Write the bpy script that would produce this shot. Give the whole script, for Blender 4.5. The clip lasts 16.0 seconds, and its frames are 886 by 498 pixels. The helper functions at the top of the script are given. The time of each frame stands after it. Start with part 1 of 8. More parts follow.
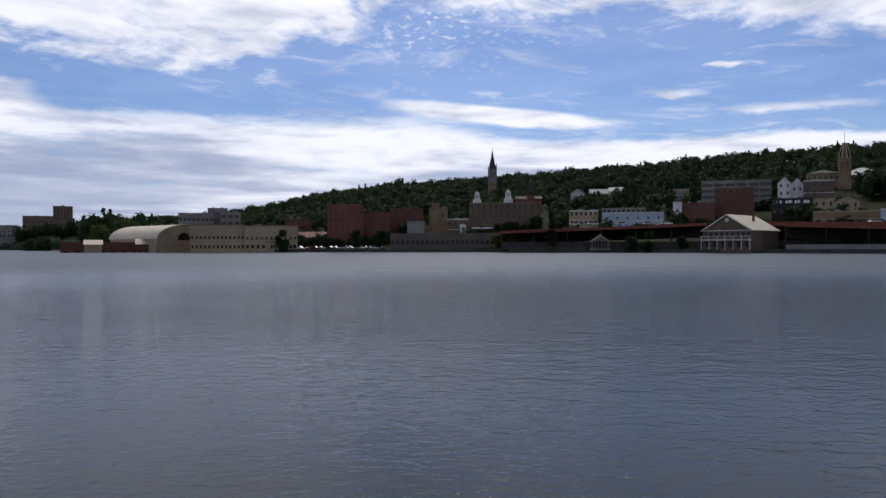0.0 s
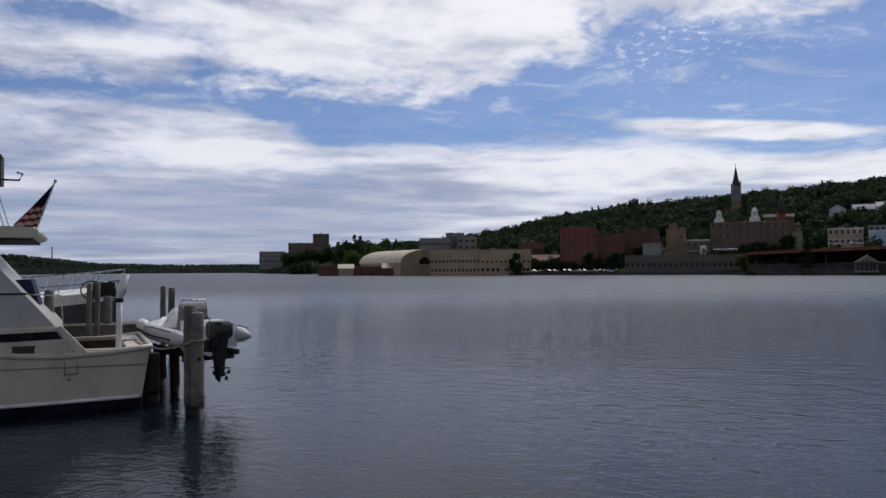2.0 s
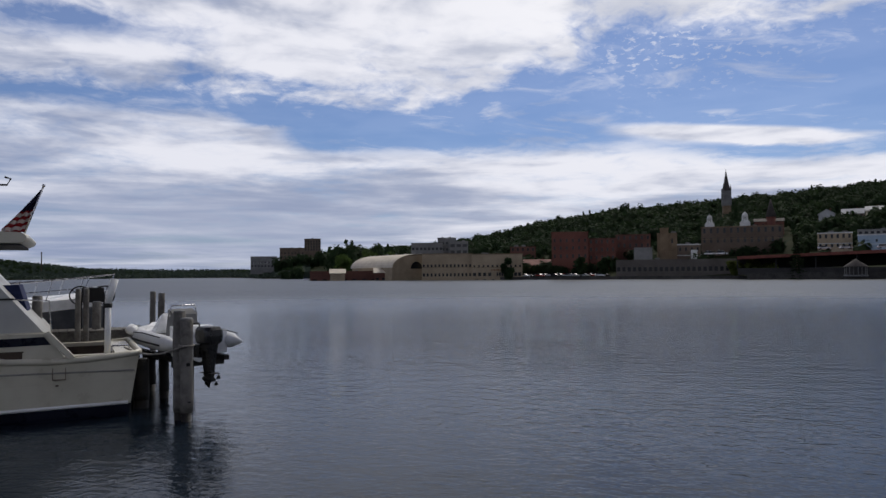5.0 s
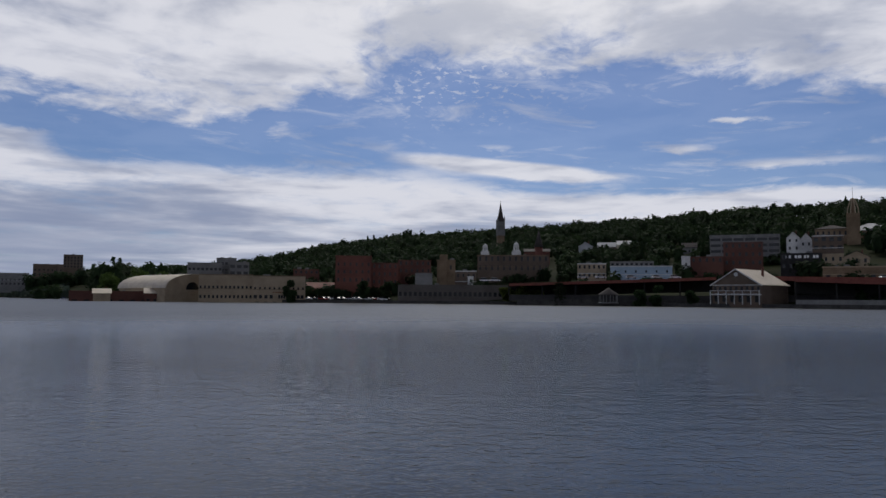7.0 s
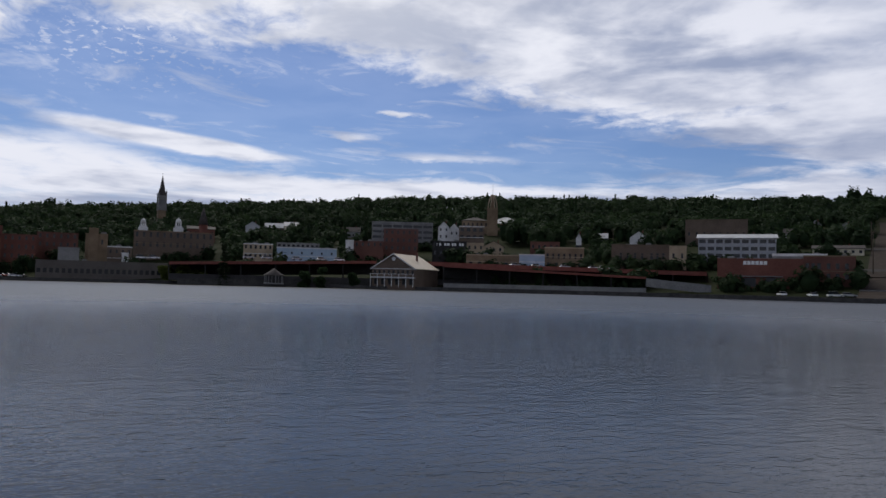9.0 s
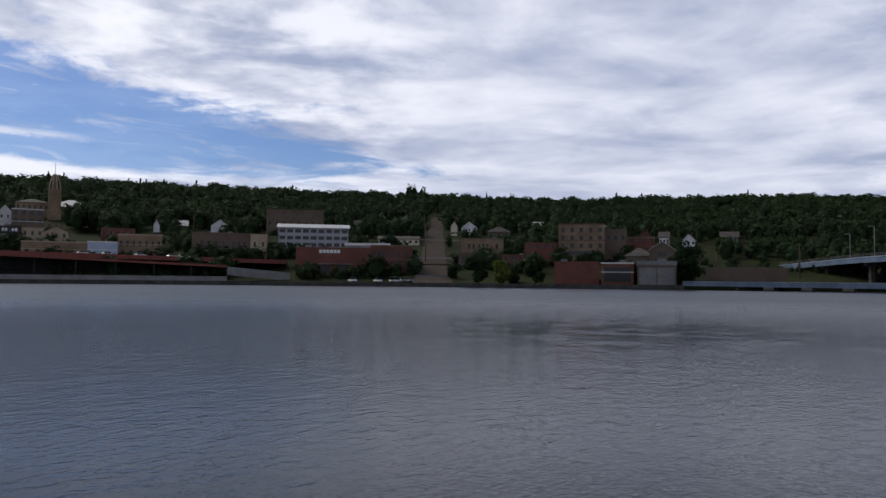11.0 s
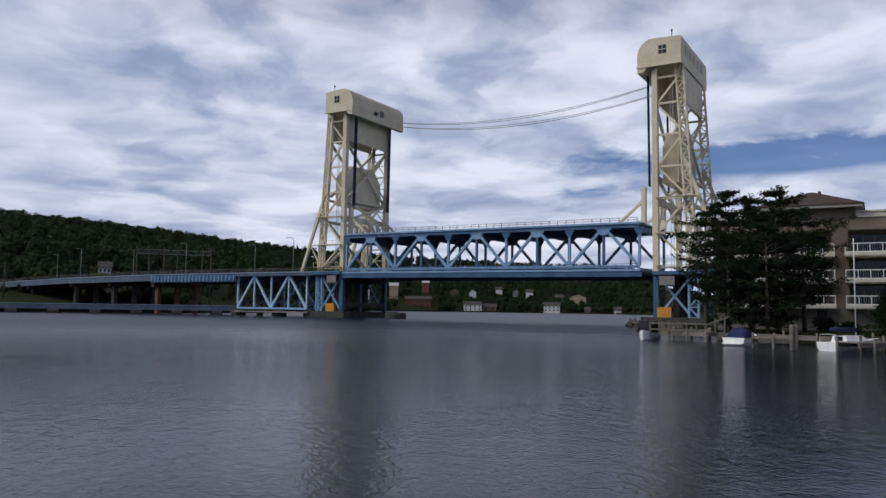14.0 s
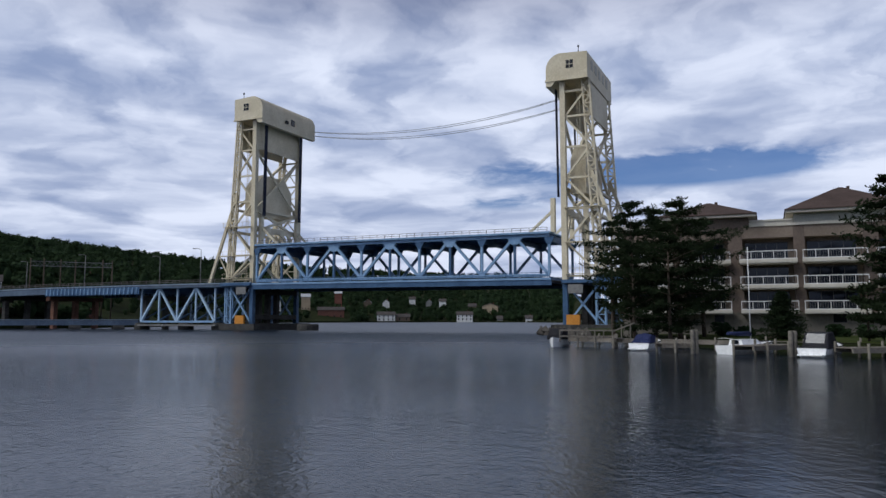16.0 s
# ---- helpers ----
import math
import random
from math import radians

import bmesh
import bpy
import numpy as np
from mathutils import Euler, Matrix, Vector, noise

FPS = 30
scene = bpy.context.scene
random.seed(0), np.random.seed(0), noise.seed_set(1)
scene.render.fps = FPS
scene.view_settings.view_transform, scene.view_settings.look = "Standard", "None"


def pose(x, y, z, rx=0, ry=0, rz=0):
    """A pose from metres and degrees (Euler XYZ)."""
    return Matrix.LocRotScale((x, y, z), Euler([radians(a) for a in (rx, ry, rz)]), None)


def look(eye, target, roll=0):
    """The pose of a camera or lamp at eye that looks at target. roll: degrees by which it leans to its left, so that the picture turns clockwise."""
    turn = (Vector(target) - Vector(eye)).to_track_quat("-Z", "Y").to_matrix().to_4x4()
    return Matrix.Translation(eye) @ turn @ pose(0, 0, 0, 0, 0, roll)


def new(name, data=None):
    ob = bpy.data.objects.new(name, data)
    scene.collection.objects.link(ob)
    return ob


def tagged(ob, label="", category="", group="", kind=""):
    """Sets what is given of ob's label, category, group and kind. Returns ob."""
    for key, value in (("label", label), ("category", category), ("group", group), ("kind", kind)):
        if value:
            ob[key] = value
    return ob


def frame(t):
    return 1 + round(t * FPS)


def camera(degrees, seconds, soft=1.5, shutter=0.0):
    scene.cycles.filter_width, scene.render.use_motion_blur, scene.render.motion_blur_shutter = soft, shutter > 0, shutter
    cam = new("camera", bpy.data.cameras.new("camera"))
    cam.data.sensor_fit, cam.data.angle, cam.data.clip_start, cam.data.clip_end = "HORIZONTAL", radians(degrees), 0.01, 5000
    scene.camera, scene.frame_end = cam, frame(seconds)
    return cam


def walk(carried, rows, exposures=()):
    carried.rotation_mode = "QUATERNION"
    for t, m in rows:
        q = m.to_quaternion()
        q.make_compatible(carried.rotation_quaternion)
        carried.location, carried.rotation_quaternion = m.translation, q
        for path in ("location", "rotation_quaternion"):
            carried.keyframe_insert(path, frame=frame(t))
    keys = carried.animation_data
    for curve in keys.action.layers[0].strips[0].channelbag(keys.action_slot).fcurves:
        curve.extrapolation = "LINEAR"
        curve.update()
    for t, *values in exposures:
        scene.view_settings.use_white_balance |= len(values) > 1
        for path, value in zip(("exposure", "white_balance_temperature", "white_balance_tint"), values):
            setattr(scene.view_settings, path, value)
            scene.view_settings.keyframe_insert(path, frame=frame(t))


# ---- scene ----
# ---- camera: hand-held turn on the north shore, eye above the water ----
EYE = Vector((0.0, 0.0, 2.6))
cam = camera(60.787, 16.0)
# seconds, heading (clockwise from +y), pitch, roll
TURN = [
(0.0, 0.0, -0.21, -0.138),
(0.5, -3.517, -0.518, -0.306),
(1.0, -13.306, 1.416, -0.163),
(1.5, -16.569, 1.92, -0.195),
(2.0, -17.525, 1.607, -0.354),
(2.5, -17.796, 1.243, -0.677),
(3.0, -17.35, 1.581, -0.547),
(5.5, -16.589, 2.069, -0.39),
(6.0, -13.579, 2.497, -0.276),
(6.5, -8.006, 3.457, -0.077),
(7.0, -0.612, 3.717, 0.408),
(7.5, 5.626, 3.175, 0.848),
(8.0, 12.369, 2.741, 0.967),
(8.2, 14.791, 2.871, 1.117),
(10.5, 46.168, 1.577, 1.031),
(11.0, 55.314, 2.289, 0.535),
(11.5, 63.832, 2.193, 0.253),
(12.0, 74.893, 1.312, 1.073),
(12.5, 83.718, 2.976, 1.82),
(13.0, 93.384, 3.057, 1.71),
(13.5, 100.8, 3.164, 1.603),
(14.0, 110.701, 4.532, 0.841),
(14.5, 116.672, 5.903, 0.563),
(15.0, 117.815, 6.16, 0.316),
(15.5, 117.674, 5.327, 0.189),
(16.0, 117.303, 5.334, -0.023),
]


def aim(heading, pitch):
    a, p = radians(heading), radians(pitch)
    return Vector((math.sin(a) * math.cos(p), math.cos(a) * math.cos(p), math.sin(p)))


def eye_at(t):
    return EYE + Vector((0.007 * t, 0.004 * t, 0.0))


walk(cam, [(t, look(eye_at(t), eye_at(t) + aim(h, p), r)) for t, h, p, r in TURN], [(0.0, 0.12, 6500, 10), (0.5, 0.2, 6500, 10), (1.5, -0.08, 6550, 10), (5.5, -0.1, 6600, 10), (7.0, -0.38, 6500, 10), (8.2, -0.28, 6450, 10), (10.5, 0.12, 6500, 10), (11.5, 0.05, 6550, 10), (12.5, 0.12, 6650, 10), (13.5, -0.03, 6450, 10), (14.5, -0.08, 6100, 9), (16.0, -0.05, 6000, 9)])

# ---- world: broken cloud over a blue sky, thin-veiled sun to the south ----
SUN_AZ, SUN_EL = 4.0, 47.0
world = bpy.data.worlds.new("sky")
scene.world = world
world.use_nodes = True
wn = world.node_tree
wn.nodes.clear()


class Net:
    """Short hand for node trees."""

    def __init__(self, tree):
        self.t = tree

    def node(self, kind, **props):
        n = self.t.nodes.new(kind)
        for k, v in props.items():
            if k == "op":
                n.operation = v
            elif k == "blend":
                n.blend_type = v
            elif k == "data":
                n.data_type = v
        return n

    def put(self, sock, v):
        if hasattr(v, "is_output"):
            self.t.links.new(v, sock)
        elif v is not None:
            sock.default_value = v

    def math(self, op, a, b=None, c=None, clamp=False):
        n = self.node("ShaderNodeMath", op=op)
        n.use_clamp = clamp
        for s, v in zip(n.inputs, (a, b, c)):
            self.put(s, v)
        return n.outputs[0]

    def vec(self, op, a, b=None):
        n = self.node("ShaderNodeVectorMath", op=op)
        self.put(n.inputs[0], a)
        self.put(n.inputs[1], b)
        return n.outputs["Value"] if op in ("DOT_PRODUCT", "LENGTH") else n.outputs[0]

    def noise(self, p, scale, detail=4.0, rough=0.55, dist=0.0):
        n = self.node("ShaderNodeTexNoise")
        self.put(n.inputs["Vector"], p)
        n.inputs["Scale"].default_value = scale
        n.inputs["Detail"].default_value = detail
        n.inputs["Roughness"].default_value = rough
        n.inputs["Distortion"].default_value = dist
        return n.outputs["Fac"]

    def ramp(self, v, lo, hi, a=0.0, b=1.0):
        n = self.node("ShaderNodeMapRange")
        n.interpolation_type = "SMOOTHSTEP"
        for k, s in (("Value", v), ("From Min", lo), ("From Max", hi), ("To Min", a), ("To Max", b)):
            self.put(n.inputs[k], s)
        return n.outputs[0]

    def mix(self, f, a, b, blend="MIX"):
        n = self.node("ShaderNodeMix", data="RGBA", blend=blend)
        self.put(n.inputs[0], f)
        self.put(n.inputs[6], (*a, 1.0) if isinstance(a, tuple) else a)
        self.put(n.inputs[7], (*b, 1.0) if isinstance(b, tuple) else b)
        return n.outputs[2]

    def combine(self, x, y, z):
        n = self.node("ShaderNodeCombineXYZ")
        for s, v in zip(n.inputs, (x, y, z)):
            self.put(s, v)
        return n.outputs[0]

    def split(self, v):
        n = self.node("ShaderNodeSeparateXYZ")
        self.put(n.inputs[0], v)
        return n.outputs


W = Net(wn)
way = W.node("ShaderNodeTexCoord").outputs["Generated"]
dx, dy, dz = W.split(way)
az = W.math("MULTIPLY", W.math("ARCTAN2", dx, dy), 180 / math.pi)
el = W.math("MULTIPLY", W.math("ARCSINE", dz), 180 / math.pi)
sky = W.node("ShaderNodeTexSky")
sky.sky_type = "NISHITA"
sky.sun_disc = False
sky.sun_elevation, sky.sun_rotation = radians(SUN_EL), radians(SUN_AZ)
sky.air_density, sky.dust_density, sky.ozone_density = 1.0, 0.6, 2.0

high = W.math("MAXIMUM", el, 0.0)
# the cloud layer foreshortens towards the horizon
rise_ = W.math("MULTIPLY", W.math("LOGARITHM", W.math("ADD", high, 2.5), math.e), 5.6)
lens = W.noise(W.combine(W.math("DIVIDE", az, 10.0), rise_, 0.0), 1.0, 7.0, 0.58, 0.5)
fleck = W.noise(W.combine(W.math("DIVIDE", az, 2.0), W.math("MULTIPLY", rise_, 3.4), 3.0), 1.0, 6.0, 0.62, 0.6)
thread = W.noise(W.combine(W.math("DIVIDE", az, 0.75), W.math("MULTIPLY", rise_, 9.0), 8.0), 1.0, 4.0, 0.6, 0.4)
wob = W.math("MULTIPLY", W.math("SUBTRACT", W.noise(W.combine(W.math("DIVIDE", az, 6.0), rise_, 5.0), 1.0, 5.0, 0.6), 0.5), 7.0)
wob2 = W.math("ADD", W.math("MULTIPLY", W.math("SUBTRACT", lens, 0.5), 4.2), W.math("MULTIPLY", W.math("SUBTRACT", fleck, 0.5), 1.8))
az_w, el_w = W.math("ADD", az, wob), W.math("ADD", high, wob2)


def bank(a0, e0, ra, re, amount, lean=0.0, rag=0.35):
    """A soft stretch of cloud (or, negative, of clear sky) at heading a0 and height e0."""
    da = W.math("DIVIDE", W.math("SUBTRACT", az_w, a0), ra)
    de = W.math("DIVIDE", W.math("SUBTRACT", W.math("ADD", W.math("ADD", high, W.math("MULTIPLY", wob2, rag)), W.math("MULTIPLY", W.math("SUBTRACT", az, a0), lean)), e0), re)
    q = W.math("ADD", W.math("MULTIPLY", da, da), W.math("MULTIPLY", de, de))
    return W.math("MULTIPLY", W.math("POWER", 2.718, W.math("MULTIPLY", q, -1.0)), amount)


def total(*terms):
    t = terms[0]
    for u in terms[1:]:
        t = W.math("ADD", t, u)
    return t


# the low sheet: its upper edge steps down towards the south, below the western overcast
edge = total(W.ramp(az, -34.0, -26.0, 12.2, 9.7), W.ramp(az, -4.0, 11.0, 0.0, -2.1))
low_sheet = W.ramp(W.math("SUBTRACT", el_w, edge), -1.3, 1.1, 0.46, 0.0)
overlay = W.ramp(W.math("ADD", az, W.math("MULTIPLY", W.math("SUBTRACT", lens, 0.5), 34.0)), 33.0, 57.0, 0.0, 0.58)
# the high sheet: its lower edge climbs, then runs down to the west
brink = total(W.ramp(az, -15.0, -1.0, 13.6, 19.4), W.math("MULTIPLY", W.math("MAXIMUM", W.math("ADD", az, 2.0), 0.0), -0.155))
high_sheet = W.math("MULTIPLY", W.ramp(W.math("SUBTRACT", el_w, brink), -3.4, 2.6, 0.0, 0.52), W.ramp(high, 25.0, 38.0, 1.0, 0.72))
field = total(W.math("MAXIMUM", overlay, W.math("MAXIMUM", low_sheet, high_sheet)), 0.16, W.math("MULTIPLY", W.math("SUBTRACT", lens, 0.5), 0.62), W.math("MULTIPLY", W.math("SUBTRACT", fleck, 0.5), 0.26))
BANKS = [
    # heading, height, half width, half height, amount, lean
    (5, 9.7, 8.5, 0.62, 0.85, 0.10, 0.15),
    (22, 7.0, 15, 0.8, 0.28),
    (3, 11.3, 3.5, 0.5, 0.32),
    (20.3, 12.6, 2.2, 0.36, 0.55),
    (16.2, 10.9, 3.6, 0.45, 0.45),
    (25, 9.5, 7, 0.6, 0.34, 0.03),
    (0, 16.2, 8, 2.4, 0.24),
    (-8, 11.6, 7, 1.0, 0.22),
    (-27, 11.0, 3.5, 0.5, 0.30, -0.1),
    (12, 13.8, 10, 2.6, -0.16),
    (-44, 17.2, 8, 1.3, -0.30),
    (-20, 10.9, 9, 0.7, -0.20),
    (37, 13.0, 8, 5.0, 0.20),
    (39, 9.3, 8, 2.0, -0.24),
    (127, 10.6, 10, 1.2, -0.40),
    (138, 10.9, 7, 1.3, -0.52),
    (122, 8.6, 6, 0.5, -0.30),
]
for b in BANKS:
    field = W.math("ADD", field, bank(*b))
cover = W.ramp(field, 0.28, 0.66)
# rows of small flecks, and thin streaks of high cloud across the blue
rows_ = W.math("MULTIPLY", bank(1, 16, 9, 3.0, 1.0), W.ramp(thread, 0.50, 0.66))
wisp = W.math("MULTIPLY", W.ramp(W.noise(W.combine(W.math("DIVIDE", W.math("ADD", az, W.math("MULTIPLY", high, 1.6)), 7.0), W.math("MULTIPLY", rise_, 1.7), 12.0), 1.0, 8.0, 0.62, 0.7), 0.46, 0.78), 0.62)
wisp = W.math("MULTIPLY", wisp, W.ramp(az, 74.0, 96.0, 1.0, 0.5))
cover = W.math("MAXIMUM", W.math("MAXIMUM", cover, wisp), W.math("MULTIPLY", rows_, 0.6))
cover = W.math("MAXIMUM", cover, 0.10)
# brightness within the cloud: bright towards the sun, grey bellies elsewhere
sunway = aim(SUN_AZ, SUN_EL)
near_sun = W.math("MAXIMUM", W.vec("DOT_PRODUCT", way, tuple(sunway)), 0.0)
glow = W.math("POWER", near_sun, 9.0)
belly = W.noise(W.combine(W.math("DIVIDE", az, 13.0), W.math("MULTIPLY", rise_, 0.95), 20.0), 1.0, 5.0, 0.5, 0.5)
belly2 = W.noise(W.combine(W.math("DIVIDE", az, 4.0), W.math("MULTIPLY", rise_, 2.2), 24.0), 1.0, 4.0, 0.55, 0.3)
shade = total(W.math("MULTIPLY", belly, 0.95), W.math("MULTIPLY", belly2, 0.35), -0.15)
DIMS = [
    (5, 9.8, 9, 0.9, 0.22, 0.10),
    (-38, 9.0, 13, 3.0, 0.10),
    (-24, 6.2, 9, 1.5, -0.16),
    (-38, 6.0, 10, 1.2, -0.09),
    (-32, 1.8, 24, 1.6, -0.07),
    (-8, 8.0, 16, 1.4, 0.13),
    (-4, 5.5, 14, 1.2, 0.04),
    (22, 7.2, 14, 1.2, 0.12),
    (-28, 16.5, 14, 3.2, 0.12),
    (50, 17, 9, 4, 0.10),
]
for b in DIMS:
    shade = W.math("ADD", shade, bank(*b))
calm = bank(-34, 3.8, 22, 3.6, 0.8)
shade = total(W.math("MULTIPLY", shade, W.math("SUBTRACT", 1.0, calm)), W.math("MULTIPLY", calm, 0.40))
# an even veil to the south-west, then heaped cloud in soft puffs to the west
puff = W.noise(W.combine(W.math("DIVIDE", W.math("ADD", az, wob), 8.5), W.math("MULTIPLY", rise_, 0.95), 30.0), 1.0, 4.5, 0.5, 0.35)
west = W.ramp(az, 72.0, 90.0, 0.0, 1.0)
heap = total(W.math("MULTIPLY", W.math("SUBTRACT", puff, 0.5), 0.74), 0.525, bank(88, 17, 7, 3.0, -0.07), bank(112, 15, 14, 3, -0.03), bank(97, 12, 9, 2.2, 0.05), bank(93, 13, 12, 10, -0.04), bank(76, 13, 9, 8, 0.05))
veil = W.ramp(az, 44.0, 58.0, 0.0, 0.62)
shade = total(W.math("MULTIPLY", shade, W.math("SUBTRACT", 1.0, veil)), W.math("MULTIPLY", veil, 0.485))
shade = total(W.math("MULTIPLY", shade, W.math("SUBTRACT", 1.0, west)), W.math("MULTIPLY", west, heap))
lum = W.ramp(shade, 0.33, 0.66)
cloud = W.mix(lum, (3.0, 3.6, 5.3), (8.3, 8.5, 9.5))
# cloud dimmed overhead, mostly out of view, to darken water and facades
overhead_dim = W.math("MULTIPLY", W.ramp(el, 17.0, 42.0, 1.0, 0.2), total(1.0, W.math("MULTIPLY", W.math("MULTIPLY", west, W.ramp(el, 18.0, 30.0, 0.0, 1.0)), -0.62)))
cloud = W.mix(1.0, cloud, W.combine(overhead_dim, overhead_dim, W.math("POWER", overhead_dim, 0.85)), "MULTIPLY")
cloud = W.mix(glow, cloud, (13.0, 12.8, 12.6))
blue = W.mix(1.0, sky.outputs[0], (0.40, 0.52, 0.76), "MULTIPLY")
both = W.mix(cover, blue, cloud)
bg = W.node("ShaderNodeBackground")
W.put(bg.inputs[0], both)
bg.inputs[1].default_value = 0.1
W.t.links.new(bg.outputs[0], W.node("ShaderNodeOutputWorld").inputs[0])

sun = new("sun", bpy.data.lights.new("sun", "SUN"))
sun.data.energy, sun.data.angle, sun.data.color = 1.9, radians(30.0), (1.0, 0.95, 0.87)
sun.matrix_world = look(sunway * 600.0, (0, 0, 0))

# ---- materials ----
MATS = {}


def surface(name, dark, light, rough=0.8, grain=6.0, stain=0.25, metal=0.0, bump=0.15, grit=40.0, spec=0.25, per_piece=0.0):
    """A worn surface: two colours mixed by fine grain and by broad stains, with fine relief."""
    if name in MATS:
        return MATS[name]
    m = bpy.data.materials.new(name)
    m.use_nodes = True
    n = Net(m.node_tree)
    b = m.node_tree.nodes["Principled BSDF"]
    p = n.node("ShaderNodeNewGeometry").outputs["Position"]
    fine, broad = n.noise(p, grain, 5.0, 0.6), n.noise(p, stain, 4.0, 0.6)
    f = n.math("ADD", n.math("MULTIPLY", fine, 0.5), n.math("MULTIPLY", broad, 0.5))
    if per_piece:
        f = n.math("ADD", f, n.math("MULTIPLY", n.math("SUBTRACT", n.node("ShaderNodeObjectInfo").outputs["Random"], 0.5), per_piece))
    n.put(b.inputs["Base Color"], n.mix(n.ramp(f, 0.36, 0.64), dark, light))
    n.put(b.inputs["Roughness"], n.ramp(fine, 0.3, 0.7, max(rough - 0.1, 0.02), min(rough + 0.1, 1.0)))
    b.inputs["Metallic"].default_value = metal
    b.inputs["Specular IOR Level"].default_value = spec
    if bump:
        k = n.node("ShaderNodeBump")
        k.inputs["Strength"].default_value = bump
        k.inputs["Distance"].default_value = 0.05
        n.put(k.inputs["Height"], n.noise(p, grit, 3.0))
        n.put(b.inputs["Normal"], k.outputs[0])
    MATS[name] = m
    return m


def glass(name, tint=(0.02, 0.025, 0.03), rough=0.05):
    if name in MATS:
        return MATS[name]
    m = bpy.data.materials.new(name)
    m.use_nodes = True
    b = m.node_tree.nodes["Principled BSDF"]
    b.inputs["Base Color"].default_value = (*tint, 1)
    b.inputs["Roughness"].default_value = rough
    b.inputs["Specular IOR Level"].default_value = 0.35
    MATS[name] = m
    return m


def foliage(name, dark, light, scale=0.12):
    if name in MATS:
        return MATS[name]
    m = bpy.data.materials.new(name)
    m.use_nodes = True
    n = Net(m.node_tree)
    b = m.node_tree.nodes["Principled BSDF"]
    g = n.node("ShaderNodeNewGeometry")
    f = n.math("ADD", n.math("ADD", n.math("MULTIPLY", n.noise(g.outputs["Position"], scale, 3.0), 0.45), n.math("MULTIPLY", n.noise(g.outputs["Position"], scale * 0.13, 3.0), 0.40)), n.math("MULTIPLY", g.outputs["Random Per Island"], 0.12))
    n.put(b.inputs["Base Color"], n.mix(n.ramp(f, 0.3, 0.8), dark, light))
    b.inputs["Roughness"].default_value = 0.75
    b.inputs["Specular IOR Level"].default_value = 0.06
    # thin leaves let some light through
    thin = n.node("ShaderNodeBsdfTranslucent")
    n.put(thin.inputs[0], n.mix(n.ramp(f, 0.3, 0.8), dark, light))
    both_ = n.node("ShaderNodeMixShader")
    both_.inputs[0].default_value = 0.32
    n.t.links.new(b.outputs[0], both_.inputs[1])
    n.t.links.new(thin.outputs[0], both_.inputs[2])
    n.t.links.new(both_.outputs[0], m.node_tree.nodes["Material Output"].inputs[0])
    MATS[name] = m
    return m


def water_material():
    m = bpy.data.materials.new("water")
    m.use_nodes = True
    n = Net(m.node_tree)
    b = m.node_tree.nodes["Principled BSDF"]
    p = n.node("ShaderNodeNewGeometry").outputs["Position"]
    n.put(b.inputs["Base Color"], n.mix(n.noise(p, 0.05, 3.0), (0.006, 0.011, 0.018), (0.010, 0.017, 0.027)))
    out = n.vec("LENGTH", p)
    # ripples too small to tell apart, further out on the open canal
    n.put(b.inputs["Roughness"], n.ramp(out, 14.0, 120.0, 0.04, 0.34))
    b.inputs["IOR"].default_value = 1.333
    b.inputs["Specular IOR Level"].default_value = 0.205
    s = n.node("ShaderNodeMapping")
    s.inputs["Rotation"].default_value = (0, 0, radians(35))
    s.inputs["Scale"].default_value = (0.7, 1.15, 1.0)
    n.put(s.inputs["Vector"], p)
    q = s.outputs[0]
    patch = n.ramp(n.noise(p, 0.028, 4.0, 0.6, 0.5), 0.36, 0.66, 0.58, 1.0)
    # a gust that darkens the water well out from the bank
    gust = n.math("POWER", 2.718, n.math("MULTIPLY", n.math("POWER", n.math("DIVIDE", n.vec("LENGTH", n.vec("SUBTRACT", p, (38.5, 14.5, 0.0))), 8.5), 2.0), -1.0))
    patch = n.math("ADD", patch, n.math("MULTIPLY", gust, n.ramp(n.noise(p, 0.35, 3.0), 0.4, 0.6, 0.0, 3.2)))
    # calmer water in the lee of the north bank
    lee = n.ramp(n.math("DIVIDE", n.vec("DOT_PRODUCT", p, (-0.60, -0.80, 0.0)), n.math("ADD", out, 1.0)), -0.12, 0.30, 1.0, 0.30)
    h = n.math("ADD", n.math("MULTIPLY", n.noise(q, 0.8, 3.0, 0.5, 0.7), 0.12), n.math("MULTIPLY", n.noise(q, 2.9, 3.0, 0.5, 0.8), 0.115))
    h = n.math("ADD", h, n.math("ADD", n.math("MULTIPLY", n.noise(p, 9.0, 2.0, 0.5), 0.058), n.math("MULTIPLY", n.noise(p, 27.0, 2.0, 0.5), 0.018)))
    k = n.node("ShaderNodeBump")
    k.inputs["Strength"].default_value = 1.0
    k.inputs["Distance"].default_value = 0.42
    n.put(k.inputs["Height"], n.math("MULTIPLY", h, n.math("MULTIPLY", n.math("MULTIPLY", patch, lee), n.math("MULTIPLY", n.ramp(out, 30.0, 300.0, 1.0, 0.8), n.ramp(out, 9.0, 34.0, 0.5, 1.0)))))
    n.put(b.inputs["Normal"], k.outputs[0])
    return m


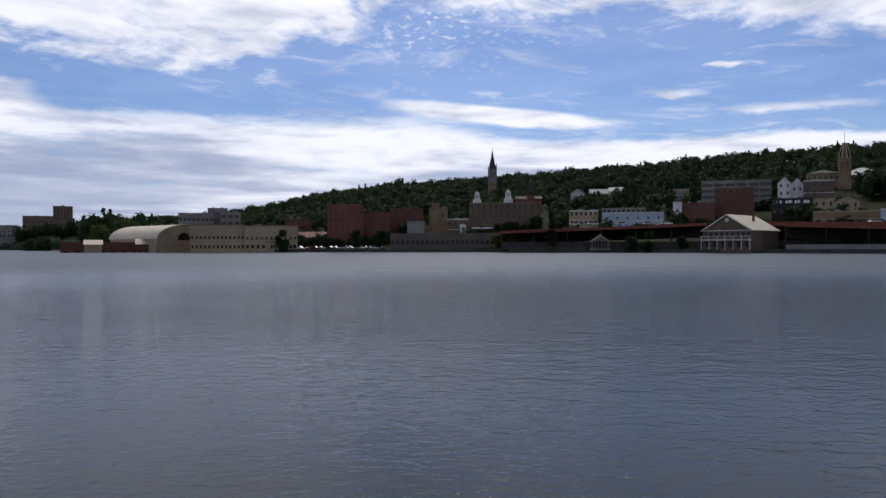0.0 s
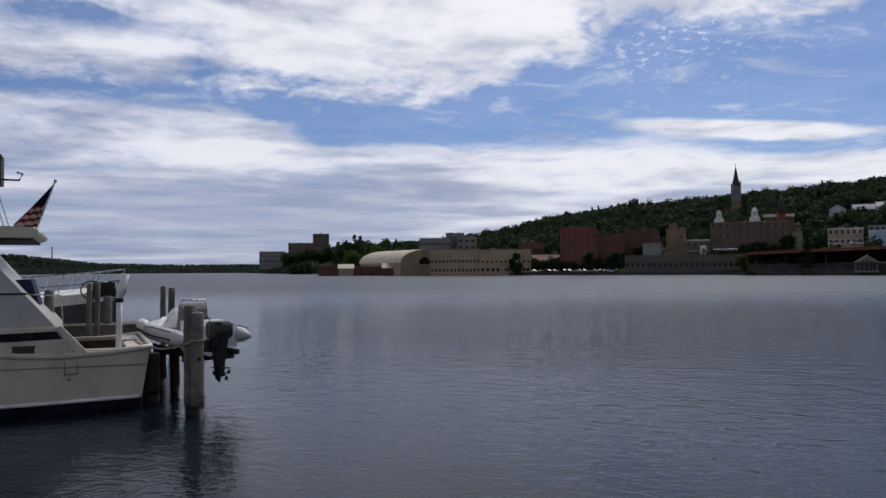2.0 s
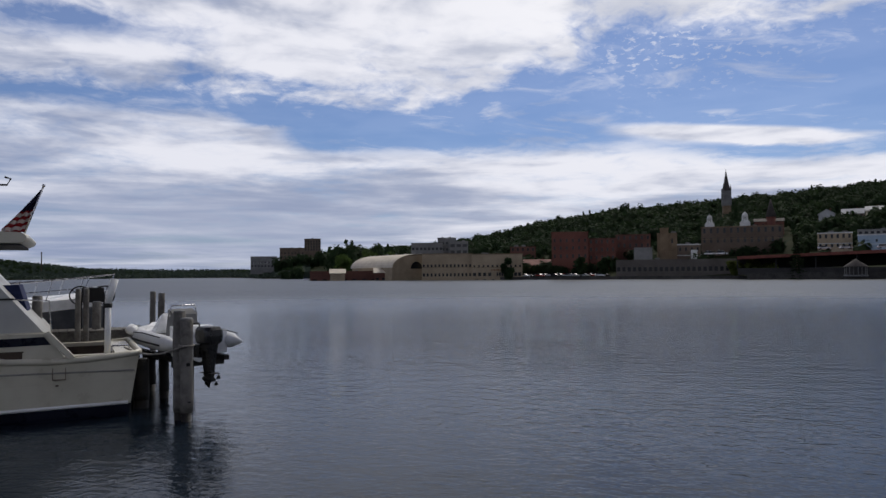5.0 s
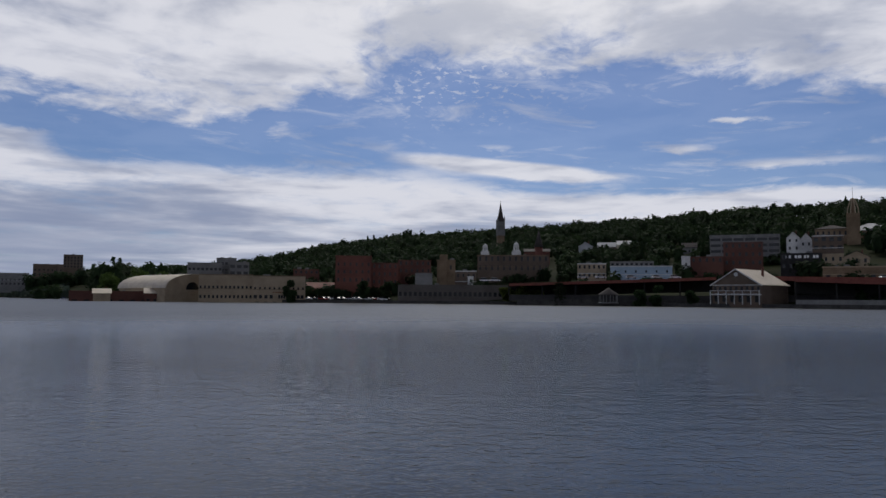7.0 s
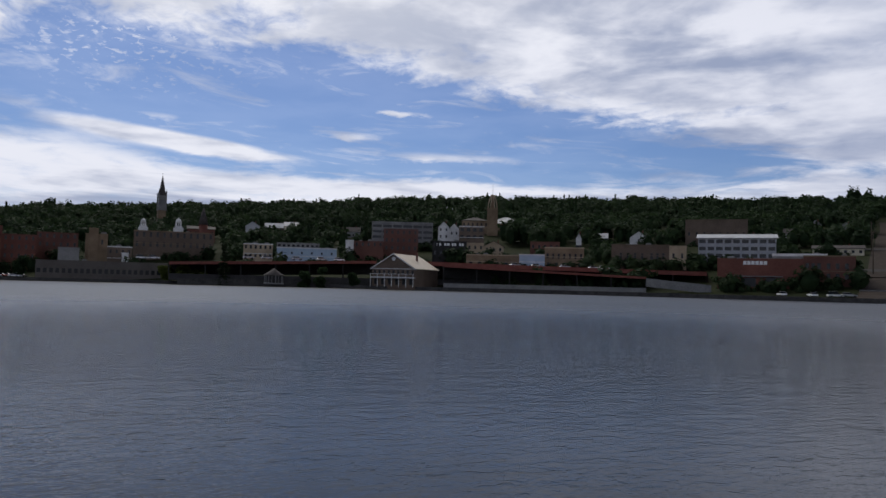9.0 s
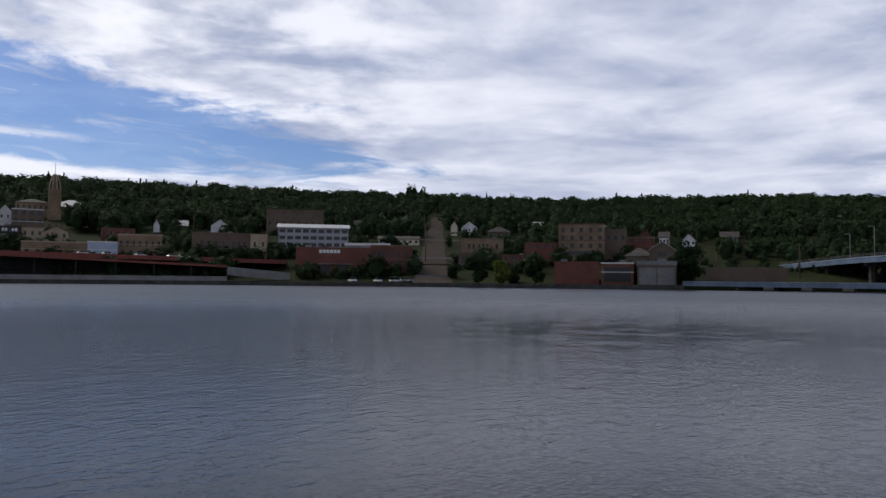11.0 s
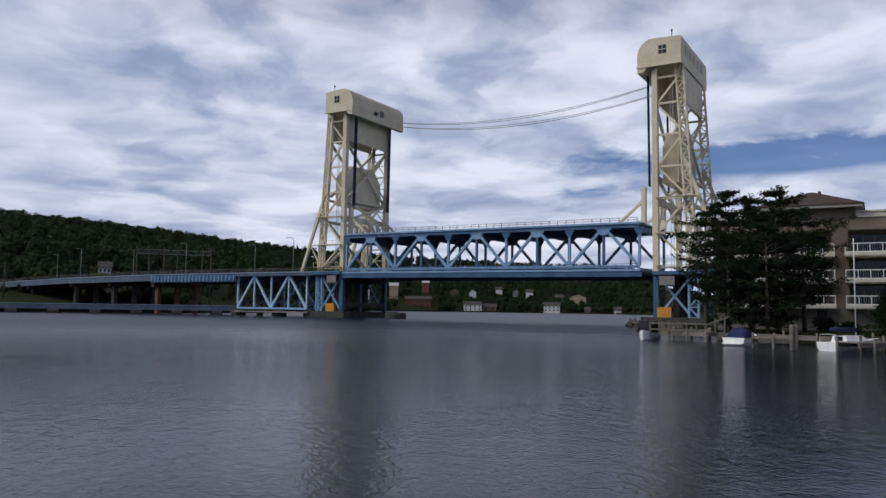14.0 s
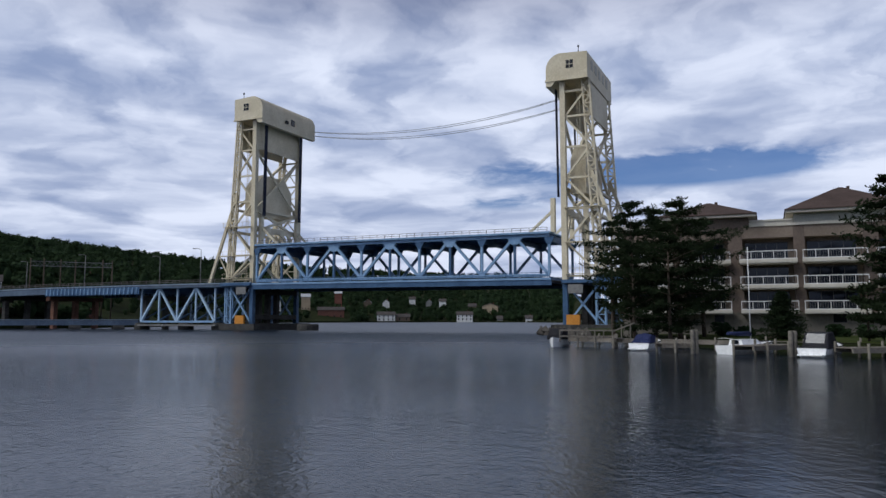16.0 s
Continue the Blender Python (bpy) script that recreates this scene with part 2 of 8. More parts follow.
BRICK = surface("red_brick", (0.12, 0.046, 0.034), (0.20, 0.083, 0.060), 0.85, 3.0, 0.15)
BRICK2 = surface("dark_brick", (0.10, 0.045, 0.035), (0.16, 0.075, 0.055), 0.85, 3.0, 0.15)
STONE = surface("sandstone", (0.15, 0.105, 0.065), (0.26, 0.19, 0.12), 0.85, 3.0, 0.2)
TAN = surface("tan_masonry", (0.29, 0.23, 0.155), (0.42, 0.335, 0.23), 0.85, 3.0, 0.2)
BROWN = surface("brown_masonry", (0.10, 0.075, 0.055), (0.16, 0.12, 0.09), 0.85, 3.0, 0.2)
GREY = surface("grey_concrete", (0.15, 0.15, 0.15), (0.24, 0.24, 0.23), 0.85, 2.0, 0.2)
PALE = surface("white_siding", (0.50, 0.50, 0.48), (0.72, 0.72, 0.70), 0.7, 4.0, 0.3)
BLUEWALL = surface("pale_blue_siding", (0.28, 0.37, 0.46), (0.36, 0.46, 0.55), 0.7, 4.0, 0.3)
YELLOW = surface("cream_siding", (0.52, 0.47, 0.34), (0.62, 0.56, 0.42), 0.7, 4.0, 0.3)
ROOF = surface("dark_shingle", (0.045, 0.040, 0.038), (0.085, 0.075, 0.07), 0.9, 5.0, 0.4)
ROOFTAN = surface("tan_metal_roof", (0.52, 0.45, 0.34), (0.64, 0.57, 0.45), 0.55, 2.0, 0.3)
ROOFRED = surface("rust_red_roof", (0.15, 0.045, 0.035), (0.22, 0.075, 0.055), 0.7, 2.0, 0.3)
ROOFGREY = surface("grey_metal_roof", (0.34, 0.35, 0.36), (0.46, 0.47, 0.48), 0.5, 2.0, 0.3)
# black paint; also the shade coloured into the parking decks
BLACK = surface("black_paint_and_shade", (0.010, 0.010, 0.010), (0.022, 0.021, 0.020), 0.6, 4.0, 0.5)
PANE = glass("window_glass", (0.010, 0.012, 0.015), 0.12)
ASPHALT = surface("asphalt", (0.04, 0.04, 0.04), (0.065, 0.062, 0.06), 0.9, 5.0, 0.3, spec=0.08)
ROADBRICK = surface("brick_paving", (0.036, 0.029, 0.024), (0.064, 0.052, 0.043), 0.9, 5.0, 0.3, spec=0.04)
WHITE = surface("white_paint", (0.70, 0.70, 0.68), (0.82, 0.82, 0.80), 0.45, 6.0, 0.5, 0.0, 0.05)
LEAF = foliage("broad_leaves", (0.018, 0.034, 0.015), (0.046, 0.074, 0.030))
LEAFY = foliage("yellow_green_leaves", (0.07, 0.09, 0.02), (0.13, 0.15, 0.035))
NEEDLE = foliage("pine_needles", (0.013, 0.022, 0.010), (0.032, 0.046, 0.020), 0.3)
BARK = surface("bark", (0.05, 0.038, 0.028), (0.10, 0.078, 0.058), 0.95, 8.0, 1.0)


# ---- mesh helpers ----
def part(name, bm, material, parent=None, label=""):
    me = bpy.data.meshes.new(name)
    bm.to_mesh(me)
    bm.free()
    for mm in material if isinstance(material, (list, tuple)) else (material,):
        me.materials.append(mm)
    ob = new(name, me)
    ob.parent = parent
    if label:
        ob["label"] = label
    return ob


def share(name, me, m, parent=None):
    """One more object on an existing mesh."""
    ob = new(name, me)
    ob.parent = parent
    ob.matrix_basis = m
    return ob


def empty(name, m, label, category, group="", kind=""):
    ob = new(name)
    ob.matrix_world = m
    return tagged(ob, label, category, group, kind)


def box(bm, x0, x1, y0, y1, z0, z1, m=None):
    c = [(x, y, z) for z in (z0, z1) for y in (y0, y1) for x in (x0, x1)]
    v = [bm.verts.new(m @ Vector(p) if m else p) for p in c]
    for f in ((0, 2, 3, 1), (4, 5, 7, 6), (0, 1, 5, 4), (2, 6, 7, 3), (0, 4, 6, 2), (1, 3, 7, 5)):
        bm.faces.new([v[i] for i in f])
    return bm


def beam(bm, a, b, w, h=None, upward=(0, 0, 1)):
    """A rectangular bar from a to b."""
    a, b = Vector(a), Vector(b)
    h = h or w
    d = (b - a).normalized()
    s = d.cross(Vector(upward))
    s = s.normalized() if s.length > 1e-4 else d.cross(Vector((1, 0, 0))).normalized()
    t = s.cross(d)
    v = []
    for p in (a, b):
        for i, j in ((-1, -1), (1, -1), (1, 1), (-1, 1)):
            v.append(bm.verts.new(p + s * (i * w / 2) + t * (j * h / 2)))
    for f in ((0, 1, 2, 3), (7, 6, 5, 4), (0, 4, 5, 1), (1, 5, 6, 2), (2, 6, 7, 3), (3, 7, 4, 0)):
        bm.faces.new([v[i] for i in f])
    return bm


def rod(bm, pts, r, n=8, close=True):
    """A round bar through the points; r may be one radius or one for each point."""
    pts = [Vector(p) for p in pts]
    rr = r if isinstance(r, (list, tuple)) else [r] * len(pts)
    rings = []
    for i, p in enumerate(pts):
        d = (pts[min(i + 1, len(pts) - 1)] - pts[max(i - 1, 0)]).normalized()
        s = d.cross(Vector((0, 0, 1)))
        s = s.normalized() if s.length > 0.12 else Vector((1, 0, 0))
        t = s.cross(d)
        rings.append([bm.verts.new(p + (s * math.cos(k * math.tau / n) + t * math.sin(k * math.tau / n)) * rr[i]) for k in range(n)])
    for a, b in zip(rings, rings[1:]):
        for k in range(n):
            bm.faces.new((a[k], a[(k + 1) % n], b[(k + 1) % n], b[k])).smooth = n > 6
    if close:
        bm.faces.new(rings[0][::-1])
        bm.faces.new(rings[-1])
    return bm


def loft(bm, rings, caps=True, closed=True):
    vs = [[bm.verts.new(p) for p in r] for r in rings]
    for a, b in zip(vs, vs[1:]):
        for k in range(len(a) if closed else len(a) - 1):
            bm.faces.new((a[k], a[(k + 1) % len(a)], b[(k + 1) % len(a)], b[k]))
    if caps:
        bm.faces.new(vs[0][::-1])
        bm.faces.new(vs[-1])
    return bm


def fix(bm):
    bmesh.ops.recalc_face_normals(bm, faces=bm.faces)
    return bm


def polar(heading, r, z=0.0):
    a = radians(heading)
    return Vector((r * math.sin(a), r * math.cos(a), z))


def heading_of(x, y):
    return math.degrees(math.atan2(x, y))


# ---- ground: one sheet, the canal bed between two shores, the long hill to the south ----
SHORE_A = (-180, -140, -100, -70, -56, -50, -44, -40, -36, -33, -30, -26, -20, -12, -7, 0, 13, 30, 45, 60, 72, 84, 92, 97, 101, 106, 112, 118, 124, 127.2, 127.6, 129, 132, 136, 141, 147, 155, 168, 180)
SHORE_R = (4, 5, 12, 60, 300, 800, 1300, 1500, 1550, 1400, 800, 560, 420, 358, 345, 332, 298, 268, 253, 243, 238, 244, 258, 300, 420, 640, 700, 720, 690, 600, 142, 118, 90, 74, 66, 61, 50, 22, 4)
RIDGE_A = (-180, -100, -60, -47, -44.5, -42, -36, -31, -28, -25, -19, -15, -9.5, -4.5, 0, 8, 14, 21, 30, 40, 53, 64, 75, 84, 93, 99, 109, 117, 124, 130, 180)
RIDGE_E = (1.0, 1.0, 1.3, 1.12, 0.86, 0.58, 0.47, 0.5, 1.0, 1.3, 1.6, 2.0, 3.2, 4.0, 4.3, 4.9, 5.3, 5.8, 6.0, 5.9, 5.8, 5.4, 5.5, 5.2, 4.5, 4.0, 3.5, 3.2, 3.0, 1.0, 1.0)
RIDGE_R = (600, 600, 1500, 2300, 2600, 2900, 3200, 3000, 1300, 1150, 1000, 950, 900, 900, 900, 900, 900, 900, 900, 900, 900, 900, 900, 950, 1050, 1200, 1500, 1600, 1600, 900, 600)


def shore(heading):
    return float(np.interp(heading, SHORE_A, SHORE_R))


def ground_at(x, y):
    a, r = heading_of(x, y), math.hypot(x, y)
    d = shore(a)
    if r <= d:
        return -2.5
    top = float(np.interp(a, RIDGE_A, RIDGE_R))
    crest = top * math.tan(radians(float(np.interp(a, RIDGE_A, RIDGE_E)))) + 2.6
    flat = d + (22 if a < 127.3 else 60)
    low = 1.2 if a < 127.3 else 0.8
    if r <= flat:
        return low
    if r <= top:
        k = (r - flat) / max(top - flat, 1.0)
        return low + (crest - low) * k
    return crest * (1 - 0.35 * min((r - top) / 1800.0, 1.0))


def build_ground():
    offs = (0.0, 0.02, 4, 12, 21.9, 40, 60, 90, 120, 160, 200, 250, 300, 360, 430, 500, 580, 660, 760, 900, 1100, 1400, 1800, 2400, 3200, 4300)
    heads = np.arange(-180, 180, 0.5)
    verts, faces = [], []
    for a in heads:
        d = shore(a)
        for o in (-0.9 * d, -3.0 if d > 6 else -0.3 * d):
            verts.append(tuple(polar(a, d + o, -2.5)))
        for o in offs:
            p = polar(a, d + o)
            z = -2.5 if o == 0.0 else ground_at(p.x, p.y)
            if o > 45:
                z += 2.5 * noise.noise(Vector((p.x, p.y, 0)) * 0.012) * min((o - 45) / 100, 1) * min(1, abs(a - 54.7) / 4)
            verts.append((p.x, p.y, z))
    n, m = len(heads), len(offs) + 2
    for i in range(n):
        j = (i + 1) % n
        for k in range(m - 1):
            faces.append((i * m + k, i * m + k + 1, j * m + k + 1, j * m + k))
    verts.append((0, 0, -2.5))
    for i in range(n):
        faces.append((len(verts) - 1, i * m, ((i + 1) % n) * m))
    me = bpy.data.meshes.new("ground")
    me.from_pydata(verts, [], faces)
    b = bmesh.new()
    b.from_mesh(me)
    fix(b)
    if sum(f.normal.z for f in b.faces) < 0:
        bmesh.ops.reverse_faces(b, faces=b.faces)
    b.to_mesh(me)
    b.free()
    mat = surface("turf_and_scrub", (0.011, 0.015, 0.006), (0.027, 0.033, 0.012), 0.95, 0.6, 0.04, bump=0.3, grit=3.0, spec=0.04)
    me.materials.append(mat)
    tagged(new("ground", me), "grassy wooded hillside sloping down to the canal", "ground", kind="structure")


build_ground()
bm = bmesh.new()
ring = [bm.verts.new(polar(a, 4800)) for a in range(0, 360, 6)]
bm.faces.new(ring[::-1])
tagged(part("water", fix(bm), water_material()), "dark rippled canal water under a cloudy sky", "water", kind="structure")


# ---- buildings of the town across the water ----
SEEN = []     # heading from, heading to, distance, depth kept free of woods in front


def opening_wall(bm, w, z0, z1, holes, y=0.0, depth=0.25):
    """A wall in the xz plane with rectangular holes (x0, x1, z0, z1) and their reveals."""
    xs = sorted({-w / 2, w / 2, *[h[0] for h in holes], *[h[1] for h in holes]})
    zs = sorted({z0, z1, *[h[2] for h in holes], *[h[3] for h in holes]})
    for xa, xb in zip(xs, xs[1:]):
        for za, zb in zip(zs, zs[1:]):
            cx, cz = (xa + xb) / 2, (za + zb) / 2
            if any(h[0] < cx < h[1] and h[2] < cz < h[3] for h in holes):
                continue
            bm.faces.new([bm.verts.new((x, y, z)) for x, z in ((xa, za), (xb, za), (xb, zb), (xa, zb))])
    for a, b, c, d in holes:
        for p, q in (((a, c), (a, d)), ((a, d), (b, d)), ((b, d), (b, c)), ((b, c), (a, c))):
            bm.faces.new([bm.verts.new(v) for v in ((p[0], y, p[1]), (q[0], y, q[1]), (q[0], y + depth, q[1]), (p[0], y + depth, p[1]))])


PANES = {}


def pane_mesh(w, h):
    """A pane and the frame round it, shared by all windows of that size."""
    key = (round(w, 2), round(h, 2))
    if key not in PANES:
        b = bmesh.new()
        box(b, -w / 2, w / 2, 0, 0.04, -h / 2, h / 2)
        pane = bpy.data.meshes.new("pane")
        b.to_mesh(pane)
        b.free()
        pane.materials.append(PANE)
        t = min(0.08, w * 0.09)
        b = bmesh.new()
        ringed = []
        for y, k in ((-0.002, 0), (-0.06, 0), (-0.06, 1), (-0.002, 1)):
            x, z = w / 2 - t * k, h / 2 - t * k
            ringed.append([b.verts.new(c) for c in ((-x, y, -z), (x, y, -z), (x, y, z), (-x, y, z))])
        for a, c in zip(ringed, ringed[1:] + ringed[:1]):
            for q in range(4):
                b.faces.new((a[q], a[(q + 1) % 4], c[(q + 1) % 4], c[q]))
        fix(b)
        frame_ = bpy.data.meshes.new("window_frame")
        b.to_mesh(frame_)
        b.free()
        frame_.materials.append(surface("window_frame_paint", (0.06, 0.055, 0.05), (0.11, 0.10, 0.095), 0.6, 4.0, 0.5))
        PANES[key] = (pane, frame_)
    return PANES[key]


def put_window(w, h, m, parent):
    pane, frame_ = pane_mesh(w, h)
    win = share("window", pane, m, parent)
    share("window_frame", frame_, Matrix.Identity(4), win)
    return win


def building(name, label, d, a0, a1, ztop, wall, rows=(), roof="flat", roofmat=None, depth=14.0, zbase=None, turn=0.0, category="building", trim=None, cornice=0.35, eave=0.5, rise=3.0, axis="x", clear=True):
    """A house between two headings at a distance; rows: (count, sill above base, height, width[, from, to])."""
    mid = radians((a0 + a1) / 2)
    w = 2 * d * math.tan(radians(a1 - a0) / 2) * (1.0 if not turn else 1.0 / math.cos(radians(turn)))
    p = polar((a0 + a1) / 2, d)
    g = ground_at(p.x, p.y) if zbase is None else zbase
    h = max(ztop - g, 2.5)
    home = empty(name, Matrix.Translation((p.x, p.y, g)) @ Matrix.Rotation(-mid + radians(turn), 4, "Z"), label, category)
    if clear:
        SEEN.append((a0 - 0.15, a1 + 0.15, d, 900 if name != "hill_house" else 45))
    body = h if roof in ("flat", "barrel") else h - rise
    high = max([r[1] + r[2] for r in rows], default=0)
    down = max(0.0, high - (body - 0.7))
    holes, wins = [], []
    for row in rows:
        n, sill, hh, ww = row[:4]
        sill -= down
        if sill < 0.2:
            continue
        f0, f1 = row[4:6] if len(row) > 5 else (-0.5, 0.5)
        for i in range(n):
            cx = w * (f0 + (f1 - f0) * (i + 0.5) / n)
            holes.append((cx - ww / 2, cx + ww / 2, sill, sill + hh))
            wins.append((cx, sill + hh / 2, ww, hh))
    bm = bmesh.new()
    opening_wall(bm, w, -3.0, body, holes)
    for quad in (((-w / 2, 0), (-w / 2, depth)), ((-w / 2, depth), (w / 2, depth)), ((w / 2, depth), (w / 2, 0))):
        (xa, ya), (xb, yb) = quad
        bm.faces.new([bm.verts.new(v) for v in ((xb, yb, -3), (xa, ya, -3), (xa, ya, body), (xb, yb, body))])
    if roof == "gable":
        if axis == "x":
            ends = [((-w / 2, 0), (-w / 2, depth), (-w / 2, depth / 2)), ((w / 2, depth), (w / 2, 0), (w / 2, depth / 2))]
        else:
            ends = [((-w / 2, 0), (w / 2, 0), (0, 0)), ((w / 2, depth), (-w / 2, depth), (0, depth))]
        for p0, p1, p2 in ends:
            bm.faces.new([bm.verts.new(v) for v in ((*p0, body), (*p1, body), (*p2, h))])
    bmesh.ops.remove_doubles(bm, verts=bm.verts, dist=0.002)
    part("wall", fix(bm), wall, home)
    for cx, cz, ww, hh in wins:
        put_window(ww, hh, Matrix.Translation((cx, 0.18, cz)), home)
    rm = roofmat or ROOF
    bm = bmesh.new()
    if roof == "flat":
        box(bm, -w / 2 + 0.25, w / 2 - 0.25, 0.25, depth - 0.25, body - 0.5, body - 0.3)
        part("roof", fix(bm), rm, home)
        bm = bmesh.new()
        for c in ((-w / 2 - 0.12, w / 2 + 0.12, -0.12, 0.3), (-w / 2 - 0.12, w / 2 + 0.12, depth - 0.3, depth + 0.12), (-w / 2 - 0.12, -w / 2 + 0.3, 0.31, depth - 0.31), (w / 2 - 0.3, w / 2 + 0.12, 0.31, depth - 0.31)):
            box(bm, *c, body - cornice, body + 0.12)
        part("cornice", fix(bm), trim or wall, home)
        rr = random.Random(int(d * 7 + a0 * 13))
        for _ in range(rr.randint(0, 2) if w > 9 else 0):
            ux, uy, us = rr.uniform(-w * 0.35, w * 0.35), rr.uniform(depth * 0.3, depth * 0.7), rr.uniform(0.7, 1.3)
            bm = bmesh.new()
            box(bm, ux - us, ux + us, uy - us, uy + us, body - 0.3, body + us * 0.9)
            box(bm, ux - us * 0.8, ux + us * 0.8, uy - us * 0.8, uy + us * 0.8, body + us * 0.9, body + us)
            part("roof_unit", bm, GREY, home, "grey rooftop plant box")
        if body > 7 and w > 8:
            part("string_course", box(bmesh.new(), -w / 2 - 0.06, w / 2 + 0.06, -0.09, -0.004, body * 0.56, body * 0.56 + 0.28), trim or wall, home)
    elif roof == "gable":
        bm.free()
        bm = bmesh.new()
        cx_ = w * 0.22
        box(bm, cx_ - 0.35, cx_ + 0.35, depth * 0.55, depth * 0.55 + 0.7, body, h + 0.9)
        box(bm, cx_ - 0.42, cx_ + 0.42, depth * 0.55 - 0.07, depth * 0.55 + 0.77, h + 0.9, h + 1.05)
        part("chimney", bm, BRICK2, home)
        bm = bmesh.new()
        t, e = 0.22, eave
        if axis == "x":
            k = rise / (depth / 2)
            prof = [(-e, body - e * k), (depth / 2, h), (depth + e, body - e * k)]
            loft(bm, [[(x, y, z + 0.03 + o) for y, z, o in [(*q, 0) for q in prof] + [(*q, t) for q in prof[::-1]]] for x in (-w / 2 - e, w / 2 + e)])
        else:
            k = rise / (w / 2)
            prof = [(-w / 2 - e, body - e * k), (0, h), (w / 2 + e, body - e * k)]
            loft(bm, [[(x, y, z + 0.03 + o) for x, z, o in [(*q, 0) for q in prof] + [(*q, t) for q in prof[::-1]]] for y in (-e, depth + e)])
        part("roof", fix(bm), rm, home)
    elif roof == "hip":
        e = eave
        bm2 = [[(-w / 2 - e, -e, body), (w / 2 + e, -e, body), (w / 2 + e, depth + e, body), (-w / 2 - e, depth + e, body)], [(-w / 2 - e, -e, body + 0.25), (w / 2 + e, -e, body + 0.25), (w / 2 + e, depth + e, body + 0.25), (-w / 2 - e, depth + e, body + 0.25)], [(-w * 0.06, depth * 0.44, h), (w * 0.06, depth * 0.44, h), (w * 0.06, depth * 0.56, h), (-w * 0.06, depth * 0.56, h)]]
        loft(bm, bm2)
        part("roof", fix(bm), rm, home)
    return home, w, body


# ---- the town, from the east end to the bridge ----
building("university_block", "dark brown flat-roofed university block above the trees", 900, -29.1, -27.3, 35.4, BROWN, [(7, 8, 2, 1.6), (7, 4, 2, 1.6)], depth=20, zbase=20)
building("university_tower", "dark brown high-rise block above the trees", 900, -27.3, -26.1, 46.2, BROWN, [(6, 22 - 3.2 * i, 2, 1.6) for i in range(4)], depth=18, zbase=20)
building("campus_hall", "low pale flat-roofed campus hall beyond the trees", 880, -31.2, -29.3, 25.0, GREY, [(8, 9, 2, 1.8), (8, 5, 2, 1.8)], depth=18, zbase=8, trim=PALE)
building("concrete_hotel", "grey concrete hotel with stepped flat roofs", 470, -19.3, -16.9, 22.5, GREY, [(8, 14.5, 1.6, 1.6), (8, 10.5, 1.6, 1.6)], depth=16)
building("concrete_hotel", "grey concrete hotel block with a flat roof", 474, -17.3, -15.9, 25.8, GREY, [(5, 17, 1.6, 1.6), (5, 13, 1.6, 1.6)], depth=16)
building("balcony_block", "grey apartment block with banded balconies", 462, -16.4, -15.0, 22.9, GREY, [(3, 15, 1.8, 2.6), (3, 11.2, 1.8, 2.6)], depth=14, cornice=1.2)
building("warehouse", "low red-walled warehouse on the waterfront", 395, -26.9, -20.3, 4.8, BRICK2, [(9, 1.5, 1.8, 2.4)], roofmat=ROOFTAN, depth=12)
building("boat_shed", "small shed with a pale sloping metal roof", 385, -22.1, -20.7, 6.2, BRICK2, [(3, 2.0, 1.8, 1.6)], "gable", ROOFTAN, depth=9, rise=2.2)
building("boat_shed", "small shed with a pale sloping metal roof", 392, -25.4, -24.3, 5.8, TAN, [], "gable", ROOFTAN, depth=9, rise=2.0)
building("office_building", "tan three-storey office building with square dark windows", 365, -18.5, -14.7, 12.8, TAN, [(13, 8.6, 1.5, 0.95), (13, 4.3, 1.5, 0.95)], depth=18, trim=STONE)
home, w_, b_ = building("office_building", "tan three-storey office wing with large ground-floor windows", 362, -14.7, -10.9, 12.4, TAN, [(11, 8.4, 1.2, 0.9), (4, 4.3, 1.7, 1.5, -0.5, -0.1), (5, 4.3, 1.7, 0.9, -0.02, 0.22), (3, 4.3, 1.7, 1.5, 0.25, 0.48), (6, 1.0, 1.8, 1.5)], depth=18, trim=STONE)
bm = bmesh.new()
for i in range(9):
    box(bm, -3 + i * 1.1, -2.2 + i * 1.1 + (i % 3) * 0.12, -0.10, -0.002, 6.9, 7.5)
part("sign", bm, surface("rust_sign", (0.2, 0.09, 0.04), (0.26, 0.13, 0.06)), home, "row of rust-coloured sign bars")
building("flat_building", "dark flat-roofed building behind the office", 430, -11.8, -9.9, 18.1, BRICK2, [(5, 10, 1.6, 1.2), (5, 6, 1.6, 1.2)], depth=14)
building("low_building", "low building with a rust-red metal roof", 400, -10.8, -8.8, 10.2, BRICK2, [(4, 3.0, 1.5, 1.3)], "gable", ROOFRED, depth=12, rise=3.0)
building("brick_warehouse", "tall red brick warehouse with small windows", 385, -8.7, -6.0, 23.6, BRICK, [(6, 11.5, 1.9, 1.0), (6, 7.5, 1.9, 1.0), (6, 15.5, 1.7, 0.9)], depth=20)
building("brick_warehouse", "red brick warehouse with a corniced parapet", 390, -6.0, -4.0, 20.4, BRICK, [(5, 14.0, 1.8, 0.9), (5, 10.0, 1.8, 0.9), (5, 6.0, 1.8, 0.9)], depth=18, trim=BRICK2)
building("brick_store", "dark red brick building", 410, -4.0, -1.5, 23.0, BRICK2, [(6, 14, 1.9, 1.0), (6, 10, 1.9, 1.0)], depth=16)
building("plant_box", "pale grey flat-roofed plant building", 368, -2.7, -1.4, 14.6, GREY, [], depth=8)
building("parking_arcade", "long low grey waterfront arcade with square openings", 350, -4.0, 4.3, 8.6, surface("dark_concrete", (0.085, 0.075, 0.065), (0.14, 0.125, 0.11), 0.85, 2.0, 0.2), [(22, 2.2, 2.2, 1.5)], roofmat=GREY, depth=16, zbase=1.2)
